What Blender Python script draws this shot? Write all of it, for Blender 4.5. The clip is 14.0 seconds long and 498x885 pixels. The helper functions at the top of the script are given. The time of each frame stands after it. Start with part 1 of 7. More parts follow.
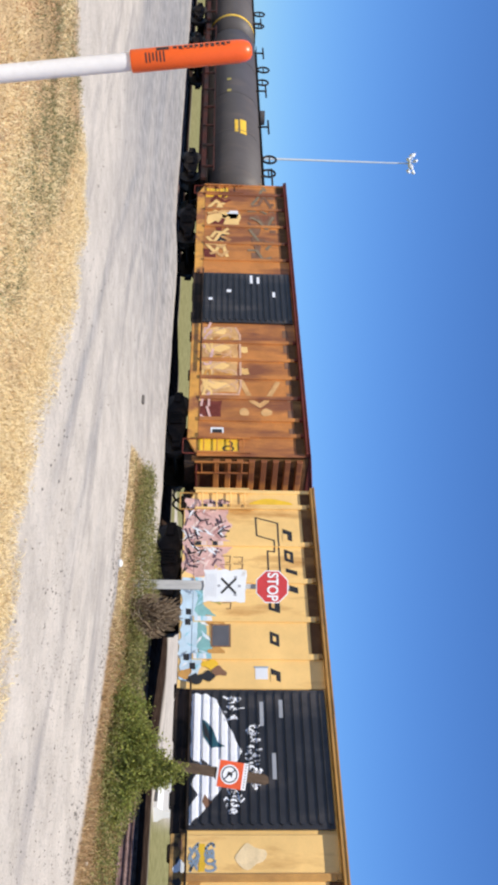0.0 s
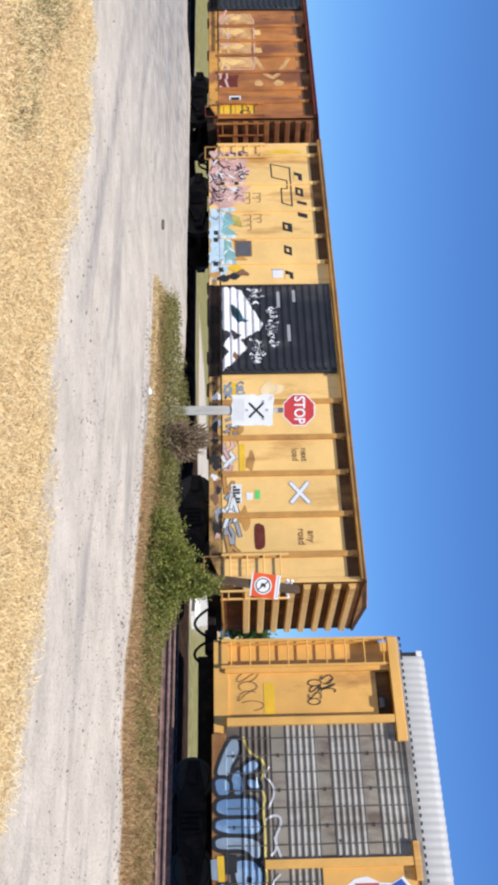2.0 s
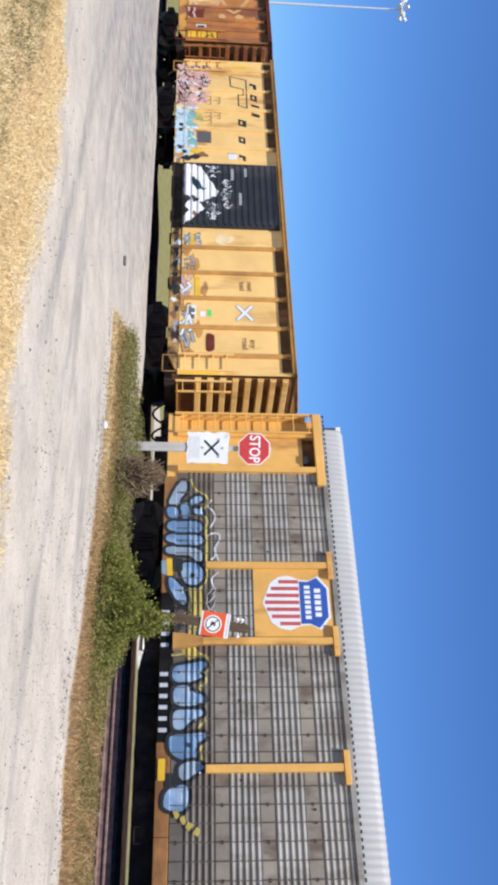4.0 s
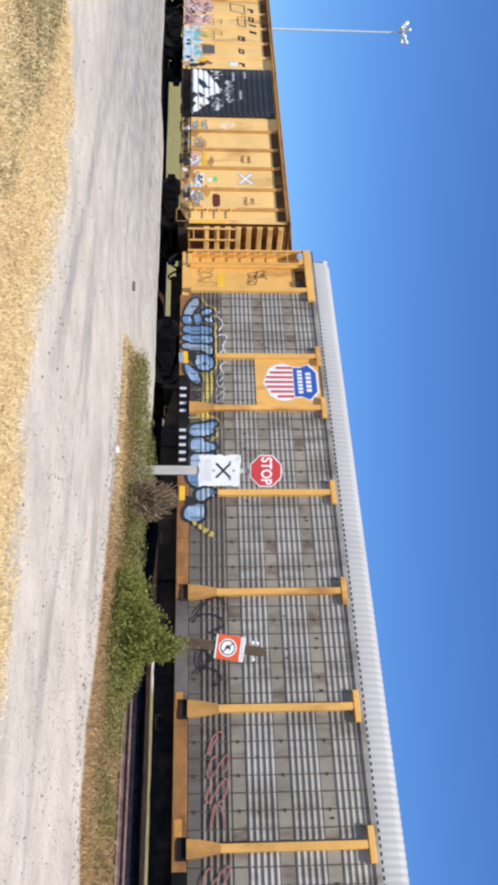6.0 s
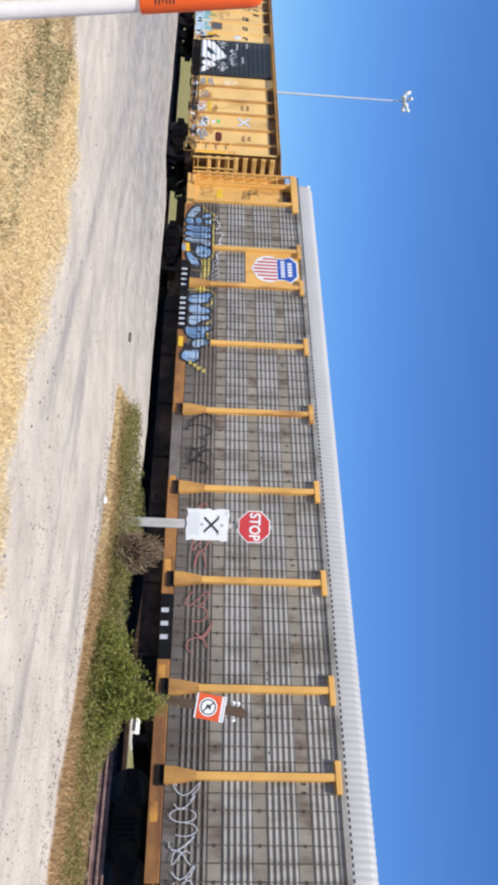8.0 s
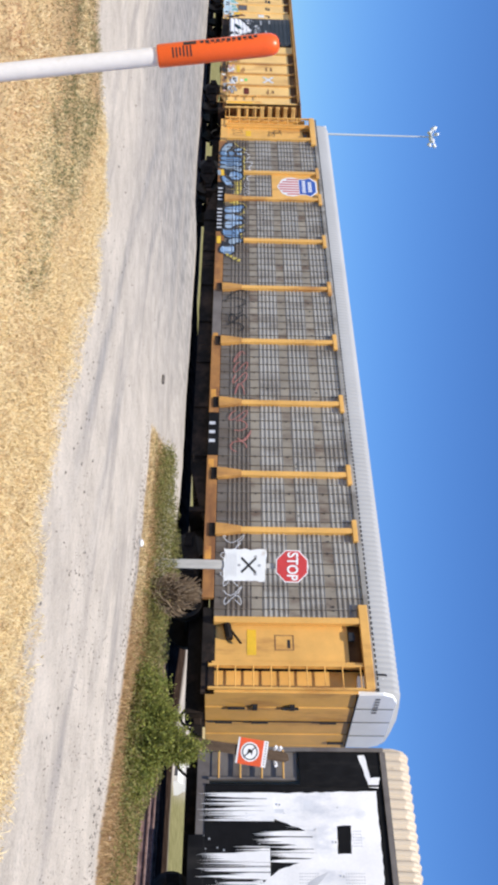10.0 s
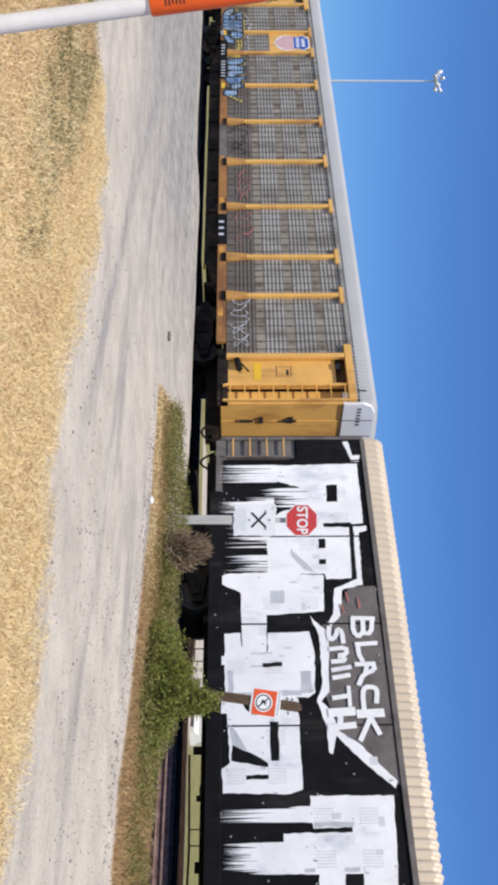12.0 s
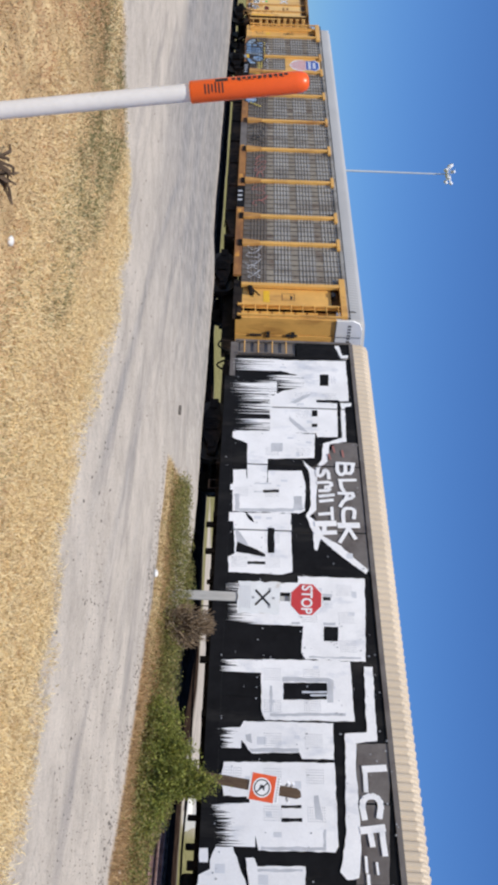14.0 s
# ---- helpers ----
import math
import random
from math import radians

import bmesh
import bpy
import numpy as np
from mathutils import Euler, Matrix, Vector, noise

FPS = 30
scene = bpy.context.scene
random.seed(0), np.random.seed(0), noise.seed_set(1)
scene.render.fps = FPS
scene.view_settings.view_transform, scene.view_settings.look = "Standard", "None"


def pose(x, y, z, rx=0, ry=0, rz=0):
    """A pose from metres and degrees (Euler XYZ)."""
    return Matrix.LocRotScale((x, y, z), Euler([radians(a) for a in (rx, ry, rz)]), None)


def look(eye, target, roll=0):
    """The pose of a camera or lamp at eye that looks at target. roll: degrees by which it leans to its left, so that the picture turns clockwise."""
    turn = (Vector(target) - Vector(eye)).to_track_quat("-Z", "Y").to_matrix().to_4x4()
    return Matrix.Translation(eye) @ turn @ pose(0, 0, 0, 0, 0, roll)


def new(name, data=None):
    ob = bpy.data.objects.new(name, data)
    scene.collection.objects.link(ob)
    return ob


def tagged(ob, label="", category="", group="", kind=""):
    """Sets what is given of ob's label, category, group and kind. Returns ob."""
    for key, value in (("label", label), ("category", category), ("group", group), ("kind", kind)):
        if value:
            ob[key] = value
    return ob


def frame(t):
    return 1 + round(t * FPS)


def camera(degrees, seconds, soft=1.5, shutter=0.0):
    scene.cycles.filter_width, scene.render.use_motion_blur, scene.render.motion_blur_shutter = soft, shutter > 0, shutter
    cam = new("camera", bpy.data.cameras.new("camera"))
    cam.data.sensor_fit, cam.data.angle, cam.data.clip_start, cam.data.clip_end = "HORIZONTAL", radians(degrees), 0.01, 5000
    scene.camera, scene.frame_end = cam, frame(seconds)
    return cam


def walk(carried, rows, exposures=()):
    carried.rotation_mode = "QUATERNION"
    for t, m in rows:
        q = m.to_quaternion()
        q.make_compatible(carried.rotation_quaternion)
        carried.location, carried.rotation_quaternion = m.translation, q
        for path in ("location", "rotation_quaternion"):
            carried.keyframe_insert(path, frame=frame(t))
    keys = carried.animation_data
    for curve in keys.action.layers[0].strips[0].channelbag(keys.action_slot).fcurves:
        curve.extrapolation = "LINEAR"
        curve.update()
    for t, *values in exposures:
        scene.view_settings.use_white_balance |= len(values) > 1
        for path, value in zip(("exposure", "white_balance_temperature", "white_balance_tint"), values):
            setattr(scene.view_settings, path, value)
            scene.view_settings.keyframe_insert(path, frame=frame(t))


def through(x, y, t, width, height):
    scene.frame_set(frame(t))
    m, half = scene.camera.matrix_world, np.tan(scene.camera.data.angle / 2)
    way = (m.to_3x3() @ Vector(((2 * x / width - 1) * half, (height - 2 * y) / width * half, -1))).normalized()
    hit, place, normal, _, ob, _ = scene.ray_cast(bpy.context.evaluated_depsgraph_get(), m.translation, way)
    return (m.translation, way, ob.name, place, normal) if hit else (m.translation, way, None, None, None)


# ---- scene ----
# The camera is hand-held on its side: the picture's right is up.
cam = camera(31.73, 14.0, soft=3.8)
EYE = 1.65
# seconds, sway in x y z, yaw (left), pitch (up), roll
ROWS = [
    (0.0, -0.023, 0.071, 0.056, 44.01, 2.66, 1.09),
    (0.5, 0.026, 0.051, 0.004, 40.98, 3.57, 2.69),
    (1.0, 0.036, 0.001, 0.003, 34.12, 3.70, 2.21),
    (1.5, 0.039, -0.021, 0.004, 33.47, 2.85, 0.29),
    (2.0, 0.024, -0.018, 0.004, 32.55, 1.13, -0.96),
    (2.5, 0.009, -0.007, 0.003, 32.51, 1.13, -0.07),
    (3.0, 0.037, -0.005, -0.010, 34.13, 2.87, 0.25),
    (5.3, 0.102, -0.011, -0.032, 35.70, 5.16, 1.20),
    (5.5, 0.092, -0.013, -0.036, 36.02, 5.47, 0.97),
    (6.0, 0.086, -0.024, -0.042, 36.64, 3.46, 0.05),
    (6.5, 0.068, -0.047, -0.017, 35.91, 4.01, -0.45),
    (7.0, 0.042, -0.033, -0.030, 36.59, 4.20, 0.90),
    (7.2, 0.032, -0.030, -0.024, 37.37, 4.02, 1.26),
    (9.3, -0.036, 0.025, -0.001, 44.07, 3.29, 1.86),
    (9.5, -0.041, 0.008, 0.021, 43.00, 1.71, -0.18),
    (10.0, -0.062, 0.003, 0.021, 42.45, 1.48, 1.08),
    (10.5, -0.059, 0.013, 0.027, 42.45, 0.54, -0.75),
    (11.0, -0.047, -0.007, 0.027, 40.36, 0.12, -0.23),
    (11.5, -0.053, 0.004, 0.031, 40.75, -0.01, -1.46),
    (12.0, -0.066, 0.002, 0.043, 39.52, 0.92, -0.21),
    (12.5, -0.060, 0.019, -0.001, 42.13, -0.20, 0.45),
    (13.0, -0.059, 0.011, -0.009, 43.83, -1.05, 0.77),
    (13.5, -0.044, 0.008, -0.016, 45.15, -0.15, 0.47),
    (14.0, -0.042, 0.000, -0.026, 44.53, 0.53, 1.92),
]
walk(cam, [(t, pose(x, y, EYE + z, 90 + pitch, 0, yaw) @ pose(0, 0, 0, 0, 0, 90 + roll)) for t, x, y, z, yaw, pitch, roll in ROWS],
     [(0.0, 0.22), (3.0, 0.24), (6.0, 0.24), (9.5, 0.20), (10.5, 0.24), (11.0, 0.12), (11.5, 0.05), (12.0, 0.02), (13.0, 0.03), (13.5, -0.01), (14.0, -0.13)])

# world and sun
world = bpy.data.worlds.new("sky")
scene.world = world
world.use_nodes = True
wn = world.node_tree.nodes
sky = wn.new("ShaderNodeTexSky")
sky.sky_type = "NISHITA"
sky.sun_disc = False
SUN_TO = Vector((0.25, -0.41, 0.88)).normalized()
sky.sun_elevation = math.asin(SUN_TO.z)
sky.sun_rotation = math.atan2(SUN_TO.x, SUN_TO.y)
sky.air_density, sky.dust_density, sky.ozone_density = 1.0, 0.0, 2.5
wn["Background"].inputs["Strength"].default_value = 0.069
deep = wn.new("ShaderNodeMix")
deep.data_type, deep.blend_type = "RGBA", "MULTIPLY"
deep.inputs[0].default_value, deep.inputs[7].default_value = 1.0, (0.60, 1.0, 1.65, 1)
world.node_tree.links.new(sky.outputs[0], deep.inputs[6])
world.node_tree.links.new(deep.outputs[2], wn["Background"].inputs["Color"])
sun = new("sun", bpy.data.lights.new("sun", "SUN"))
sun.data.energy, sun.data.angle, sun.data.color = 5.2, radians(0.55), (1.0, 0.95, 0.87)
sun.matrix_world = look((0, 0, 60), Vector((0, 0, 60)) - SUN_TO)


# ---- materials ----
def mat(name, col, rough=0.6, metal=0.0, var=0.15, scale=3.0, fine=40.0, bump=0.15, spot=None, amount=0.0, spot_scale=1.2, stretch=(1, 1, 1), dist=0.004, spot_stretch=None):
    m = bpy.data.materials.new(name)
    m.use_nodes = True
    nt, n = m.node_tree, m.node_tree.nodes
    b = n["Principled BSDF"]
    b.inputs["Roughness"].default_value, b.inputs["Metallic"].default_value = rough, metal
    b.inputs["Specular IOR Level"].default_value = 0.5 if rough < 0.7 else (0.12 if rough < 0.85 else 0.0)
    tc = n.new("ShaderNodeTexCoord")

    def noise_at(s, st, detail=6):
        mp = n.new("ShaderNodeMapping")
        mp.inputs["Scale"].default_value = st
        nt.links.new(tc.outputs["Object"], mp.inputs["Vector"])
        k = n.new("ShaderNodeTexNoise")
        k.inputs["Scale"].default_value, k.inputs["Detail"].default_value, k.inputs["Roughness"].default_value = s, detail, 0.62
        nt.links.new(mp.outputs[0], k.inputs["Vector"])
        return k.outputs["Fac"]

    def ramp(f, c0, c1, p0=0.32, p1=0.68):
        r = n.new("ShaderNodeValToRGB")
        r.color_ramp.elements[0].position, r.color_ramp.elements[1].position = p0, p1
        r.color_ramp.elements[0].color, r.color_ramp.elements[1].color = c0, c1
        nt.links.new(f, r.inputs[0])
        return r.outputs["Color"]

    def mix(a, c, f, mode="MIX"):
        x = n.new("ShaderNodeMix")
        x.data_type, x.blend_type = "RGBA", mode
        for s, v in ((x.inputs[0], f), (x.inputs[6], a), (x.inputs[7], c)):
            if hasattr(v, "links"):
                nt.links.new(v, s)
            else:
                s.default_value = v
        return x.outputs[2]

    big = noise_at(scale, stretch)
    small = noise_at(fine, stretch, 3)
    out = ramp(big, tuple(c * (1 - var) for c in col) + (1,), tuple(min(1, c * (1 + var)) for c in col) + (1,))
    g = ramp(small, (1 - var,) * 3 + (1,), (1.0, 1.0, 1.0, 1))
    out = mix(out, g, 0.8, "MULTIPLY")
    if spot:
        f = ramp(noise_at(spot_scale, spot_stretch or stretch), (0, 0, 0, 1), (1, 1, 1, 1), 0.62 - amount * 0.5, 0.78 - amount * 0.5)
        out = mix(out, spot + (1,), f)
    nt.links.new(out, b.inputs["Base Color"])
    if bump:
        bp = n.new("ShaderNodeBump")
        bp.inputs["Strength"].default_value, bp.inputs["Distance"].default_value = bump, dist
        nt.links.new(small, bp.inputs["Height"])
        nt.links.new(bp.outputs[0], b.inputs["Normal"])
    return m


V = (1, 1, 0.25)
M_YEL = mat("boxcar_yellow", (0.88, 0.57, 0.205), 0.5, spot=(0.50, 0.24, 0.06), amount=0.12, var=0.10, scale=0.8, spot_stretch=V)
M_YEL2 = mat("rack_yellow", (0.79, 0.44, 0.115), 0.5, spot=(0.36, 0.15, 0.04), amount=0.14, var=0.12, scale=1.0, spot_stretch=V)
M_ORG = mat("boxcar_rust_orange", (0.56, 0.215, 0.05), 0.65, spot=(0.22, 0.075, 0.03), amount=0.34, var=0.22, scale=0.9, spot_stretch=V)
M_ORG2 = mat("faded_orange", (0.66, 0.32, 0.06), 0.6, spot=(0.30, 0.11, 0.04), amount=0.30, var=0.15)
M_REDBR = mat("red_brown_roof", (0.16, 0.04, 0.03), 0.7, var=0.3)
M_DKRED = mat("dark_red_brown_steel", (0.075, 0.027, 0.02), 0.7, var=0.3, spot=(0.03, 0.022, 0.02), amount=0.3)
M_EAVE = mat("eave_yellow_brown", (0.48, 0.25, 0.06), 0.6, spot=(0.15, 0.08, 0.03), amount=0.25, spot_stretch=(0.3, 1, 1))
M_BLACK = mat("black_paint", (0.010, 0.010, 0.011), 0.7, var=0.3, spot=(0.03, 0.028, 0.026), amount=0.15, spot_stretch=V)
M_DOOR = mat("door_charcoal", (0.026, 0.025, 0.028), 0.42, var=0.3, spot=(0.07, 0.06, 0.055), amount=0.2, spot_stretch=V)
M_UNDER = mat("grimy_underframe", (0.022, 0.018, 0.016), 0.75, var=0.4, spot=(0.06, 0.04, 0.03), amount=0.25)
M_WHEEL = mat("worn_wheel_steel", (0.05, 0.042, 0.038), 0.5, 0.6, var=0.3)
M_GALV = mat("galvanised_panel", (0.35, 0.335, 0.305), 0.55, 0.1, var=0.14, scale=0.7, spot=(0.21, 0.19, 0.165), amount=0.3, spot_scale=1.6, spot_stretch=(1.2, 1, 0.35))
M_GALV_D = mat("stained_panel", (0.18, 0.158, 0.135), 0.6, 0.15, var=0.22, scale=0.9, spot=(0.11, 0.085, 0.065), amount=0.3, spot_stretch=V)
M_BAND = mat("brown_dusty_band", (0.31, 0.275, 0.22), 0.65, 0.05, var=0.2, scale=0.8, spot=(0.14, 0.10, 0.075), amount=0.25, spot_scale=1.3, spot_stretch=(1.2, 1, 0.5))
M_ROOF = mat("grey_roof_sheet", (0.40, 0.40, 0.395), 0.6, 0.0, var=0.07, scale=0.4)
M_ROOF2 = mat("cream_roof_sheet", (0.62, 0.52, 0.39), 0.5, 0.0, var=0.08, scale=0.5)
M_WHITE = mat("white_paint", (0.80, 0.81, 0.82), 0.55, var=0.06, scale=1.5)
M_GRAF = mat("white_spray", (0.93, 0.922, 0.91), 0.6, var=0.07, scale=1.2, fine=22, spot=(0.60, 0.62, 0.66), amount=0.12, spot_scale=1.4, spot_stretch=(1, 1, 0.5))
M_ROLLER = mat("thin_roller_coat", (0.72, 0.735, 0.76), 0.6, var=0.08, scale=2.0)
M_PALEGR = mat("pale_grey_spray", (0.58, 0.59, 0.61), 0.6, var=0.15, scale=2.0)
M_GREYGR = mat("grey_spray", (0.36, 0.37, 0.39), 0.6, var=0.15, scale=2.0)
M_RACKGREY = mat("rack_grey_brown", (0.17, 0.15, 0.135), 0.55, var=0.15, spot=(0.10, 0.08, 0.07), amount=0.25)
M_BLUE = mat("blue_spray", (0.16, 0.29, 0.48), 0.55, var=0.25, scale=1.2, spot=(0.34, 0.45, 0.58), amount=0.3)
M_CYAN = mat("cyan_spray", (0.32, 0.62, 0.70), 0.55, var=0.25, scale=2.0, spot=(0.62, 0.76, 0.80), amount=0.3)
M_ICE = mat("ice_blue_spray", (0.55, 0.70, 0.78), 0.55, var=0.15, scale=2.0)
M_STEELBLUE = mat("grey_blue_spray", (0.27, 0.35, 0.43), 0.6, var=0.2, scale=2.0)
M_SILL2 = mat("soot_stained_sill", (0.52, 0.31, 0.11), 0.7, var=0.3, spot=(0.05, 0.035, 0.025), amount=0.34, spot_scale=2.2)
M_PINK = mat("pink_spray", (0.70, 0.43, 0.37), 0.6, var=0.2, scale=3.0)
M_PALEPINK = mat("pale_pink_spray", (0.80, 0.60, 0.52), 0.6, var=0.15, scale=3.0)
M_DARKROSE = mat("dark_plum_spray", (0.13, 0.07, 0.09), 0.6, var=0.2)
M_TAN = mat("faded_tan_spray", (0.68, 0.39, 0.15), 0.65, var=0.2, scale=2.0, spot=(0.45, 0.20, 0.06), amount=0.2)
M_PINKTAN = mat("faded_pink_spray", (0.70, 0.42, 0.27), 0.65, var=0.2, scale=3.0)
M_OLDGREY = mat("faded_grey_lettering", (0.25, 0.19, 0.12), 0.7, var=0.2)
M_ROSE = mat("rose_spray", (0.52, 0.27, 0.24), 0.6, var=0.2, scale=3.0)
M_TEAL = mat("teal_spray", (0.24, 0.48, 0.46), 0.6, var=0.2, scale=2.5)
M_DEEPTEAL = mat("deep_teal_spray", (0.02, 0.10, 0.13), 0.6, var=0.2)
M_FLAKE = mat("faded_yellow_patch", (0.88, 0.67, 0.38), 0.6, var=0.15, scale=4.0)
M_LIME = mat("yellow_spray", (0.52, 0.42, 0.10), 0.6, var=0.25)
M_REDSP = mat("red_spray", (0.38, 0.16, 0.135), 0.65, var=0.2)
M_INK = mat("black_spray", (0.02, 0.02, 0.022), 0.6, var=0.2)
M_BRIGHT = mat("bright_yellow_stripe", (0.82, 0.50, 0.03), 0.45, var=0.1)
M_SIGNW = mat("sign_white", (0.76, 0.78, 0.78), 0.4, var=0.06, spot=(0.5, 0.45, 0.4), amount=0.08, spot_scale=5)
M_SIGNR = mat("sign_red", (0.54, 0.045, 0.045), 0.4, var=0.1)
M_SIGNO = mat("sign_orange_red", (0.72, 0.10, 0.025), 0.45, var=0.1)
M_ORANGE = mat("marker_orange", (0.82, 0.115, 0.015), 0.35, var=0.06, scale=6, fine=90)
M_PVC = mat("white_plastic_pipe", (0.76, 0.77, 0.78), 0.4, var=0.06, scale=4, spot=(0.6, 0.58, 0.54), amount=0.1, spot_scale=8)
M_POSTG = mat("grey_weathered_post", (0.50, 0.49, 0.46), 0.75, var=0.15, scale=8, stretch=(1, 1, 0.15))
M_POSTB = mat("brown_weathered_post", (0.12, 0.085, 0.06), 0.85, var=0.3, scale=12, stretch=(1, 1, 0.15))
M_STEEL = mat("rusty_rail_steel", (0.27, 0.175, 0.15), 0.9, 0.0, var=0.35, scale=6, spot=(0.14, 0.085, 0.07), amount=0.2, spot_scale=9)
M_RAILTOP = mat("worn_rail_head", (0.36, 0.27, 0.24), 0.9, 0.0, var=0.25, scale=2.0)
M_TIE = mat("creosote_tie", (0.06, 0.045, 0.036), 0.9, var=0.35, scale=9)
M_TANK = mat("tank_black_brown", (0.085, 0.072, 0.064), 0.6, var=0.12, scale=0.7, spot=(0.12, 0.09, 0.07), amount=0.12, spot_stretch=V)
M_HOSE = mat("rubber_hose", (0.012, 0.012, 0.012), 0.7, var=0.2)
M_LAMP = mat("lamp_white_housing", (0.78, 0.79, 0.80), 0.4, var=0.05)
M_MAST = mat("mast_grey", (0.60, 0.64, 0.68), 0.6, 0.0, var=0.08)
M_BLDW = mat("pale_building_wall", (0.78, 0.78, 0.76), 0.8, var=0.06, scale=0.3)
M_BLDY = mat("cream_building_wall", (0.72, 0.56, 0.30), 0.8, var=0.08, scale=0.3)
M_BLUEC = mat("blue_panel", (0.05, 0.20, 0.45), 0.5, var=0.1)
M_LOGOB = mat("logo_blue", (0.03, 0.10, 0.42), 0.45, var=0.08)
M_LOGOR = mat("logo_red", (0.55, 0.10, 0.10), 0.45, var=0.12)
M_DGREY = mat("dark_grey_panel", (0.10, 0.10, 0.11), 0.5, var=0.15)
M_GREEN = mat("green_sticker", (0.12, 0.65, 0.16), 0.5, var=0.05)
# blotchy dark brown that holds painted shade: rib gaps, eaves, end bay recess
M_SHADE = mat("painted_shade_brown", (0.13, 0.065, 0.03), 0.8, var=0.3, spot=(0.30, 0.16, 0.06), amount=0.15, spot_stretch=V)
M_SILL = mat("rusty_side_sill", (0.38, 0.175, 0.05), 0.65, var=0.2, spot=(0.20, 0.085, 0.03), amount=0.34, spot_scale=1.5, spot_stretch=(0.5, 1, 1))
M_FADED = mat("faded_lettering", (0.24, 0.13, 0.08), 0.7, var=0.2)
M_RIB = mat("dirty_yellow_rib", (0.56, 0.29, 0.075), 0.6, spot=(0.30, 0.14, 0.05), amount=0.25, spot_stretch=V)
M_GRAF2 = mat("thin_white_spray", (0.60, 0.62, 0.66), 0.6, var=0.15, scale=2.0)
M_STONE = mat("pale_stone", (0.70, 0.68, 0.64), 0.8, var=0.12, scale=20)
M_PEB = mat("dark_pebble", (0.17, 0.15, 0.13), 0.9, var=0.3, scale=20)


def leaf_mat(name, cols, rough=0.6, through=0.25):
    m = bpy.data.materials.new(name)
    m.use_nodes = True
    nt, n = m.node_tree, m.node_tree.nodes
    b = n["Principled BSDF"]
    b.inputs["Roughness"].default_value = rough
    b.inputs["Specular IOR Level"].default_value = 0.3
    g = n.new("ShaderNodeNewGeometry")
    r = n.new("ShaderNodeValToRGB")
    e = r.color_ramp.elements
    while len(e) < len(cols):
        e.new(0.5)
    for i, c in enumerate(cols):
        e[i].position, e[i].color = i / (len(cols) - 1), c + (1,)
    nt.links.new(g.outputs["Random Per Island"], r.inputs[0])
    nt.links.new(r.outputs[0], b.inputs["Base Color"])
    t = n.new("ShaderNodeBsdfTranslucent")
    nt.links.new(r.outputs[0], t.inputs[0])
    x = n.new("ShaderNodeMixShader")
    x.inputs[0].default_value = through
    nt.links.new(b.outputs[0], x.inputs[1])
    nt.links.new(t.outputs[0], x.inputs[2])
    nt.links.new(x.outputs[0], n["Material Output"].inputs["Surface"])
    return m


M_DRY = leaf_mat("dry_grass", [(0.63, 0.45, 0.245), (0.55, 0.375, 0.20), (0.70, 0.535, 0.305), (0.46, 0.305, 0.16), (0.42, 0.355, 0.195)])
M_STRAW = leaf_mat("pale_straw", [(0.86, 0.705, 0.40), (0.78, 0.61, 0.32), (0.90, 0.785, 0.50)])
M_GRN = leaf_mat("dusty_green_grass", [(0.20, 0.20, 0.085), (0.13, 0.15, 0.065), (0.29, 0.25, 0.11)])
M_WEED = leaf_mat("weed_leaf", [(0.24, 0.24, 0.065), (0.13, 0.145, 0.042), (0.36, 0.30, 0.12), (0.19, 0.21, 0.05), (0.10, 0.11, 0.036), (0.30, 0.28, 0.075), (0.30, 0.20, 0.10)])
M_BUSH = leaf_mat("bush_leaf", [(0.27, 0.30, 0.055), (0.17, 0.21, 0.045), (0.42, 0.42, 0.09), (0.11, 0.145, 0.036), (0.28, 0.27, 0.08), (0.23, 0.26, 0.05)], through=0.35)
M_BRUSH = leaf_mat("dead_brush", [(0.27, 0.195, 0.12), (0.18, 0.125, 0.08), (0.36, 0.27, 0.17)])
M_RUST = leaf_mat("rusty_grass", [(0.52, 0.30, 0.155), (0.44, 0.24, 0.125), (0.60, 0.38, 0.20), (0.66, 0.47, 0.26)])
M_STALK = leaf_mat("tan_stalk", [(0.50, 0.33, 0.16), (0.31, 0.19, 0.095), (0.66, 0.47, 0.24), (0.20, 0.14, 0.06)])
M_TREE = leaf_mat("tree_leaf", [(0.05, 0.10, 0.03), (0.08, 0.13, 0.04)])


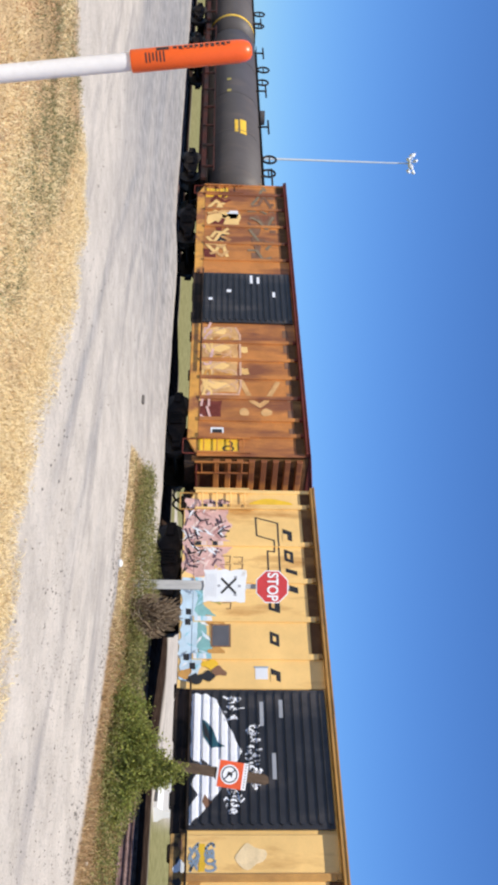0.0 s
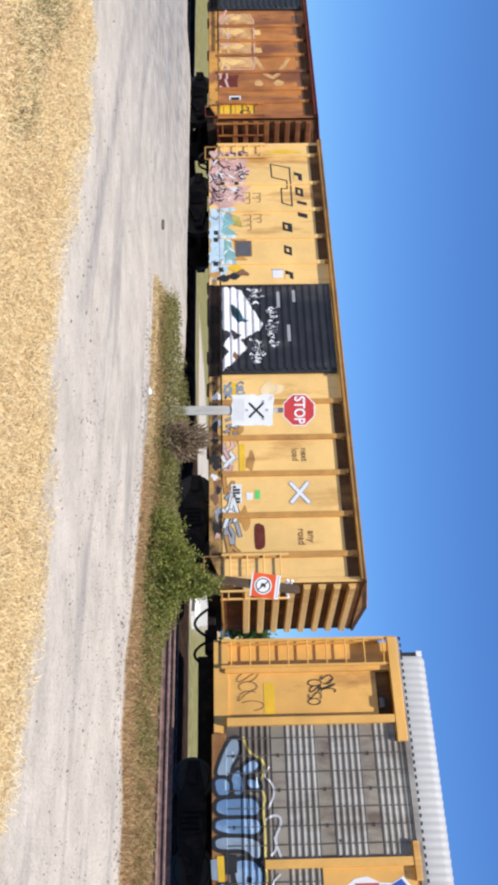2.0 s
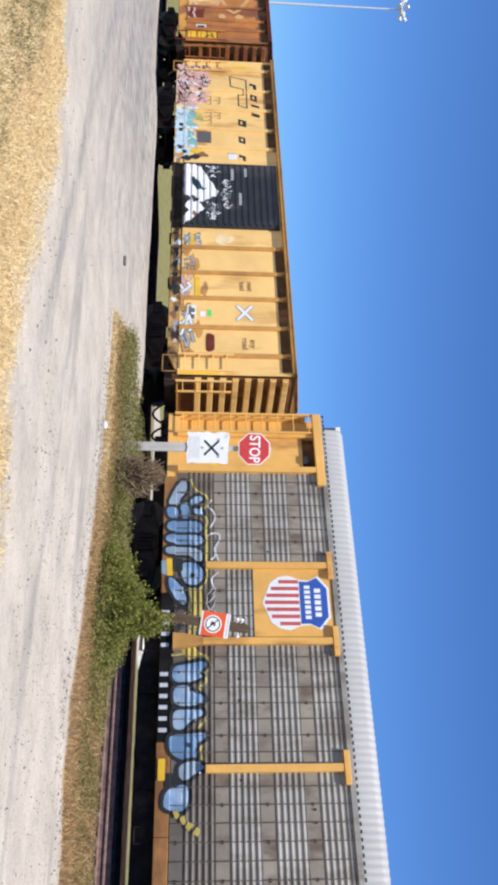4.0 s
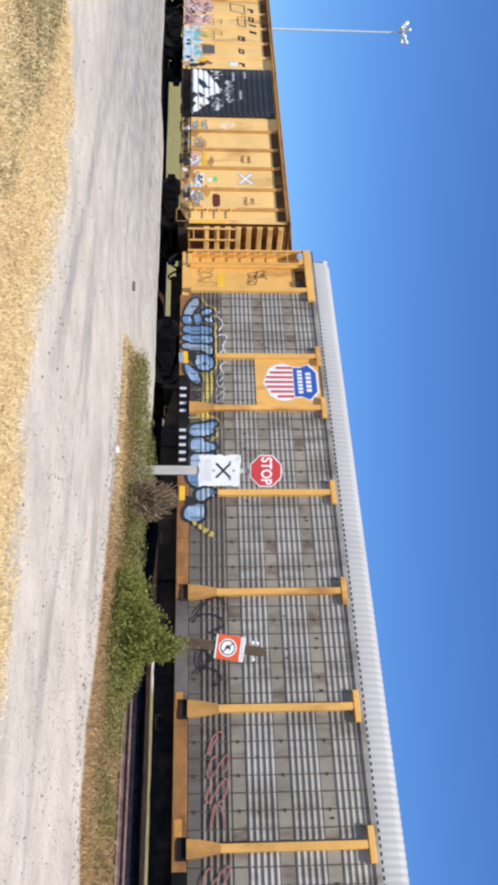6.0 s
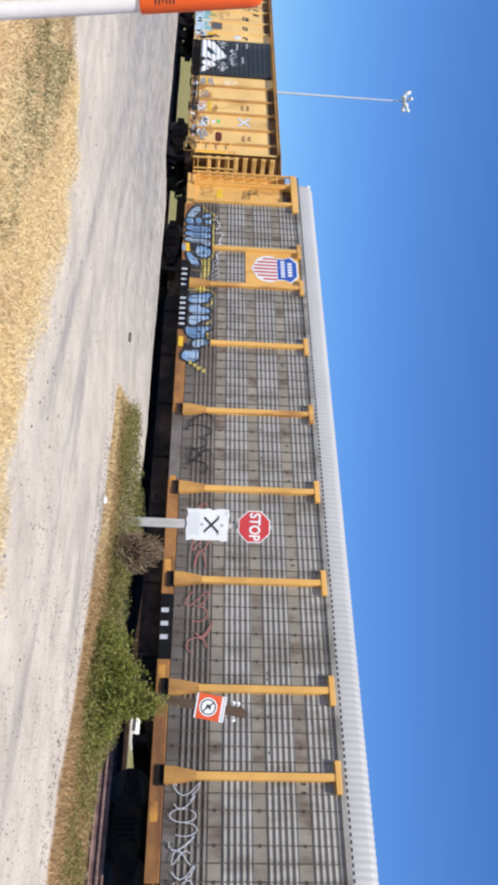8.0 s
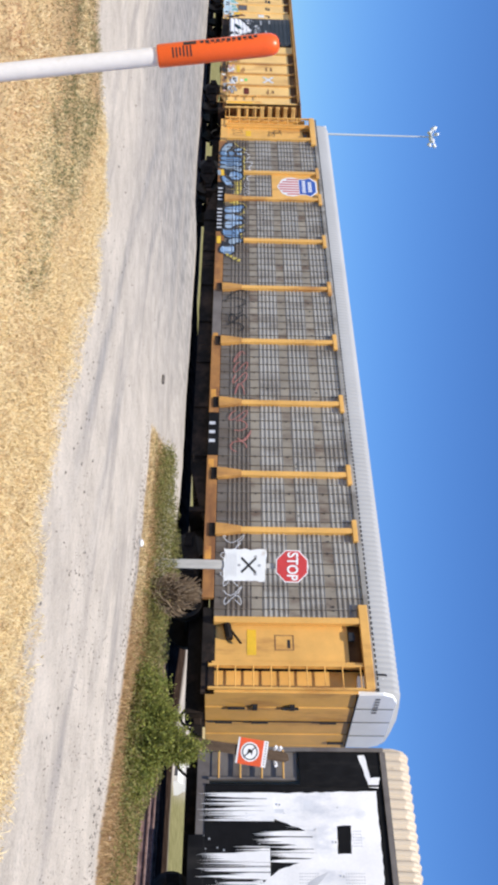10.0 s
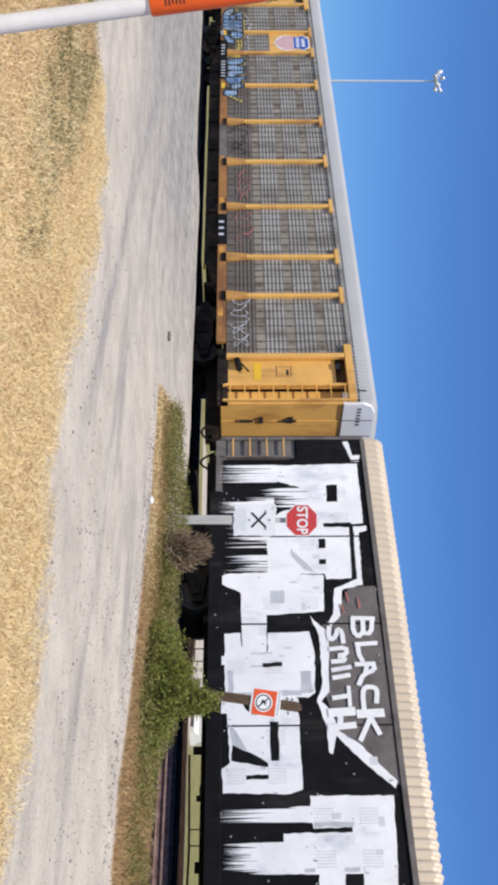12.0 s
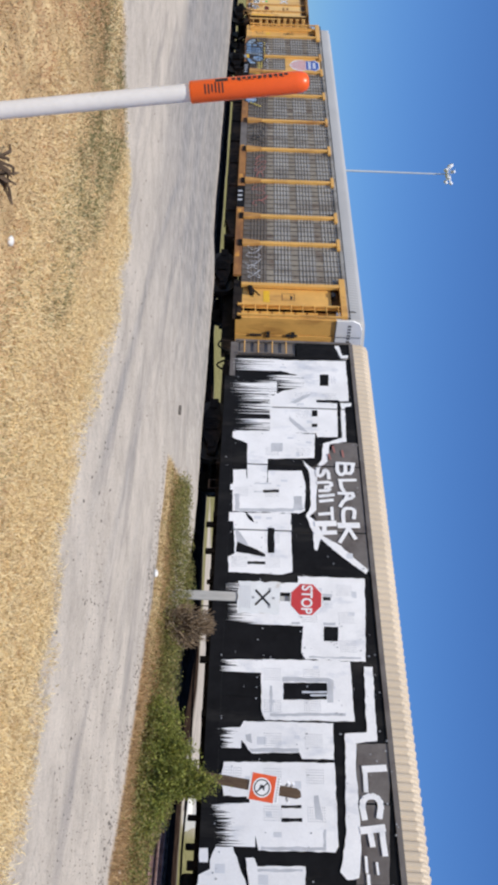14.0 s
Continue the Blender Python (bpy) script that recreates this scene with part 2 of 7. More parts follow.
def ground_mat():
    """Dusty pale road, dry soil under the grass, field beyond: chosen by the ground's own cover map."""
    m = mat("dusty_ground", (0.485, 0.44, 0.38), 0.95, var=0.15, scale=1.1, fine=22, bump=0.9, dist=0.03, spot=(0.29, 0.27, 0.25), amount=0.18, spot_scale=0.8, spot_stretch=(0.22, 1.3, 1))
    nt, n = m.node_tree, m.node_tree.nodes
    b = n["Principled BSDF"]
    base = b.inputs["Base Color"].links[0].from_socket
    tc = n.new("ShaderNodeTexCoord")
    # gravel: dark ballast, taken near black to paint the shade under the train
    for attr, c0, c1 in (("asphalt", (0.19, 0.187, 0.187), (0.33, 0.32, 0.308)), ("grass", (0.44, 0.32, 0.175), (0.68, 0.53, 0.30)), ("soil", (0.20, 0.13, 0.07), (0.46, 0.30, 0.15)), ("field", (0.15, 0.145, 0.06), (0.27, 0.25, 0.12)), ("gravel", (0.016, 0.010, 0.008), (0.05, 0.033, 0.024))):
        a = n.new("ShaderNodeAttribute")
        a.attribute_name = attr
        k = n.new("ShaderNodeTexNoise")
        k.inputs["Scale"].default_value, k.inputs["Detail"].default_value = 3.0, 8
        nt.links.new(tc.outputs["Object"], k.inputs["Vector"])
        r = n.new("ShaderNodeValToRGB")
        r.color_ramp.elements[0].position, r.color_ramp.elements[1].position = 0.35, 0.65
        r.color_ramp.elements[0].color, r.color_ramp.elements[1].color = c0 + (1,), c1 + (1,)
        nt.links.new(k.outputs["Fac"], r.inputs[0])
        x = n.new("ShaderNodeMix")
        x.data_type = "RGBA"
        nt.links.new(a.outputs["Fac"], x.inputs[0])
        nt.links.new(base, x.inputs[6])
        nt.links.new(r.outputs[0], x.inputs[7])
        base = x.outputs[2]
    # coarse and fine gravel speckle
    for sc, lo, p0, p1 in ((7.0, 0.94, 0.36, 0.52), (45.0, 0.80, 0.34, 0.47)):
        k = n.new("ShaderNodeTexNoise")
        k.inputs["Scale"].default_value, k.inputs["Detail"].default_value = sc, 4
        nt.links.new(tc.outputs["Object"], k.inputs["Vector"])
        r = n.new("ShaderNodeValToRGB")
        r.color_ramp.elements[0].position, r.color_ramp.elements[1].position = p0, p1
        r.color_ramp.elements[0].color, r.color_ramp.elements[1].color = (lo, lo, lo, 1), (1.04, 1.03, 1.02, 1)
        nt.links.new(k.outputs["Fac"], r.inputs[0])
        x = n.new("ShaderNodeMix")
        x.data_type, x.blend_type = "RGBA", "MULTIPLY"
        x.inputs[0].default_value = 1.0
        nt.links.new(base, x.inputs[6])
        nt.links.new(r.outputs[0], x.inputs[7])
        base = x.outputs[2]
    nt.links.new(base, b.inputs["Base Color"])
    return m


M_GROUND = ground_mat()


# ---- building helpers ----
def box(bm, x0, x1, y0, y1, z0, z1, bevel=0.0):
    vs = [bm.verts.new((x, y, z)) for x in (x0, x1) for y in (y0, y1) for z in (z0, z1)]
    fs = [bm.faces.new([vs[i] for i in q]) for q in ((0, 1, 3, 2), (4, 6, 7, 5), (0, 4, 5, 1), (2, 3, 7, 6), (0, 2, 6, 4), (1, 5, 7, 3))]
    if bevel:
        es = list({e for f in fs for e in f.edges})
        bmesh.ops.bevel(bm, geom=es, offset=bevel, segments=1, affect="EDGES")
    return bm


def rod(bm, a, b, r, seg=8, r2=None):
    a, b = Vector(a), Vector(b)
    d = b - a
    m = Matrix.Translation((a + b) / 2) @ d.to_track_quat("Z", "Y").to_matrix().to_4x4()
    bmesh.ops.create_cone(bm, cap_ends=True, segments=seg, radius1=r, radius2=r if r2 is None else r2, depth=d.length, matrix=m)
    return bm


def prism(bm, pts, y0, y1):
    """An outline in x and z, from y0 to y1."""
    f = [bm.verts.new((x, y0, z)) for x, z in pts]
    g = [bm.verts.new((x, y1, z)) for x, z in pts]
    n = len(pts)
    bm.faces.new(f)
    bm.faces.new(g[::-1])
    for i in range(n):
        bm.faces.new((f[i], g[i], g[(i + 1) % n], f[(i + 1) % n]))
    return bm


def profile(bm, pts, x0, x1, nx=1):
    """A section in y and z drawn out along x (open sheet)."""
    rows = [[bm.verts.new((x0 + (x1 - x0) * i / nx, y, z)) for y, z in pts] for i in range(nx + 1)]
    for a, b in zip(rows, rows[1:]):
        for i in range(len(pts) - 1):
            bm.faces.new((a[i], b[i], b[i + 1], a[i + 1]))
    return bm


def part(name, bm, material, parent=None, label="", loc=None, smooth=False):
    if isinstance(bm, bmesh.types.BMesh):
        me = bpy.data.meshes.new(name)
        bmesh.ops.recalc_face_normals(bm, faces=bm.faces)
        bm.to_mesh(me)
        bm.free()
        me.materials.append(material)
        if smooth:
            for p in me.polygons:
                p.use_smooth = True
    else:
        me = bm
    ob = new(name, me)
    ob.parent = parent
    if loc:
        ob.location = loc
    if label:
        tagged(ob, label)
    return ob


def B():
    return bmesh.new()


def words(name, text, size, material, parent, m, label="", thick=0.004, shear=0.0, bold=0.0, fit=None):
    c = bpy.data.curves.new(name, "FONT")
    c.body, c.size, c.extrude, c.shear, c.offset = text, size, thick, shear, bold
    c.align_x, c.align_y = "CENTER", "CENTER"
    t = bpy.data.objects.new(name, c)
    me = bpy.data.meshes.new_from_object(t)
    bpy.data.objects.remove(t)
    if fit:
        co = np.empty(len(me.vertices) * 3)
        me.vertices.foreach_get("co", co)
        co = co.reshape(-1, 3)
        lo, hi = co.min(0), co.max(0)
        co[:, :2] = (co[:, :2] - (lo + hi)[:2] / 2) * np.array(fit) / (hi - lo)[:2]
        me.vertices.foreach_set("co", co.ravel())
    me.materials.clear()
    me.materials.append(material)
    ob = part(name, me, material, parent, label)
    ob.matrix_basis = m
    return ob


def smooth01(v, a, b):
    k = np.clip((v - a) / (b - a), 0, 1)
    return k * k * (3 - 2 * k)


# ---- ground: one sheet to the horizon ----
RAIL_Z = 0.22
TRACK_Y = 20.71
SIDE_Y = 18.85


def wob(x, y, s):
    return np.sin(x * 1.3 * s + 1.7 * np.sin(y * 0.9 * s)) * 0.5 + np.sin(y * 1.9 * s + x * 0.6 * s + 2.0 * np.sin(x * 0.37 * s)) * 0.5


def ground_z(x, y):
    x, y = np.asarray(x, float), np.asarray(y, float)
    z = 0.17 * smooth01(y, 9.5, 16.0)
    ditch = smooth01(x, -10.8, -9.6) * smooth01(y, 14.6, 15.6) * (1 - smooth01(y, 23.0, 24.5))
    z = z - 0.16 * ditch
    hump = 0.08 + 0.17 * smooth01(x, -31.0, -27.0) * (1 - smooth01(x, -15.5, -12.5)) - 0.08 * smooth01(x, -13.5, -11.5)
    z = z + hump * smooth01(y, 16.2, 18.6)
    bed = smooth01(y, 19.0, 19.6) * (1 - smooth01(y, 22.0, 23.0))
    z = np.where(bed > 0, z * (1 - bed) + (RAIL_Z - 0.15) * bed, z)
    near = smooth01(-x, -80, -40) * (1 - smooth01(y, 24, 60))
    z = z + near * (0.012 * wob(x, y, 1.0) + 0.006 * wob(x, y, 4.1))
    z = z - 0.35 * smooth01(y, 25, 60)
    return z


def weed_front(x):
    return np.interp(x, (-12.5, -9.2, -7.4, -6.2, -4.2, -3.2, -2.0), (13.2, 13.3, 12.9, 12.75, 12.25, 12.2, 12.75))


def cover(x, y):
    """Where grass, weeds, field and gravel lie; gravel also carries the train's painted shadow."""
    w = 0.35 * wob(x, y, 0.8) + 0.16 * wob(x, y, 3.3)
    edge = 6.42 + w
    grass = smooth01(edge - y + 0.12 * wob(x, y, 9.0), -0.55, 0.45) * smooth01(x + 10.9 + w, -0.3, 0.5)
    front = weed_front(x) + w * 0.3
    soil = smooth01(y - front, -0.1, 0.3) * (1 - smooth01(y, 15.4 - 0.5 * smooth01(x, -6.0, -4.5), 16.0)) * smooth01(x + 12.5 + (y - 13.2) * 0.6 + w * 0.3, -0.2, 0.3)
    soil = np.maximum(soil, 0.8 * grass * smooth01(-x + 0.5 * w, 8.0, 9.6) * (1 - smooth01(y + w, 4.7, 5.6)))
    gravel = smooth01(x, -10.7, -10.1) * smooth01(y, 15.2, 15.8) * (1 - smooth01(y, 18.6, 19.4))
    # the dark bed runs on past the track as the train's shadow in colour
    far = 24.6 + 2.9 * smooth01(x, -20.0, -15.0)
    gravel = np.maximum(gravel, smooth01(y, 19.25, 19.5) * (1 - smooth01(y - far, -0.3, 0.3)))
    behind = smooth01(y - far, -0.1, 0.5)
    lane = smooth01(y, 27.2, 27.8) * smooth01(x + 0.35 * y, -14.5, -13.5) * (1 - smooth01(x + 0.35 * y, -1.4, -0.5)) * (1 - smooth01(y, 50, 54))
    field = behind * (1 - lane)
    field = np.maximum(field, smooth01(-y, 12, 20))
    road = smooth01(y, 6.5, 10.0) * (1 - smooth01(y, 17.0, 18.5)) * smooth01(-x, 6.0, 22.0)
    streak = 0.5 + 0.5 * np.sin((y - 0.16 * x) * 1.25 + 0.6 * np.sin(x * 0.21))
    tyre = sum(np.exp(-((y - (8.5 + k * 1.7 - 0.215 * (x + 11.6) * (1 - 0.02 * (x + 11.6)) * s)) / 0.16) ** 2) for k, s in ((0, 1.0), (0.9, 1.0), (1.6, 0.55), (2.4, 0.3)))
    wear = 0.5 + 0.5 * wob(x * 0.7, y * 0.7, 0.6)
    asphalt = np.clip(0.75 * tyre * smooth01(-x, 3.0, 9.0) * smooth01(y, 6.3, 7.2) * wear * (1 - soil) * (1 - smooth01(y, 15.5, 17.0)), 0, 0.8) + road * (0.38 + 0.42 * streak * (0.65 + 0.35 * np.sin(x * 0.5 + y))) * (1 - soil)
    far_road = smooth01(-x, 9.0, 24.0) * smooth01(y - edge, 0.3, 1.6) * (1 - smooth01(y, 18.0, 19.2)) * (1 - soil)
    asphalt = np.maximum(asphalt, far_road * (0.90 + 0.2 * wob(x * 0.25, y * 1.6, 1.0)))
    return grass, soil, field, gravel, np.clip(asphalt, 0, 1)


def ground():
    far = [60, 85, 130, 220, 400, 800, 1600, 3000]
    xs = np.array([-f for f in far[::-1]][:-2] + [-70.0, -60.0] + list(np.arange(-52, -18, 0.5)) + list(np.arange(-18, 3, 0.16)) + list(np.arange(3, 40, 1.0)) + far)
    xs = np.unique(np.round(xs, 3))
    ys = np.array([-f for f in far[::-1]] + list(np.arange(-50, 0, 4.0)) + list(np.arange(0, 3, 0.4)) + list(np.arange(3, 24.6, 0.16)) + list(np.arange(25, 58, 1.0)) + far)
    ys = np.unique(np.round(ys, 3))
    X, Y = np.meshgrid(xs, ys)
    Z = ground_z(X, Y)
    nx, ny = len(xs), len(ys)
    co = np.stack([X, Y, Z], -1).reshape(-1, 3)
    i = np.arange(nx * ny).reshape(ny, nx)
    q = np.stack([i[:-1, :-1], i[:-1, 1:], i[1:, 1:], i[1:, :-1]], -1).reshape(-1, 4)
    me = bpy.data.meshes.new("ground")
    me.from_pydata(co.tolist(), [], q.tolist())
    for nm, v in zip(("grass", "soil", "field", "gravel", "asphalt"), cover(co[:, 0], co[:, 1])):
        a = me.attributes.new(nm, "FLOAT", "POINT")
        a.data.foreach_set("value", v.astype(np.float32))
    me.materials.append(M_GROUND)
    for p in me.polygons:
        p.use_smooth = True
    tagged(new("ground", me), "pale dusty gravel road with dry verges, running out to the horizon", "ground", kind="structure")


ground()


def track(name, yc, x0, x1, label, top=RAIL_Z, reach=1.3):
    """Two rails on ties; the rails are parts."""
    t = tagged(new(name), label, "railway track", kind="structure")
    for s in (-1, 1):
        bm = B()
        y = yc + s * 0.755
        sec = [(-0.07, 0.0), (0.07, 0.0), (0.07, 0.012), (0.012, 0.03), (0.010, 0.125), (0.036, 0.135), (0.036, 0.165), (0.028, 0.172), (-0.028, 0.172), (-0.036, 0.165), (-0.036, 0.135), (-0.010, 0.125), (-0.012, 0.03), (-0.07, 0.012)]
        profile(bm, [(y + a, top - 0.172 + b) for a, b in sec + sec[:1]], x0, x1)
        part("rail", bm, M_STEEL, t)
        bm = B()
        box(bm, x0, x1, y - 0.024, y + 0.024, top - 0.002, top + 0.002)
        part("rail_head", bm, M_RAILTOP, t, "bright worn running surface" if s < 0 and yc > 20 else "")
    bm = box(B(), -0.11, 0.11, -1.3, reach, -0.13, 0.0, 0.008)
    first = part("tie", bm, M_TIE, t, loc=(x0, yc, top - 0.178))
    k, x = 1, -60.0
    rng = random.Random(int(yc))
    first.location.x = -60.0 if yc > 20 else x0
    x = first.location.x
    while x < 8 and k < 150:
        x += 0.53
        o = part("tie", first.data, None, t, loc=(x, yc + rng.uniform(-0.05, 0.05), top - 0.178 + rng.uniform(-0.01, 0.004)))
        o.rotation_euler.z = rng.uniform(-0.02, 0.02)
        k += 1
    return t


track("main_track", TRACK_Y, -400, 200, "rusty steel main track on dark ties under the train")
track("siding_track", SIDE_Y, -10.6, 200, "rusty siding track beside the weeds", 0.27, 0.52)


# ---- plants ----
def blades(name, pts, h, w, lean, material, label, category, seed):
    """Many thin bent blades, each an island of two faces."""
    rng = np.random.default_rng(seed)
    n = len(pts)
    a = rng.uniform(0, 2 * np.pi, n)
    dx, dy = np.cos(a), np.sin(a)
    hh = h * rng.uniform(0.5, 1.3, n) if np.isscalar(h) else h * rng.uniform(0.5, 1.2, n)
    ww = w * rng.uniform(0.6, 1.3, n)
    b = rng.uniform(0, 2 * np.pi, n)
    ln = hh * lean * rng.uniform(0.2, 1.2, n)
    ox, oy = np.cos(b) * ln, np.sin(b) * ln
    P = np.asarray(pts)
    v = np.empty((n, 5, 3))
    for i, (s, f, u) in enumerate(((-1, 0, 0), (1, 0, 0), (0.8, 0.35, 0.55), (-0.8, 0.35, 0.55), (0, 1, 1))):
        v[:, i, 0] = P[:, 0] + s * dx * ww / 2 + ox * f
        v[:, i, 1] = P[:, 1] + s * dy * ww / 2 + oy * f
        v[:, i, 2] = P[:, 2] + hh * u * (1 - 0.25 * f * lean)
    base = np.arange(n)[:, None] * 5
    faces = (base + np.array([[0, 1, 2, 3]])).tolist() + (base + np.array([[3, 2, 4]])).tolist()
    me = bpy.data.meshes.new(name)
    me.from_pydata(v.reshape(-1, 3).tolist(), [], faces)
    me.materials.append(material)
    return tagged(new(name, me), label, category, kind="stuff")


def leaves_mesh(name, P, size, material, seed, parent=None, up=0.3):
    """Small bent leaves of two faces at given places."""
    rng = np.random.default_rng(seed)
    n = len(P)
    d = rng.normal(size=(n, 3))
    d[:, 2] += up
    d /= np.linalg.norm(d, axis=1)[:, None]
    e = np.cross(d, rng.normal(size=(n, 3)))
    e /= np.linalg.norm(e, axis=1)[:, None]
    nn = np.cross(d, e)
    s = size * rng.uniform(0.5, 1.4, n)[:, None]
    v = np.stack([P, P + d * s * 0.5 + e * s * 0.28 + nn * s * 0.08, P + d * s, P + d * s * 0.5 - e * s * 0.28 + nn * s * 0.08], 1)
    base = np.arange(n)[:, None] * 4
    me = bpy.data.meshes.new(name)
    me.from_pydata(v.reshape(-1, 3).tolist(), [], (base + np.array([[0, 1, 2, 3]])).tolist())
    me.materials.append(material)
    ob = new(name, me)
    ob.parent = parent
    return ob


def scatter(n, x0, x1, y0, y1, keep, seed):
    rng = np.random.default_rng(seed)
    x, y = rng.uniform(x0, x1, n), rng.uniform(y0, y1, n)
    k = rng.uniform(0, 1, n) < keep(x, y)
    x, y = x[k], y[k]
    return np.stack([x, y, ground_z(x, y) - 0.005], 1)


def patch(x, y, s):
    return 0.5 + 0.5 * np.sin(0.9 * x * s + 2.1 * np.sin(0.7 * y * s)) * np.sin(1.3 * y * s + 1.6 * np.sin(0.5 * x * s + 1.0))


olive = lambda x, y: 0.75 * smooth01(-x, 8.2, 9.6) * (1 - smooth01(y, 4.4, 5.2)) * (0.4 + 0.6 * patch(x, y, 2.1))
swale = lambda x, y: np.exp(-((y - 4.64 + 0.42 * smooth01(x, -6.5, -5.2) + 0.10 * wob(x, y, 1.9)) / (0.20 + 0.12 * smooth01(-x, 6.0, 8.5))) ** 2) * smooth01(-x, 5.2, 6.2) * (1 - smooth01(-x, 9.3, 10.2)) * (0.45 + 0.55 * smooth01(wob(x, y, 3.1) + wob(x, y, 7.0), -0.7, 0.5))
greenish = lambda x, y: np.maximum(np.maximum(olive(x, y), 0.85 * swale(x, y)), smooth01(y + 0.12 * (x + 8), 3.6, 4.3) * (1 - smooth01(y + 0.12 * (x + 8), 4.9, 5.5)) * smooth01(patch(x, y, 1.4) + 0.25 * wob(x, y, 3.0), 0.12, 0.6) * (1 - 0.8 * smooth01(x, -7.2, -5.8)))
keep_dry = lambda x, y: cover(x, y)[0] * (1 - 0.8 * greenish(x, y)) * (1 - 0.7 * smooth01(wob(x, y, 4.5) + wob(x, y, 1.7), -0.3, 0.6) * (1 - smooth01(y - 0.15 * (x + 6), 3.6, 5.0)))
dry = scatter(150000, -12.0, -1.0, 1.2, 7.2, keep_dry, 3)
blades("dry_grass", dry, 0.045, 0.008, 1.8, M_DRY, "short trampled dry grass, tan and straw coloured", "grass", 4)
rus = scatter(120000, -12.0, -1.0, 1.2, 5.6, lambda x, y: cover(x, y)[0] * (1 - smooth01(y - 0.15 * (x + 6), 3.6, 5.0)) * (0.3 + 0.7 * patch(x, y, 1.1)) * smooth01(wob(x, y, 4.5) + wob(x, y, 1.7), -0.5, 0.6), 9)
blades("rusty_grass", rus, 0.045, 0.008, 1.8, M_RUST, "reddish tan dry grass nearest the marker post", "grass", 10)
straw = scatter(150000, -12.0, -1.0, 3.0, 7.4, lambda x, y: cover(x, y)[0] * np.maximum(np.maximum(smooth01(y, 5.2, 6.0), smooth01(x, -8.6, -6.8) * smooth01(y - 0.1 * (x + 6), 3.0, 4.0) * (0.7 + 0.4 * wob(x, y, 2.6))), smooth01(patch(x, y, 0.9), 0.6, 0.8) * 0.6) * (1 - 0.8 * swale(x, y)), 5)
blades("straw_grass", straw, 0.075, 0.007, 1.6, M_STRAW, "taller pale straw along the road's edge", "grass", 6)
gr = scatter(110000, -12.0, -1.0, 2.0, 6.0, lambda x, y: cover(x, y)[0] * greenish(x, y) * 0.8, 7)
blades("green_grass", gr, 0.05, 0.008, 1.4, M_GRN, "dull green patches in the dry verge", "grass", 8)


def weed_top(x):
    """Height of the weeds along the strip."""
    return np.interp(x, (-13.8, -12.2, -11.0, -10.0, -8.3, -7.2, -6.0, -5.2, -4.2, -2.0), (0.28, 0.42, 0.54, 0.60, 0.46, 0.58, 0.52, 0.28, 0.18, 0.16)) + 0.05 * np.sin(x * 5.1) + 0.04 * np.sin(x * 11.3)


def weed_keep(x, y):
    return cover(x, y)[1]


wp = scatter(330000, -14.2, 4.0, 12.4, 15.7, lambda x, y: weed_keep(x, y) * (0.06 + 0.94 * smooth01(y + 0.3 * wob(x, y, 2.0) - weed_front(x), 0.55, 1.3)) * (1 - 0.72 * smooth01(x + 0.4 * wob(x, y, 1.6), -5.9, -4.6) * (1 - 0.6 * smooth01(y, 14.2, 15.2))) * (0.3 + 0.7 * patch(x, y, 1.7)), 11)
rng0 = np.random.default_rng(12)
wh = weed_top(wp[:, 0]) * (0.3 + 0.7 * smooth01(wp[:, 1] - weed_front(wp[:, 0]), 0.4, 1.5))
wp2 = wp.copy()
wp2[:, 2] += wh * rng0.uniform(0, 1, len(wp)) ** 0.7
tagged(leaves_mesh("weeds", wp2, 0.038, M_WEED, 13), "low dusty green weeds beside the track", "weeds", kind="stuff")
st = scatter(90000, -14.4, 4.0, 12.2, 15.7, lambda x, y: weed_keep(x, y) * (0.22 + 0.78 * np.maximum(1 - smooth01(y - weed_front(x), 0.6, 1.2), smooth01(x, -5.8, -4.6))), 14)
blades("dry_weed_stalks", st, 0.13 + 0.16 * smooth01(st[:, 1], 13.4, 14.6), 0.010, 0.9, M_STALK, "brown dry stalks and litter among the weeds", "weeds", 15)
tipg = scatter(60000, -14.6, -6.5, 12.4, 15.4, lambda x, y: weed_keep(x, y) * np.maximum((1 - smooth01(y - weed_front(x), 0.3, 1.0)) * (1 - smooth01(x, -9.5, -7.5)), 1 - smooth01(x + 0.6 * (y - 13.2), -12.2, -11.0)), 16)
blades("straw_fringe", tipg, 0.12, 0.010, 1.2, M_STRAW, "straw fringe on the road side of the weeds", "grass", 17)


def bush(name, x, y, h, wx, wy, n, size, material, label, seed, twigs=40):
    t = tagged(new(name), label, "bush")
    z = float(ground_z(x, y))
    t.location = (x, y, z)
    rng = np.random.default_rng(seed)
    bm = B()
    tips = []
    for i in range(twigs):
        a, r = rng.uniform(0, 6.28), rng.uniform(0.1, 1) ** 0.6
        tip = Vector((math.cos(a) * r * wx * 0.85, math.sin(a) * r * wy * 0.85, h * (1.0 - 0.75 * r * r) * rng.uniform(0.75, 1.0)))
        foot = Vector((tip.x * 0.25, tip.y * 0.25, 0))
        mid = (foot + tip) / 2 + Vector(rng.normal(size=3)) * 0.05
        rod(bm, foot, mid, 0.012, 4, 0.008)
        rod(bm, mid, tip, 0.008, 4, 0.004)
        tips.append(tip)
    part("branches", bm, M_POSTB, t)
    k = rng.integers(0, len(tips), n)
    T = np.array([tuple(v) for v in tips])[k]
    P = T * rng.uniform(0.45, 1.0, n)[:, None] + rng.normal(size=(n, 3)) * np.array([wx, wy, h]) * 0.085
    P[:, 2] = np.abs(P[:, 2])
    leaves_mesh("leaves", P, size, material, seed + 1, t)
    return t


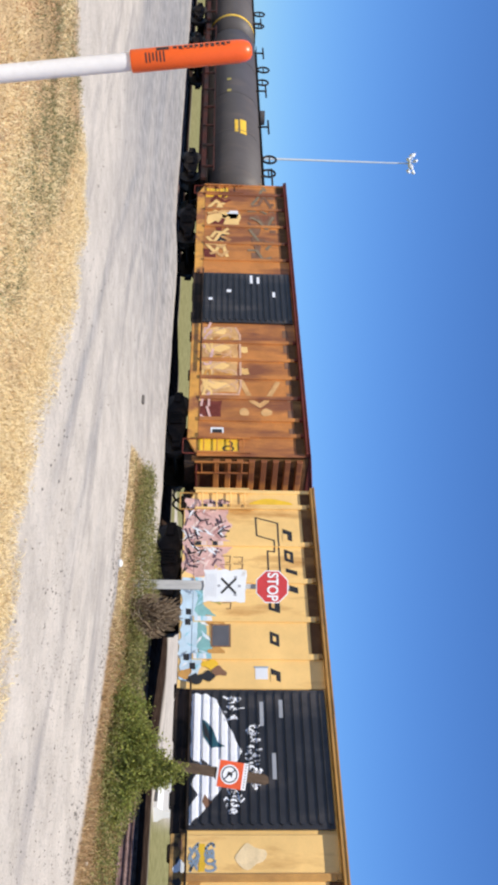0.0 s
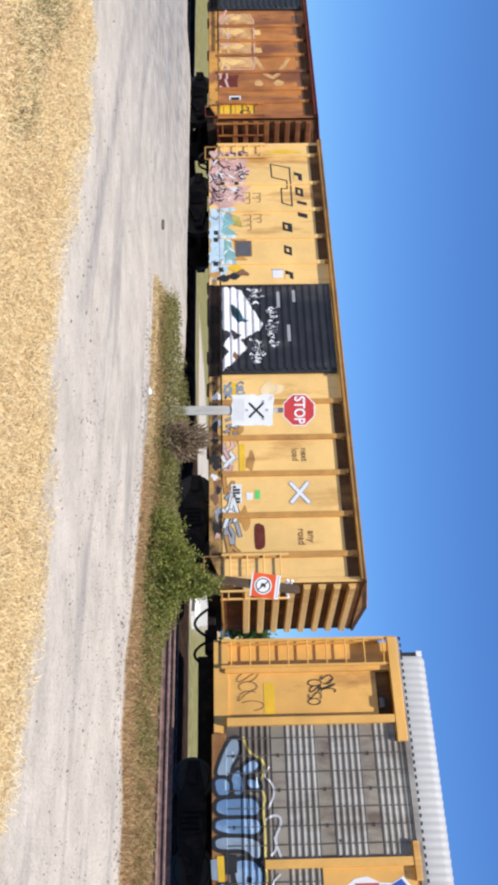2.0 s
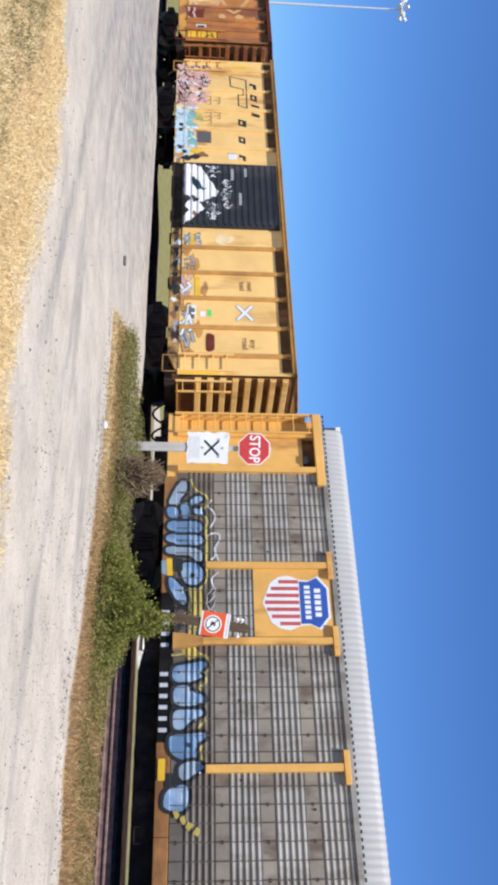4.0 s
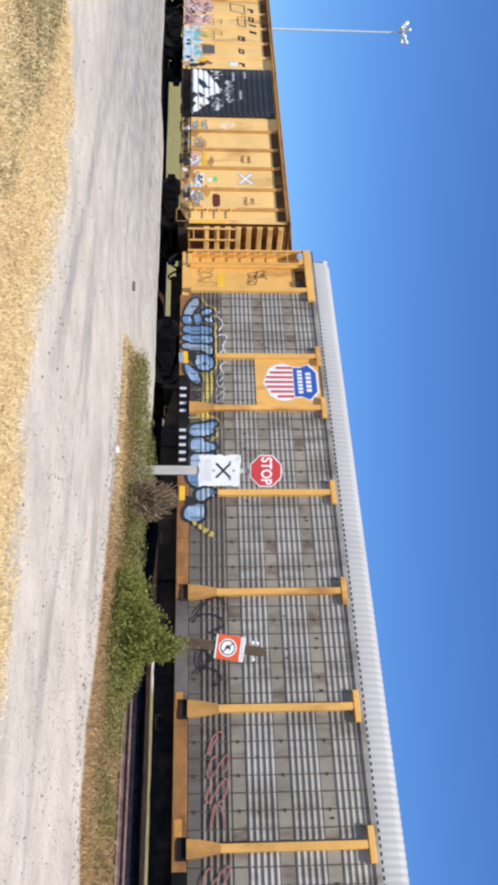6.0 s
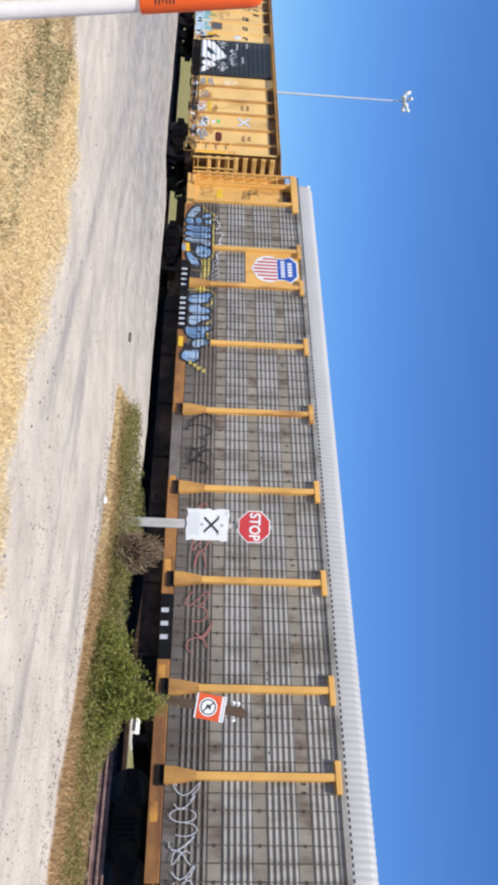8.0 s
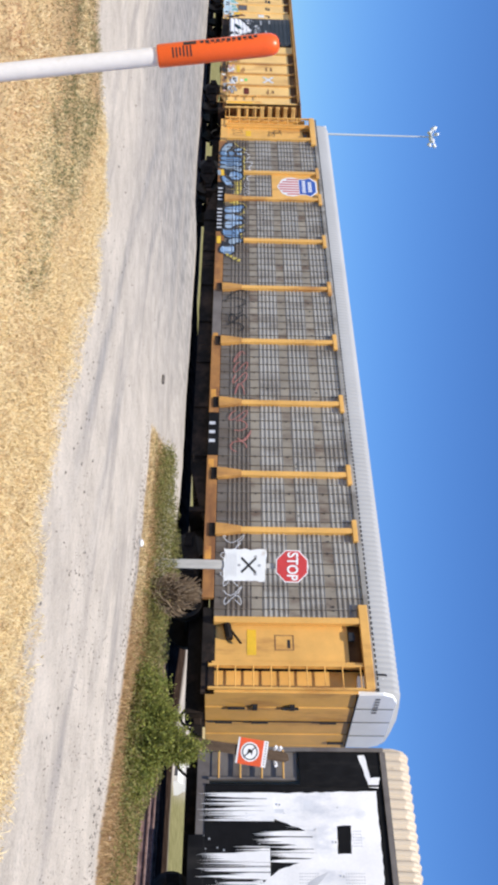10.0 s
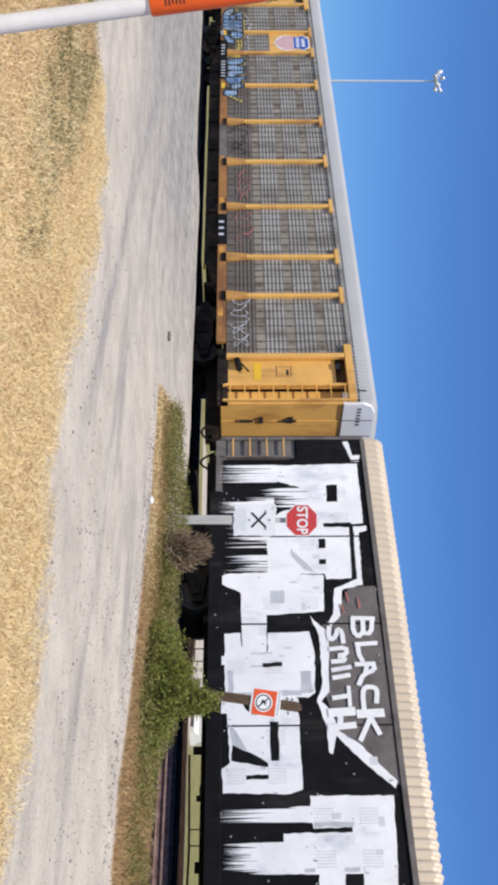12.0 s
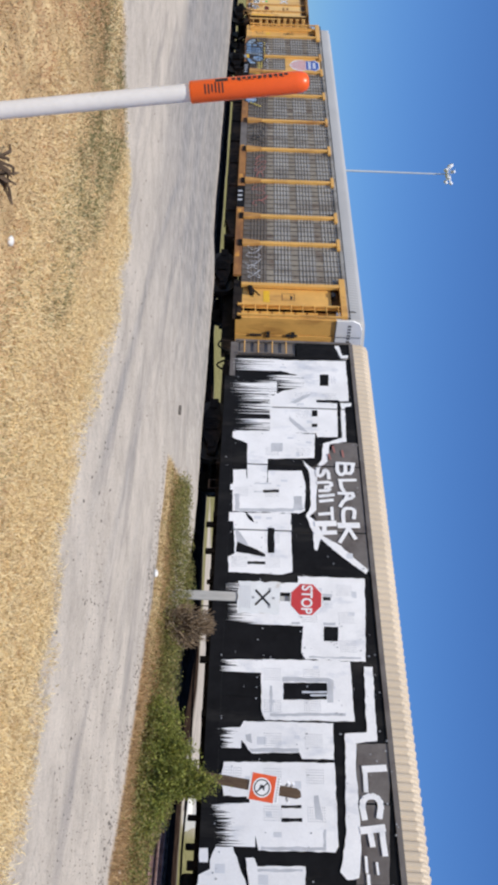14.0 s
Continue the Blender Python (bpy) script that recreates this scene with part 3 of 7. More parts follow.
bush("green_bush", -6.02, 13.95, 1.34, 0.40, 0.55, 17000, 0.042, M_BUSH, "dense bright green bush grown round a sign post", 21)
bush("green_bush", -6.45, 14.0, 1.05, 0.5, 0.6, 14000, 0.042, M_BUSH, "dense bright green bush grown round a sign post", 29)
bush("low_bush", -7.0, 14.2, 0.76, 0.75, 0.7, 11000, 0.042, M_BUSH, "low green bush in the weeds", 23)
bush("low_bush", -5.65, 14.1, 0.58, 0.5, 0.6, 7500, 0.042, M_BUSH, "low green bush in the weeds", 25)
bush("low_bush", -8.6, 14.7, 0.5, 0.8, 0.6, 7000, 0.04, M_WEED, "low green bush in the weeds", 27)


def brush_ball(x, y, h, w, seed):
    t = tagged(new("dry_bush"), "round dead brown bush of tangled twigs beside a sign post", "bush")
    t.location = (x, y, float(ground_z(x, y)))
    rng = random.Random(seed)
    bm = B()
    for i in range(420):
        a, e = rng.uniform(0, 6.28), rng.uniform(0.05, 1.5)
        c = Vector((math.cos(a) * math.cos(e) * w, math.sin(a) * math.cos(e) * w, 0.12 + math.sin(e) * h * 0.85))
        p = Vector((c.x * 0.2, c.y * 0.2, 0.02))
        for k in range(4):
            f = (k + 1) / 4
            q = Vector((c.x * f ** 0.7, c.y * f ** 0.7, c.z * f ** 0.8)) + Vector((rng.gauss(0, 0.05), rng.gauss(0, 0.05), rng.gauss(0, 0.04)))
            rod(bm, p, q, 0.011 - 0.0015 * k, 3)
            p = q
    part("twig_tangle", bm, M_BRUSH, t)
    return t


brush_ball(-9.36, 14.55, 1.14, 0.45, 5)


# ---- the train: things keyed along the track; x is along the car, z above the rail head ----
NEAR = -1.55
WHEEL_R = 0.457
CARS, WHEELSETS = [], []
CACHE = {}


def travelled(t):
    return 3.699 * t + 0.0081 * t * t


def car_at(name, x0, x1, label):
    c = tagged(new(name), label, "freight car", "cars of the train")
    CARS.append((c, (x0 + x1) / 2))
    return c


def cached(key, make, material, smooth=False):
    if key not in CACHE:
        bm = make()
        me = bpy.data.meshes.new(key)
        bmesh.ops.recalc_face_normals(bm, faces=bm.faces)
        bm.to_mesh(me)
        bm.free()
        me.materials.append(material)
        if smooth:
            for p in me.polygons:
                p.use_smooth = True
        CACHE[key] = me
    return CACHE[key]


def make_wheelset():
    bm = B()
    rod(bm, (0, -1.0, 0), (0, 1.0, 0), 0.085, 10)
    for s in (-1, 1):
        rod(bm, (0, s * 0.69, 0), (0, s * 0.83, 0), WHEEL_R, 28)
        rod(bm, (0, s * 0.66, 0), (0, s * 0.69, 0), WHEEL_R + 0.025, 28)
        rod(bm, (0, s * 0.825, 0), (0, s * 0.845, 0), WHEEL_R - 0.07, 20, WHEEL_R - 0.10)
        rod(bm, (0, s * 0.83, 0), (0, s * 0.90, 0), 0.13, 12)
        for k in range(4):
            a = k * math.pi / 2
            rod(bm, (0.24 * math.cos(a), s * 0.84, 0.24 * math.sin(a)), (0.24 * math.cos(a), s * 0.852, 0.24 * math.sin(a)), 0.04, 6)
    return bm


def make_sideframe():
    bm = B()
    prism(bm, [(-1.22, 0.36), (-1.22, 0.62), (-0.75, 0.70), (-0.35, 0.78), (0.35, 0.78), (0.75, 0.70), (1.22, 0.62), (1.22, 0.36), (0.95, 0.40), (0.42, 0.16), (-0.42, 0.16), (-0.95, 0.40)], -0.07, 0.07)
    for x in (-0.89, 0.89):
        box(bm, x - 0.15, x + 0.15, -0.13, 0.0, 0.36, 0.58, 0.02)
    for i in range(5):
        x = -0.22 + 0.11 * i
        rod(bm, (x, -0.12, 0.26), (x, -0.12, 0.62), 0.05, 8)
    return bm


def truck(car, x):
    t = part("truck", cached("truck_bolster", lambda: box(box(B(), -0.2, 0.2, -1.1, 1.1, 0.42, 0.72, 0.02), -0.25, 0.25, -0.3, 0.3, 0.70, 0.84), M_UNDER), None, car, loc=(x, 0, 0))
    for s in (-1, 1):
        f = part("side_frame", cached("side_frame", make_sideframe, M_UNDER), None, t, loc=(0, s * 1.0, 0))
        if s > 0:
            f.rotation_euler.z = math.pi
    for dx in (-0.89, 0.89):
        w = part("wheelset", cached("wheelset", make_wheelset, M_WHEEL), None, t, loc=(dx, 0, WHEEL_R))
        WHEELSETS.append((w, dx))
    return t


def coupler(car, x, s):
    bm = B()
    box(bm, min(x, x + s * 0.75), max(x, x + s * 0.75), -0.09, 0.09, 0.76, 0.96, 0.02)
    box(bm, min(x + s * 0.55, x + s * 0.84), max(x + s * 0.55, x + s * 0.84), -0.2, 0.16, 0.70, 1.0, 0.03)
    part("coupler", bm, M_UNDER, car)
    bm = B()
    p = Vector((x + s * 0.05, -0.35, 0.85))
    for k in range(8):
        f = (k + 1) / 8
        q = Vector((x + s * (0.05 + 0.8 * f), -0.35 + 0.1 * f, 0.85 - 0.42 * math.sin(math.pi * f) + 0.05 * f))
        rod(bm, p, q, 0.035, 6)
        p = q
    part("air_hose", bm, M_HOSE, car)


def ladder(car, x0, x1, z0, z1, n, y, material, step=0.05, along_y=False, label=""):
    """Two stiles and n rungs, on the near side (or on an end, along y)."""
    bm = B()
    if along_y:
        for yy in (x0, x1):
            box(bm, y - 0.02, y + 0.02, yy - 0.025, yy + 0.025, z0, z1)
    else:
        for xx in (x0, x1):
            box(bm, xx - 0.028, xx + 0.028, y - step, y, z0, z1)
    l = part("ladder", bm, material, car, label)
    for i in range(n):
        z = z0 + (z1 - z0) * (i + 0.5) / n
        bm = B()
        if along_y:
            rod(bm, (y, x0, z), (y, x1, z), 0.015, 6)
        else:
            rod(bm, (x0, y - step * 0.8, z), (x1, y - step * 0.8, z), 0.016, 6)
        part("rung", bm, material, l)
    return l


def patch_on(car, name, pts, material, y, label="", parent=None):
    """A painted patch: a thin plate 3 mm deep, proud of the side."""
    return part(name, prism(B(), pts, y - 0.003, y), material, parent or car, label)


def rect(x0, x1, z0, z1):
    return [(x0, z0), (x1, z0), (x1, z1), (x0, z1)]


def ragged(x0, x1, z0, z1, seed, j=0.03, step=0.22):
    """A hand-painted rectangle with uneven edges."""
    r = random.Random(seed)
    pts = []
    n, m = max(2, int((x1 - x0) / step)), max(2, int((z1 - z0) / step))
    pts += [(x0 + (x1 - x0) * i / n, z0 + r.uniform(-j, j)) for i in range(n)]
    pts += [(x1 + r.uniform(-j, j), z0 + (z1 - z0) * i / m) for i in range(m)]
    pts += [(x1 - (x1 - x0) * i / n, z1 + r.uniform(-j, j)) for i in range(n)]
    pts += [(x0 + r.uniform(-j, j), z1 - (z1 - z0) * i / m) for i in range(m)]
    return pts


def stroke(bm, pts, w, y):
    """A spray line of width w through points in x and z."""
    for i, ((ax, az), (bx, bz)) in enumerate(zip(pts, pts[1:])):
        o = y - 0.0006 * (i % 3)
        d = Vector((bx - ax, bz - az))
        if d.length < 1e-6:
            continue
        n = Vector((-d.y, d.x)).normalized() * w / 2
        e = d.normalized() * w * 0.35
        q = [(ax - e.x + n.x, az - e.y + n.y), (ax - e.x - n.x, az - e.y - n.y), (bx + e.x - n.x, bz + e.y - n.y), (bx + e.x + n.x, bz + e.y + n.y)]
        bm.faces.new([bm.verts.new((x, o, z)) for x, z in q])
    return bm


def scrawl(car, name, x0, x1, z0, z1, n, w, material, y, seed, label=""):
    """A looping hand-sprayed tag."""
    r = random.Random(seed)
    bm = B()
    for k in range(n):
        xa, xb = x0 + (x1 - x0) * k / n, x0 + (x1 - x0) * (k + 1) / n
        ph, lo, hi = r.uniform(0, 6.28), z0 + r.uniform(0, 0.2) * (z1 - z0), z1 - r.uniform(0, 0.25) * (z1 - z0)
        tw = r.choice((1.0, 1.5, 2.0))
        pts = [((xa + xb) / 2 + (xb - xa) * 0.5 * math.cos(ph + a * tw), (lo + hi) / 2 + (hi - lo) * 0.5 * math.sin(ph + a)) for a in [i * 0.42 for i in range(r.randint(9, 15))]]
        stroke(bm, pts, w, y - 0.0021 * (k % 3))
    return tagged(part(name, bm, material, car, label), kind="stuff")


def wildstyle(car, x0, x1, z0, z1, n, w, mats, y, seed, edge=0.06, dense=4):
    """Angular interlocked letters, each a thick bent stroke over a black edge."""
    r = random.Random(seed)
    for i in range(n):
        cx = x0 + (x1 - x0) * (i + 0.5) / n
        lo, hi = z0 + r.uniform(0, 0.25) * (z1 - z0), z1 - r.uniform(0, 0.3) * (z1 - z0)
        dx = (x1 - x0) / n * 1.3
        pts = [(cx + r.uniform(-dx, dx), lo)]
        for k in range(1, dense):
            pts.append((cx + r.uniform(-dx, dx), lo + (hi - lo) * k / (dense - 1) + r.uniform(-0.08, 0.08)))
        if i % 3 == 0:
            pts.append((pts[-1][0] + r.uniform(-dx, dx), pts[-1][1] - 0.3 * (hi - lo)))
        o = y - 0.0035 * (i % 5) - 0.0004 * i
        part("graffiti_edge", stroke(B(), pts, w + edge, o), M_INK, car)
        part("graffiti_letter", stroke(B(), pts, w, o - 0.002), mats[r.randrange(len(mats))], car)


def bubble(cx, cz, rx, rz, seed, n=28):
    """A rounded, slightly leaning block letter."""
    r = random.Random(seed)
    k, lean, top = r.uniform(0.42, 0.6), r.uniform(-0.12, 0.12), r.uniform(0.85, 1.12)
    out = []
    for i in range(n):
        a = i * 6.2832 / n
        u, v = math.cos(a), math.sin(a)
        px, pz = math.copysign(abs(u) ** k, u), math.copysign(abs(v) ** k, v)
        out.append((cx + rx * px * (top if pz > 0 else 2 - top) + lean * pz * rz, cz + rz * pz))
    return out


def blob(cx, cz, rx, rz, seed, n=22, j=0.12):
    r = random.Random(seed)
    p1, p2 = r.uniform(0, 6.28), r.uniform(0, 6.28)
    return [(cx + rx * math.cos(a) * (1 + j * math.sin(3 * a + p1)), cz + rz * math.sin(a) * (1 + j * math.sin(2 * a + p2))) for a in [i * 6.2832 / n for i in range(n)]]


def end_ribs(car, x, s, z0, z1, n, material, w=1.5):
    """Pressed horizontal ribs on an end wall."""
    for i in range(n):
        z = z0 + (z1 - z0) * (i + 0.5) / n
        h = (z1 - z0) / n * 0.34
        bm = B()
        pts = [(x, z - h * 0.75), (x + s * 0.12, z - h * 0.6), (x + s * 0.12, z + h * 0.55), (x, z + h * 0.8)]
        prism(bm, pts, -w + 0.08, w - 0.08)
        part("end_rib", bm, material, car)


def jagged(pts, seed, j=0.018, step=0.11):
    """The outline of brushed paint: points between the corners, a little off the straight."""
    r = random.Random(seed)
    out = []
    for (ax, az), (bx, bz) in zip(pts, pts[1:] + pts[:1]):
        d = math.hypot(bx - ax, bz - az)
        n = max(1, int(d / step))
        for i in range(n):
            k = r.uniform(-j, j) if i else 0.0
            out.append((ax + (bx - ax) * i / n - (bz - az) / d * k, az + (bz - az) * i / n + (bx - ax) / d * k))
    return out


def sheet(c, name, pts, y, material, label=""):
    """A flat layer of paint."""
    bm = B()
    bm.faces.new([bm.verts.new((x, y, z)) for x, z in pts])
    return part(name, bm, material, c, label)


def draped(c, name, pts, section, lift, material, label=""):
    """A layer of paint that follows a ribbed side, given as (z, y) from below upwards."""
    bm = B()
    bm.faces.new([bm.verts.new((x, 0, z)) for x, z in pts])
    zs, ys = [a for a, b in section], [b for a, b in section]
    lo, hi = min(z for x, z in pts), max(z for x, z in pts)
    for z in zs:
        if lo < z < hi:
            bmesh.ops.bisect_plane(bm, geom=bm.verts[:] + bm.edges[:] + bm.faces[:], plane_co=(0, 0, z), plane_no=(0, 0, 1))
    for v in bm.verts:
        v.co.y = float(np.interp(v.co.z, zs, ys)) - lift
    return part(name, bm, material, c, label)


def line_outline(pts, w):
    """A brush line of width w as a closed outline."""
    left, right = [], []
    for i, (x, z) in enumerate(pts):
        a, b = pts[max(0, i - 1)], pts[min(len(pts) - 1, i + 1)]
        d = Vector((b[0] - a[0], b[1] - a[1])).normalized()
        e = d * (w * 0.4 if i == len(pts) - 1 else -w * 0.4 if i == 0 else 0)
        left.append((x - d.y * w / 2 + e.x, z + d.x * w / 2 + e.y))
        right.append((x + d.y * w / 2 + e.x, z - d.x * w / 2 + e.y))
    return left + right[::-1]


def smooth_line(pts, times=2):
    """An open line with its corners cut."""
    for k in range(times):
        out = [pts[0]]
        for a, b in zip(pts, pts[1:]):
            out += [(a[0] * 0.75 + b[0] * 0.25, a[1] * 0.75 + b[1] * 0.25), (a[0] * 0.25 + b[0] * 0.75, a[1] * 0.25 + b[1] * 0.75)]
        pts = out + [pts[-1]]
    return pts


def grown(pts, g):
    """An outline moved outwards by g."""
    area = sum(a[0] * b[1] - b[0] * a[1] for a, b in zip(pts, pts[1:] + pts[:1]))
    out = []
    for a, p, b in zip(pts[-1:] + pts[:-1], pts, pts[1:] + pts[:1]):
        u, v = Vector((p[0] - a[0], p[1] - a[1])).normalized(), Vector((b[0] - p[0], b[1] - p[1])).normalized()
        n = Vector((u.y + v.y, -u.x - v.x))
        n = n.normalized() * g * (1 if area > 0 else -1) if n.length > 0.1 else Vector((0, 0))
        out.append((p[0] + n.x, p[1] + n.y))
    return out


def rounded(pts, times=2):
    """Corner cutting: an outline with soft corners."""
    for k in range(times):
        out = []
        for a, b in zip(pts, pts[1:] + pts[:1]):
            out += [(a[0] * 0.78 + b[0] * 0.22, a[1] * 0.78 + b[1] * 0.22), (a[0] * 0.22 + b[0] * 0.78, a[1] * 0.22 + b[1] * 0.78)]
        pts = out
    return pts


def boxcar(name, x0, x1, ribs, door, colours, label, right_panel=True):
    """ribs and door are measured from the train's start; the car's own x starts at its middle."""
    body, eave, door_m, roofm, lower = colours
    xc = (x0 + x1) / 2
    h = (x1 - x0) / 2
    c = car_at(name, x0, x1, label)
    d0, d1 = door[0] - xc, door[1] - xc
    Y = NEAR
    # body: side walls stand between the sills, the far side is plain
    bm = box(B(), -h + 0.03, h - 0.03, Y + 0.06, -Y - 0.06, 1.12, 4.44)
    part("body", bm, body, c)
    for k, (a, b) in enumerate(((-h, d0 - 0.03), (d1 + 0.03, h))):
        bm = box(B(), a + 0.05, b, Y + 0.02, Y + 0.06, 1.17, 4.42)
        part("side_panel", bm, body, c)
        bm = B()
        prism(bm, [(a + (0.75 if k == 0 else 0.02), 0.85), (b - (0.02 if k == 0 else 0.75), 0.85), (b, 1.17), (a, 1.17)], Y + 0.03, Y + 0.10)
        part("side_sill", bm, lower if k == 0 or body is not M_YEL else M_SILL2, c)
    bm = box(B(), d0 - 0.03, d1 + 0.03, Y + 0.05, Y + 0.14, 0.82, 1.16)
    part("door_sill", bm, M_UNDER, c, "grimy sill under the door")
    for xr in ribs:
        x = xr - xc
        bm = B()
        prism(bm, [(x - 0.075, 1.19), (x + 0.075, 1.19), (x + 0.075, 4.30), (x - 0.075, 4.30)], Y - 0.03, Y + 0.02)
        part("side_post", bm, M_RIB if body is M_YEL and x > d1 else body, c)
        bm = box(B(), x - 0.06, x + 0.06, Y - 0.07, Y + 0.02, 4.30, 4.40)
        part("post_cap", bm, eave, c)
    for a, b in zip([-h] + [v - xc for v in ribs], [v - xc for v in ribs] + [h]):
        if b - a > 0.2 and not (a < d0 < b):
            # the eave's shadow on the side, painted as a dark strip between posts
            part("eave_shade_strip", box(B(), a + 0.08, b - 0.08, Y + 0.008, Y + 0.019, 4.14, 4.415), M_SHADE, c, "dark brown strip that paints the shade under the roof edge")
    for x in (-h + 0.06, h - 0.06):
        part("corner_post", box(B(), x - 0.06, x + 0.06, Y - 0.015, Y + 0.10, 1.15, 4.44, 0.01), body, c)
    # eave rail and peaked roof
    part("eave_rail", box(B(), -h, h, Y - 0.15, Y + 0.05, 4.42, 4.53, 0.012), eave, c, "side rail under the roof edge")
    part("eave_rail", box(B(), -h, h, -Y - 0.05, -Y + 0.06, 4.40, 4.53, 0.012), eave, c)
    bm = B()
    sec = [(Y - 0.17, 4.52), (Y - 0.17, 4.55), (0, 4.74), (-Y + 0.11, 4.55), (-Y + 0.11, 4.52)]
    profile(bm, sec + sec[:1], -h - 0.02, h + 0.02)
    for xx in (-h - 0.02, h + 0.02):
        bm.faces.new([bm.verts.new((xx, a, b)) for a, b in sec])
    roof = part("roof", bm, roofm, c)
    n = 14
    for i in range(n + 1):
        x = -h + 2 * h * i / n
        bm = B()
        for s in (-1, 1):
            vs = [bm.verts.new(v) for v in ((x - 0.05, s * (-Y + 0.10), 4.555), (x + 0.05, s * (-Y + 0.10), 4.555), (x + 0.05, 0, 4.745), (x - 0.05, 0, 4.745), (x, s * (-Y + 0.10), 4.567), (x, 0, 4.77))]
            for q in ((0, 4, 5, 3), (4, 1, 2, 5), (0, 1, 4)):
                bm.faces.new([vs[j] for j in q])
        part("roof_seam", bm, roofm, roof)
    # door with pressed ribs
    dr = part("door", box(B(), d0 + 0.02, d1 - 0.02, Y - 0.03, Y + 0.05, 1.20, 4.36, 0.01), door_m, c, "black ribbed sliding door")
    for i in range(15):
        z = 1.34 + (4.28 - 1.34) * i / 14
        bm = prism(B(), [(d0 + 0.14, z - 0.055), (d1 - 0.14, z - 0.055), (d1 - 0.10, z), (d1 - 0.14, z + 0.055), (d0 + 0.14, z + 0.055), (d0 + 0.10, z)], Y - 0.065, Y - 0.03)
        part("door_rib", bm, door_m, dr)
    part("door_track", box(B(), d0 - 0.2, d1 + 2.6, Y - 0.08, Y - 0.03, 1.16, 1.20), M_UNDER, c)
    # ends
    for s in (-1, 1):
        # wall colour darkened to paint the ribs' shadows between them
        part("end_wall", box(B(), min(s * (h - 0.06), s * h), max(s * (h - 0.06), s * h), Y + 0.05, -Y - 0.05, 1.0, 4.5), M_SHADE, c, "end wall coloured dark for the shade between its ribs")
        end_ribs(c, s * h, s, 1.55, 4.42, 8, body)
        coupler(c, s * (h + 0.05), s)
        part("end_sill", box(B(), min(s * (h - 0.5), s * (h + 0.1)), max(s * (h - 0.5), s * (h + 0.1)), -1.3, 1.3, 0.78, 1.08), M_UNDER, c)
        part("end_platform", box(B(), min(s * h, s * (h + 0.32)), max(s * h, s * (h + 0.32)), -1.25, 1.25, 1.12, 1.16), eave, c)
        ladder(c, Y + 0.12, Y + 0.60, 1.1, 2.7, 4, s * (h + 0.14), body, along_y=True)
        a, b = sorted((s * (h - 0.72), s * (h - 0.12)))
        ladder(c, a, b, 1.15, 2.75, 4, Y - 0.02, body)
        bm = B()
        for x in (a, b):
            rod(bm, (x, Y + 0.02, 1.2), (x, Y + 0.02, 0.72), 0.018, 6)
        rod(bm, (a, Y + 0.02, 0.72), (b, Y + 0.02, 0.72), 0.018, 6)
        part("sill_step", bm, eave, c)
    # underframe
    part("centre_sill", box(B(), -h, h, -0.35, 0.35, 0.80, 1.12), M_UNDER, c)
    for x in (-4.6, -3.4, -2.2, -0.9, 0.4, 1.5, 2.6, 3.6, 4.6):
        part("cross_bearer", box(B(), x - 0.10, x + 0.10, -1.4, 1.4, 0.86 if int(x * 10) % 2 else 0.92, 1.12), M_UNDER, c)
    for x in (-3.9, -1.6, 1.0, 2.1, 4.1):
        bm = box(B(), x - 0.16, x + 0.16, Y + 0.04, Y + 0.30, 0.78, 0.98, 0.03)
        part("door_gear", bm, M_UNDER, c)
    bm = rod(B(), (-1.6, -0.9, 0.94), (-0.6, -0.9, 0.94), 0.17, 12)
    part("air_reservoir", bm, M_UNDER, c)
    for x in (-h + 2.05, h - 2.05):
        truck(c, x)
    return c, xc


YB, YBX = boxcar("yellow_boxcar", -16.55, -0.85, (-15.92, -14.6, -13.4, -12.22, -11.15, -6.06, -4.93, -3.84, -2.65, -1.57), (-10.28, -7.0), (M_YEL, M_EAVE, M_DOOR, M_EAVE, M_YEL), "yellow railway boxcar with black ribbed door and graffiti")
OB, OBX = boxcar("rusty_boxcar", -33.6, -17.88, (-32.8, -31.66, -30.4, -29.2, -28.09, -23.2, -22.28, -21.4, -20.43, -19.45, -18.75), (-27.2, -24.25), (M_ORG, M_REDBR, M_DOOR, M_REDBR, M_ORG2), "rusty orange railway boxcar with black ribbed door and faded graffiti")
PAINT_Y = NEAR + 0.016


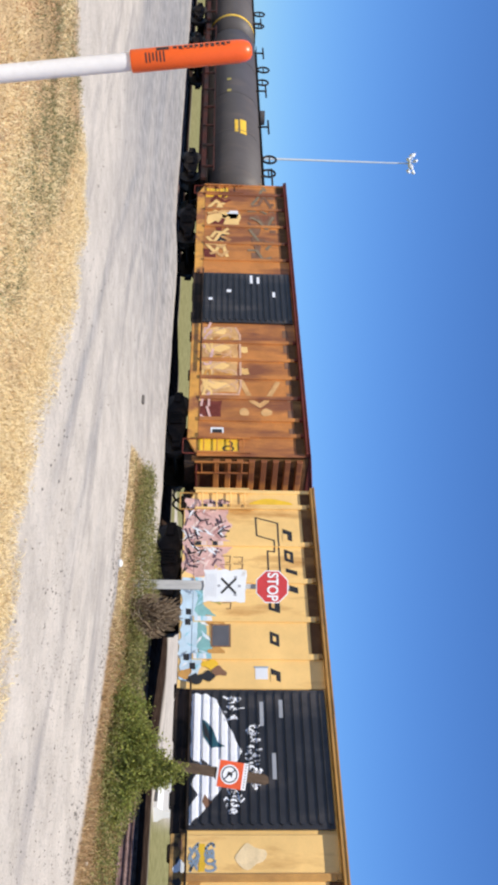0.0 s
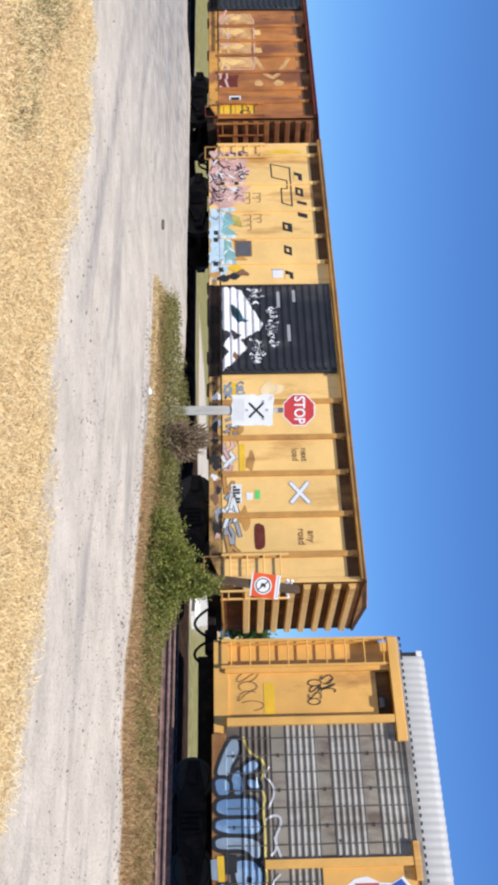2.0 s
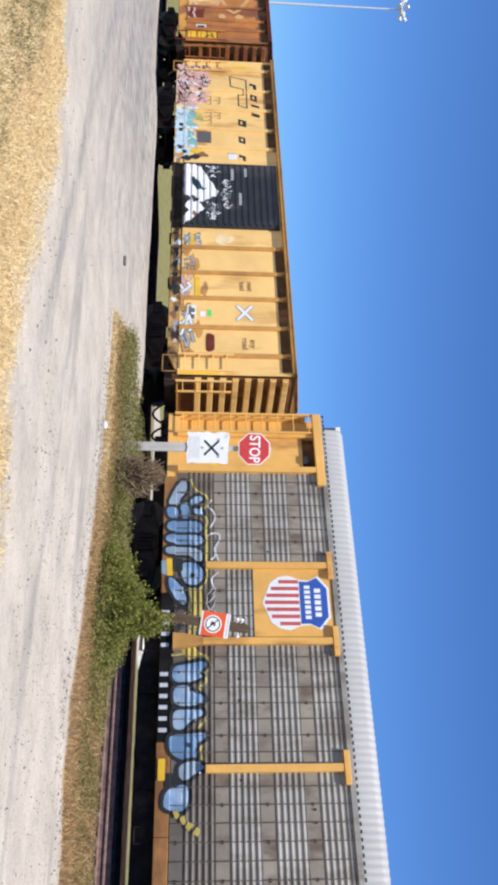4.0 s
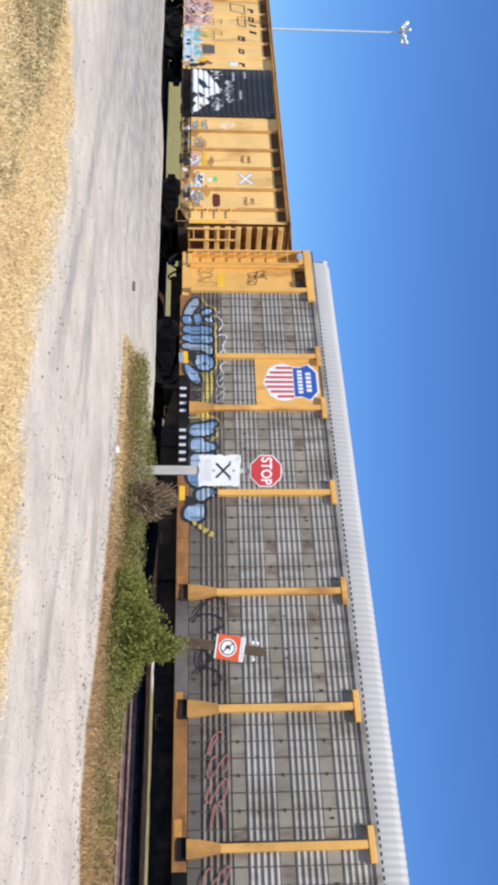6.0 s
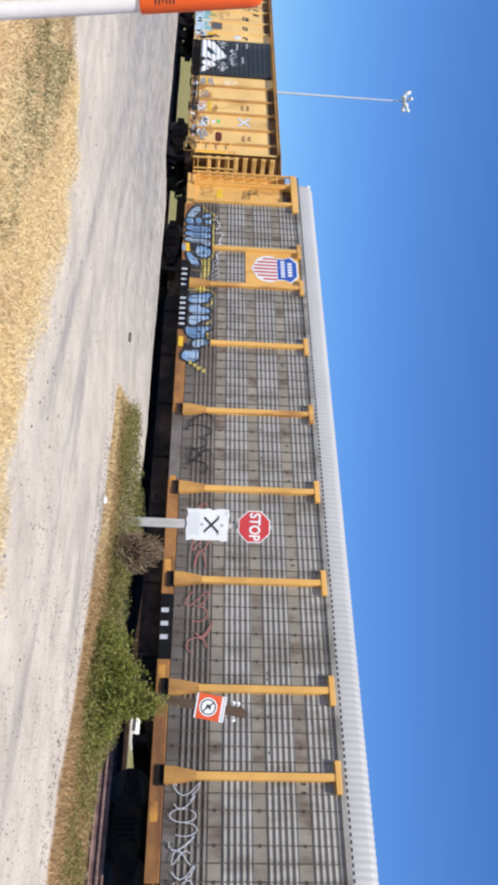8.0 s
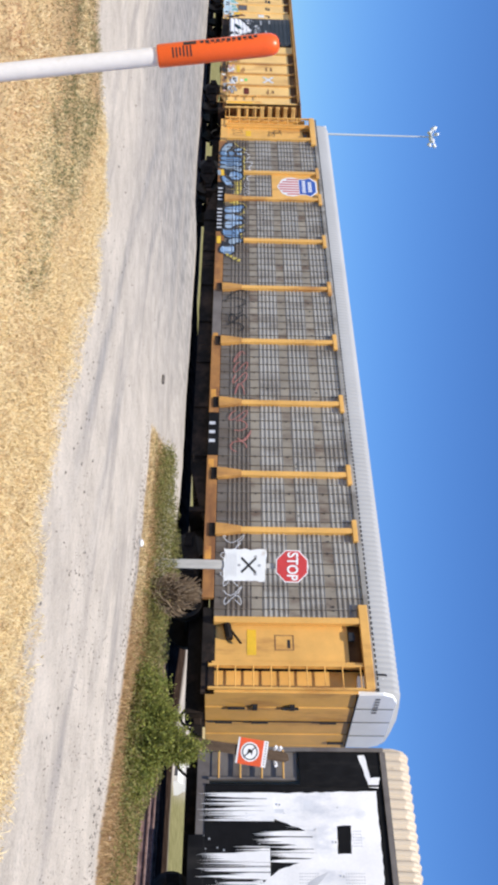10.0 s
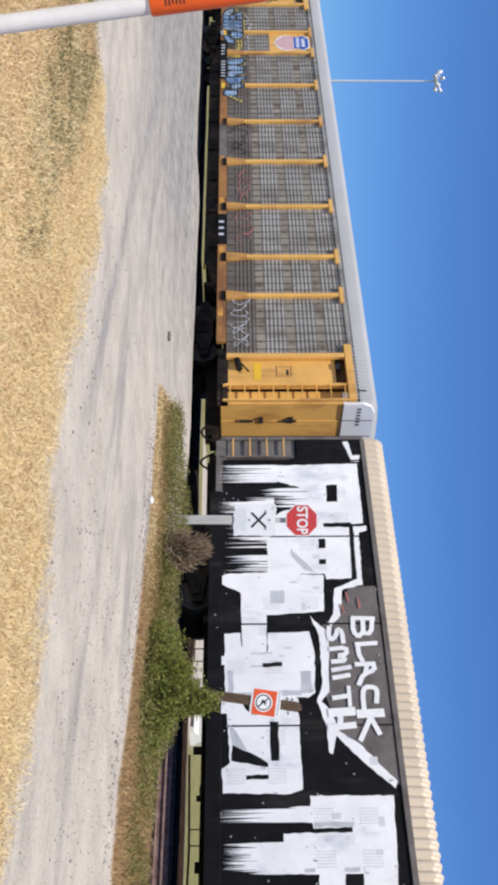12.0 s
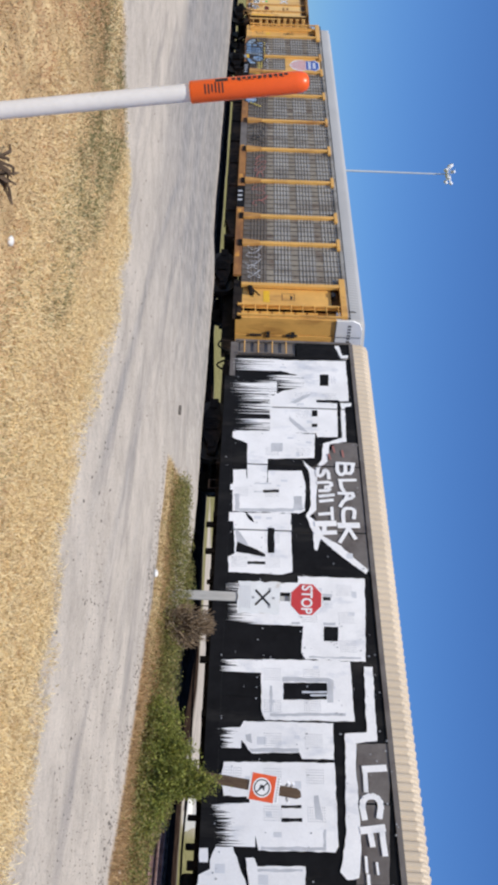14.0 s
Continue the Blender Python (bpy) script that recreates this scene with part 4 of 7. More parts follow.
def yellow_marks(c, xc):
    y = PAINT_Y
    X = lambda v: v - xc
    # large outlined emblem and a row of slanted black shapes that stand for the lettering
    outline = [(X(-15.55), 2.85), (X(-15.36), 3.46), (X(-13.59), 3.46), (X(-13.73), 3.15), (X(-14.4), 3.15), (X(-14.37), 3.34), (X(-14.76), 3.34), (X(-14.92), 2.87), (X(-15.55), 2.85)]
    for z in (3.34, 3.46):
        part("emblem_outline", stroke(B(), [(X(-14.66), z), (X(-14.54), z)], 0.04, NEAR - 0.033), M_INK, c)
    part("emblem_outline", stroke(B(), outline, 0.04, y - 0.002), M_INK, c, "black outlined emblem")
    for k, (x0, x1, z0, z1) in enumerate(((-15.13, -14.77, 3.59, 3.84), (-14.43, -14.02, 3.60, 3.84), (-13.80, -13.64, 3.62, 3.92), (-13.28, -13.06, 3.62, 3.91), (-12.86, -12.46, 3.12, 3.41), (-11.86, -11.48, 3.12, 3.35), (-10.82, -10.52, 3.11, 3.34))):
        lean = 0.07
        patch_on(c, "letter_bar", [(X(x0) - lean / 2, z0), (X(x1) - lean, z0), (X(x1) + lean / 2, z1), (X(x0) + lean, z1)], M_INK, y)
        if k in (1, 4, 5):
            patch_on(c, "letter_gap", [(X(x0) + 0.10, z0 + 0.07), (X(x1) - 0.14, z0 + 0.07), (X(x1) - 0.10, z0 + 0.15), (X(x0) + 0.14, z0 + 0.15)], M_YEL, y - 0.004)
        if k in (0, 6):
            patch_on(c, "letter_gap", [(X(x0) + 0.13, z0 - 0.01), (X(x1) + 0.02, z0 - 0.01), (X(x1) + 0.02, z0 + 0.12), (X(x0) + 0.16, z0 + 0.12)], M_YEL, y - 0.004)
    for x0, x1, z0, z1, n in ((-14.18, -13.73, 2.23, 2.47, 2), (-13.23, -12.82, 2.22, 2.47, 2), (-14.21, -13.66, 1.90, 2.14, 2), (-13.21, -12.48, 1.91, 2.15, 3)):
        w = (x1 - x0) / n
        for i in range(n):
            a, b = X(x0 + w * i), X(x0 + w * (i + 1)) - 0.06
            part("number_bar", stroke(B(), [(a, z0), (a, z1), (b, z1 - 0.02), (b, (z0 + z1) / 2)], 0.024, y - 0.002), M_FADED, c)
    patch_on(c, "dark_placard", rect(X(-12.04), X(-11.46), 1.68, 2.10), M_DGREY, y - 0.012)
    part("placard_frame", stroke(B(), [(X(-12.06), 1.66), (X(-11.44), 1.66), (X(-11.44), 2.12), (X(-12.06), 2.12), (X(-12.06), 1.66)], 0.035, y - 0.016), M_FADED, c)
    patch_on(c, "white_placard", rect(X(-10.88), X(-10.56), 2.73, 3.03), M_WHITE, y)
    patch_on(c, "blue_edge", rect(X(-10.90), X(-10.86), 2.70, 3.05), M_STEELBLUE, y - 0.003)
    patch_on(c, "orange_patch", blob(X(-16.04), 3.3, 0.2, 0.56, 5), M_BRIGHT, y)
    # sharp pink letters low on the side, over sill and panel
    section = [(0.8, NEAR + 0.03), (1.165, NEAR + 0.03), (1.175, NEAR + 0.02), (4.0, NEAR + 0.02)]
    layer = [0]

    def coat(pts, material, j=0.02):
        layer[0] += 1
        draped(c, "graffiti_coat", jagged([(X(a), b) for a, b in pts], layer[0], j), section, 0.002 + 0.00012 * layer[0], material)

    coat([(-16.25, 0.88), (-13.75, 0.88), (-13.5, 1.2), (-13.62, 1.6), (-13.95, 1.72), (-13.72, 2.0), (-14.25, 1.93), (-14.5, 2.2), (-14.9, 1.98), (-15.3, 2.2), (-15.6, 2.02), (-16.15, 2.15)], M_PINK, 0.05)
    r = random.Random(9)
    for i in range(96):
        x, z = r.uniform(-16.1, -13.75), r.uniform(0.95, 1.95)
        dx, dz = r.choice((-1, 1)) * r.uniform(0.16, 0.42), r.uniform(0.16, 0.40)
        if i % 2:
            coat([(x - dx * 0.5, z - dz * 0.5), (x + dx * 0.2, z - dz * 0.1), (x + dx * 0.5, z + dz * 0.5), (x, z + dz * 0.12)], (M_PALEPINK, M_SIGNW, M_ROSE)[i % 3], 0.008)
        else:
            coat(line_outline([(x - dx * 0.5, z - dz * 0.4), (x + dx * 0.3, z), (x + dx * 0.1, z + dz * 0.5)], r.uniform(0.03, 0.06)), (M_INK, M_DARKROSE)[i % 4 // 2], 0.006)
    # pale ice-blue letters with teal tops
    coat([(-13.5, 0.88), (-10.55, 0.88), (-10.45, 1.2), (-10.9, 1.42), (-11.4, 1.32), (-12.0, 1.45), (-12.6, 1.34), (-13.1, 1.48), (-13.5, 1.35)], M_ICE, 0.05)
    coat([(-13.3, 1.38), (-12.9, 1.78), (-12.7, 1.42), (-12.2, 1.82), (-12.05, 1.5), (-11.55, 1.62), (-11.2, 1.80), (-11.1, 1.36), (-11.9, 1.30), (-12.6, 1.25)], M_TEAL, 0.05)
    coat([(-13.25, 1.55), (-12.75, 1.62), (-12.65, 1.9), (-13.1, 1.8)], M_LIME, 0.04)
    coat([(-12.35, 1.5), (-12.1, 1.5), (-12.05, 2.0), (-12.25, 1.95)], M_RIB, 0.04)
    for i in range(26):
        x, z = r.uniform(-13.3, -10.7), r.uniform(0.95, 1.55)
        dx, dz = r.choice((-1, 1)) * r.uniform(0.10, 0.3), r.uniform(0.10, 0.3)
        coat([(x - dx * 0.5, z - dz * 0.5), (x + dx * 0.25, z - dz * 0.1), (x + dx * 0.5, z + dz * 0.5), (x - dx * 0.05, z + dz * 0.15)], (M_SIGNW, M_CYAN, M_ICE, M_STEELBLUE)[i % 4], 0.01)
    for x, z in ((-12.45, 1.06), (-12.15, 1.05), (-11.15, 1.04), (-10.9, 1.2)):
        coat([(x - 0.09, z - 0.07), (x + 0.09, z - 0.06), (x + 0.1, z + 0.08), (x - 0.08, z + 0.07)], M_INK, 0.01)
    for x, z, m in ((-10.95, 1.62, M_BRIGHT), (-10.62, 1.55, M_INK), (-10.75, 1.85, M_FADED), (-11.3, 1.78, M_RIB), (-10.55, 1.25, M_INK), (-10.7, 1.02, M_RIB)):
        coat(blob(x, z, 0.13, 0.17, int(-x * 50), j=0.3), m, 0.01)
    # the same letters where they cross the posts
    for xr in (-15.92, -14.6, -13.4, -12.22, -11.15):
        m = (M_PINK, M_PALEPINK, M_INK) if xr < -13.5 else (M_ICE, M_CYAN, M_SIGNW)
        for i in range(5):
            z = 1.21 + (0.15 if xr < -13.5 else 0.08) * i
            patch_on(c, "post_paint", [(X(xr) - 0.073, z), (X(xr) + 0.073, z + r.uniform(-0.03, 0.03)), (X(xr) + 0.073, z + 0.14), (X(xr) - 0.073, z + 0.12)], m[(i * 2 + int(-xr)) % 3], NEAR - 0.032 - 0.0004 * i)
    # right of the door
    for x, z, m, rx, rz in ((-6.49, 2.54, M_SIGNW, 0.24, 0.28),):
        patch_on(c, "faded_patch", blob(X(x), z, rx, rz, int(-x * 10), j=0.25), M_FLAKE, y)
    rs = random.Random(71)
    for i in range(20):
        x = -6.7 + 0.24 * i + rs.uniform(-0.1, 0.1)
        m = (M_SIGNW, M_INK, M_PINK, M_GREYGR, M_FADED, M_INK)[rs.randrange(6)]
        patch_on(c, "graffiti_scrap", blob(X(x), 1.03 + rs.uniform(-0.05, 0.05), rs.uniform(0.07, 0.17), rs.uniform(0.05, 0.12), 200 + i, j=0.35), m, NEAR + 0.029 - 0.0004 * i)
    wildstyle(c, X(-5.6), X(-5.0), 1.25, 1.65, 4, 0.06, (M_RIB, M_GREYGR), y, 81, 0.03)
    wildstyle(c, X(-4.7), X(-3.9), 1.2, 1.5, 5, 0.09, (M_PINK, M_SIGNW), y, 83, 0.02)
    wildstyle(c, X(-3.7), X(-1.7), 1.2, 1.55, 8, 0.08, (M_SIGNW, M_GREYGR, M_RIB), y, 85, 0.03)
    patch_on(c, "graffiti_stripe", ragged(X(-6.75), X(-6.2), 1.45, 1.58, 401, 0.02, 0.15), M_BRIGHT, y)
    scrawl(c, "graffiti_tag", X(-6.75), X(-6.2), 1.25, 1.48, 4, 0.05, M_STEELBLUE, y - 0.001, 402)
    scrawl(c, "graffiti_tag", X(-6.75), X(-6.2), 1.56, 1.82, 4, 0.05, M_STEELBLUE, y - 0.001, 403)
    for x, z, rx, rz, sd in ((-5.3, 1.6, 0.45, 0.12, 1), (-4.2, 1.9, 0.3, 0.10, 2), (-2.6, 1.7, 0.3, 0.14, 3), (-5.9, 1.35, 0.2, 0.15, 4)):
        patch_on(c, "rust_stain", blob(X(x), z, rx, rz, 300 + sd, j=0.35), M_RIB, y + 0.0015)
    patch_on(c, "yellow_stripe", rect(X(-4.75), X(-3.9), 1.62, 1.76), M_BRIGHT, y - 0.004)
    patch_on(c, "yellow_stripe", rect(X(-0.97), X(-0.855), 1.2, 2.35), M_BRIGHT, NEAR - 0.016)
    patch_on(c, "data_stencil", rect(X(-3.55), X(-3.0), 1.40, 1.66), M_SIGNW, y - 0.004)
    for k in range(6):
        patch_on(c, "data_bar", rect(X(-3.50 + 0.085 * k), X(-3.435 + 0.085 * k), 1.44, 1.52 + 0.1 * (k % 3 > 0)), M_INK, y - 0.008)
    patch_on(c, "green_sticker", rect(X(-3.38), X(-3.12), 2.0, 2.12), M_GREEN, y)
    patch_on(c, "white_sticker", rect(X(-3.3), X(-3.1), 1.78, 1.94), M_WHITE, y)
    patch_on(c, "rust_patch", bubble(X(-2.08), 2.08, 0.34, 0.13, 3), M_REDBR, y)
    for k in (-1, 1):
        for m, w, o in ((M_GREYGR, 0.13, 0), (M_WHITE, 0.085, -0.004)):
            a = [(X(-3.28) - 0.27, 3.12 - k * 0.21), (X(-3.28) + 0.27, 3.12 + k * 0.21)]
            part("cross_mark", stroke(B(), a, w, y - 0.004 + o + k * 0.001), m, c)
    words("lettering", "next\nload", 0.23, M_FADED, c, pose(X(-4.40), y - 0.004, 3.18, 90, 0, 0), "small black lettering")
    words("lettering", "any\nroad", 0.24, M_FADED, c, pose(X(-2.05), y - 0.004, 3.22, 90, 0, 0), "small black lettering")
    # white graffiti on the door
    yd = NEAR - 0.067
    d = X(-10.28)
    ribs = []
    for i in range(15):
        z = 1.34 + (4.28 - 1.34) * i / 14
        ribs += [(z - 0.058, NEAR - 0.03), (z - 0.054, NEAR - 0.065), (z + 0.054, NEAR - 0.065), (z + 0.058, NEAR - 0.03)]

    def on_door(pts, lift, material, label=""):
        draped(c, "door_graffiti", jagged([(X(a), b) for a, b in pts], len(pts), 0.012), ribs, lift, material, label)

    on_door([(-10.13, 1.22), (-10.13, 1.55), (-9.98, 1.80), (-9.33, 2.08), (-8.71, 2.38), (-8.51, 2.28), (-8.16, 1.72), (-7.90, 1.92), (-7.38, 1.53), (-7.10, 1.23), (-7.49, 1.22), (-7.75, 1.41), (-7.99, 1.24), (-8.33, 1.44), (-8.61, 1.22)], 0.003, M_GRAF, "white pointed graffiti on the ribbed door")
    on_door([(-9.5, 1.46), (-9.32, 1.68), (-8.97, 1.82), (-8.83, 2.0), (-8.80, 1.69), (-9.06, 1.50)], 0.005, M_DEEPTEAL)
    on_door([(-9.44, 1.50), (-9.1, 1.52), (-8.95, 1.66), (-9.2, 1.62)], 0.007, M_INK)
    on_door([(-8.57, 1.44), (-8.33, 1.76), (-8.14, 1.55)], 0.005, M_DOOR)
    on_door([(-8.52, 1.24), (-8.47, 1.44), (-8.35, 1.44), (-8.37, 1.27)], 0.005, M_DOOR)
    on_door([(-7.75, 1.55), (-7.6, 1.72), (-7.45, 1.58), (-7.6, 1.50)], 0.005, M_FADED)
    rd = random.Random(12)
    for x0, x1, z0, z1, n in ((-10.05, -9.45, 1.95, 2.32, 20), (-9.45, -7.9, 2.46, 2.72, 34), (-8.2, -7.35, 1.98, 2.30, 26)):
        for i in range(n):
            x, z = rd.uniform(x0, x1), rd.uniform(z0, z1)
            dx, dz = rd.uniform(-0.10, 0.10), rd.uniform(0.04, 0.14)
            on_door(line_outline([(x, z), (x + dx, z + dz * 0.5), (x + dx * 0.3, z + dz)], rd.uniform(0.018, 0.05)), 0.003 + 0.0001 * i, M_GRAF if i % 3 else M_PALEGR)
    for x, z, w in ((0.35, 2.8, 0.6), (0.3, 3.25, 0.45), (1.6, 3.05, 0.6)):
        patch_on(c, "door_placard", rect(d + x, d + x + w, z, z + 0.09), M_GREYGR, yd)


yellow_marks(YB, YBX)


def orange_marks(c, xc):
    y = PAINT_Y
    X = lambda v: v - xc
    patch_on(c, "faded_ground", ragged(X(-24.0), X(-20.7), 1.22, 2.42, 77, 0.05), M_TAN, y + 0.0015, "faded tan sprayed ground of old graffiti")
    for k in range(7):
        x = -23.8 + 0.46 * k
        patch_on(c, "faded_letter", blob(X(x), 1.75 + 0.12 * (k % 2), 0.17, 0.36, 70 + k, j=0.25), M_ORG2 if k % 2 else M_YEL, y - 0.001 - 0.0004 * k)
    scrawl(c, "graffiti_tag", X(-24.0), X(-20.7), 1.3, 2.4, 9, 0.035, M_PINKTAN, y - 0.004, 21, "faded pink sprayed letters")
    part("graffiti_line", stroke(B(), [(X(-24.0), 2.35), (X(-23.6), 2.5), (X(-21.0), 2.5), (X(-20.6), 2.42), (X(-20.6), 1.3)], 0.07, y - 0.008), M_PINKTAN, c)
    part("graffiti_face", stroke(B(), [(X(-21.3), 2.5), (X(-20.3), 2.85), (X(-20.1), 3.1), (X(-20.3), 3.3), (X(-21.2), 3.7)], 0.16, y - 0.004), M_TAN, c)
    for z in (2.6, 3.3):
        patch_on(c, "graffiti_patch", blob(X(-19.8), z, 0.17, 0.17, int(z * 10)), M_TAN, y)
    patch_on(c, "stencil", rect(X(-19.1), X(-18.65), 1.55, 1.95), M_SIGNW, y)
    patch_on(c, "stencil", rect(X(-19.02), X(-18.73), 1.60, 1.90), M_INK, y - 0.004)
    patch_on(c, "yellow_panel", ragged(X(-18.6), X(-17.95), 1.2, 2.4, 31), M_BRIGHT, y)
    scrawl(c, "graffiti_tag", X(-18.5), X(-18.1), 1.9, 2.3, 2, 0.05, M_INK, y - 0.006, 23)
    for x0, x1, z0, z1, m in ((-33.3, -32.6, 1.2, 2.1, M_BRIGHT), (-31.3, -30.5, 1.3, 2.6, M_YEL), (-29.9, -29.3, 1.7, 2.0, M_INK), (-28.8, -28.2, 1.2, 1.6, M_REDBR), (-31.6, -31.0, 1.9, 2.5, M_SIGNW), (-20.3, -19.5, 1.2, 1.9, M_REDBR), (-23.0, -22.7, 2.5, 2.75, M_YEL), (-21.9, -21.6, 2.5, 2.75, M_YEL)):
        patch_on(c, "paint_patch", ragged(X(x0), X(x1), z0, z1, int(-x0 * 7), 0.06), m, y)
    for i in range(6):
        patch_on(c, "letter_bar", rect(X(-32.7 + 0.5 * i), X(-32.5 + 0.5 * i), 3.75, 4.0), M_FADED, y)
    for i in range(7):
        patch_on(c, "letter_bar", rect(X(-23.9 + 0.8 * i), X(-23.5 + 0.8 * i), 3.97, 4.15), M_FADED, y)
    for i in range(3):
        patch_on(c, "letter_bar", rect(X(-30.6 + 1.0 * i), X(-30.1 + 1.0 * i), 3.0, 3.3), M_FADED, y)
    wildstyle(c, X(-33.2), X(-28.2), 1.25, 2.2, 12, 0.14, (M_TAN, M_YEL, M_REDBR, M_TAN), y, 91, 0.0)
    wildstyle(c, X(-24.0), X(-19.4), 1.2, 1.6, 10, 0.08, (M_YEL, M_ORG2, M_PINK), y, 93, 0.0)
    wildstyle(c, X(-33.0), X(-28.4), 2.9, 3.9, 9, 0.12, (M_FADED, M_OLDGREY), y, 95, 0.0)
    yd = NEAR - 0.067
    for x, z, w, h in ((-27.0, 2.9, 0.5, 0.1), (-26.9, 3.15, 0.4, 0.1), (-26.0, 3.7, 0.3, 0.1), (-26.1, 2.05, 0.16, 0.16), (-25.6, 1.4, 0.14, 0.14)):
        patch_on(c, "door_placard", rect(X(x), X(x) + w, z, z + h), M_WHITE, yd)


orange_marks(OB, OBX)


# ---- tank cars ----
def tank_car(name, x0, x1, band, label):
    c = car_at(name, x0, x1, label)
    h = (x1 - x0) / 2
    L = h - 0.55
    R, zc = 1.32, 2.42
    bm = B()
    prof = [(-L - 0.42, 0.02), (-L - 0.38, 0.45), (-L - 0.25, 0.85), (-L, R)]
    pts = prof + [(-x, r) for x, r in prof[::-1]]
    n = 40
    rings = [[bm.verts.new((x, r * math.sin(a), zc + r * math.cos(a))) for a in [k * 2 * math.pi / n for k in range(n)]] for x, r in pts]
    for a, b in zip(rings, rings[1:]):
        for k in range(n):
            bm.faces.new((a[k], a[(k + 1) % n], b[(k + 1) % n], b[k]))
    for ring in (rings[0], rings[-1]):
        bm.faces.new(ring)
    part("barrel", bm, M_TANK, c, smooth=True)
    for x in (-L * 0.5, 0, L * 0.5):
        part("weld_band", rod(B(), (x - 0.03, 0, zc), (x + 0.03, 0, zc), R + 0.012, 40), M_TANK, c)
    if band:
        part("yellow_band", rod(B(), (L - 0.28, 0, zc), (L - 0.02, 0, zc), R + 0.014, 40), M_BRIGHT, c, "yellow band round the end")
    part("underframe", box(B(), -h, h, -0.5, 0.5, 0.78, 1.12), M_DKRED, c)
    for s in (-1, 1):
        part("side_sill", box(B(), -h, h, s * 1.28 - 0.06, s * 1.28 + 0.06, 0.95, 1.16), M_DKRED, c)
        part("end_platform", box(B(), min(s * (h - 1.6), s * h), max(s * (h - 1.6), s * h), -1.35, 1.35, 1.16, 1.22), M_UNDER, c)
        coupler(c, s * h, s)
        truck(c, s * (h - 1.9))
    for i in range(9):
        x = -h + 0.9 + (2 * h - 1.8) * i / 8
        bm = box(B(), x - 0.04, x + 0.04, NEAR + 0.12, NEAR + 0.2, 0.98, 1.5)
        part("stanchion", bm, M_DKRED, c)
    part("side_rail", box(B(), -h + 0.5, h - 0.5, NEAR + 0.10, NEAR + 0.17, 1.46, 1.52), M_DKRED, c)
    # top walk with hoops, and the manway
    part("top_walk", box(B(), -L, L, -0.4, 0.4, zc + R + 0.02, zc + R + 0.06), M_UNDER, c)
    for x in (-L * 0.62, L * 0.62):
        for yy in (-0.35, 0.35):
            bm = B()
            p = None
            for k in range(13):
                a = k * 2 * math.pi / 12
                q = Vector((x + 0.34 * math.cos(a), yy, zc + R + 0.36 + 0.32 * math.sin(a)))
                if p:
                    rod(bm, p, q, 0.05, 6)
                p = q
            for zz in (0.05, 0.36):
                rod(bm, (x - 0.32, yy, zc + R + zz), (x + 0.32, yy, zc + R + zz), 0.035, 6)
            part("safety_hoop", bm, M_UNDER, c)
    for x in (-L * 0.25, L * 0.25, L * 0.85, -L * 0.85):
        bm = B()
        rod(bm, (x, -0.5, zc + R - 0.1), (x, -0.5, zc + R + 0.45), 0.05, 6)
        rod(bm, (x - 0.7, -0.5, zc + R + 0.4), (x + 0.7, -0.5, zc + R + 0.4), 0.045, 6)
        part("grab_rail", bm, M_UNDER, c)
    part("manway", rod(B(), (0, 0, zc + R - 0.1), (0, 0, zc + R + 0.3), 0.35, 18), M_TANK, c)
    # yellow stencils on the barrel's side
    def on_barrel(nm, xa, xb, za, zb, m):
        k = 6
        bm2 = B()
        rows2 = []
        for i in range(k + 1):
            z = za + (zb - za) * i / k
            yy = -math.sqrt(max(0.01, (R + 0.008) ** 2 - (z - zc) ** 2))
            rows2.append([bm2.verts.new((xa, yy, z)), bm2.verts.new((xb, yy, z))])
        for a, b in zip(rows2, rows2[1:]):
            bm2.faces.new((a[0], a[1], b[1], b[0]))
        part(nm, bm2, m, c)
    on_barrel("yellow_stencil", 3.0, 4.2, 2.45, 2.62, M_BRIGHT)
    on_barrel("yellow_stencil", 2.9, 4.3, 2.70, 3.0, M_BRIGHT)
    for x in (-1.6, -0.3):
        on_barrel("yellow_sticker", x, x + 0.25, 2.1, 2.3, M_LIME)
    return c


tank_car("tank_car", -51.6, -34.5, False, "black grimy tank car with top walkway and hoops")
tank_car("tank_car", -69.6, -52.4, True, "black tank car with a yellow band at its end")


# ---- covered auto racks ----
def rack_roof(c, h, z0, material, pitch, depth, sharp=False, setback=0.0):
    """Curved roof of cross corrugations, one mesh."""
    bm = B()
    sec = [(-1.53, z0), (-1.49, z0 + 0.40), (-1.42, z0 + 0.52), (-1.26, z0 + 0.60), (-0.7, z0 + 0.66), (0, z0 + 0.70)]
    sec = sec + [(-a, b) for a, b in sec[-2::-1]]
    n = int(2 * h / pitch)
    rows = []
    for i in range(n * 6 + 1):
        f = i / 6
        o = depth * (0.5 - 0.5 * math.cos(2 * math.pi * f))
        if sharp:
            o = depth * min(1.0, max(0.0, 1.6 * o / depth - 0.3))
        x = -h + setback + (2 * h - setback) * f / n
        cy, cz = 0.0, z0 - 1.0
        ring = []
        for a, b in sec:
            v = Vector((a - cy, b - cz))
            v = v + v.normalized() * o
            ring.append(bm.verts.new((x, cy + v.x, cz + v.y)))
        rows.append(ring)
    for a, b in zip(rows, rows[1:]):
        for k in range(len(sec) - 1):
            bm.faces.new((a[k], b[k], b[k + 1], a[k + 1]))
    for ring in (rows[0], rows[-1]):
        bm.faces.new(ring)
    return part("roof", bm, material, c, "curved corrugated roof", smooth=not sharp)


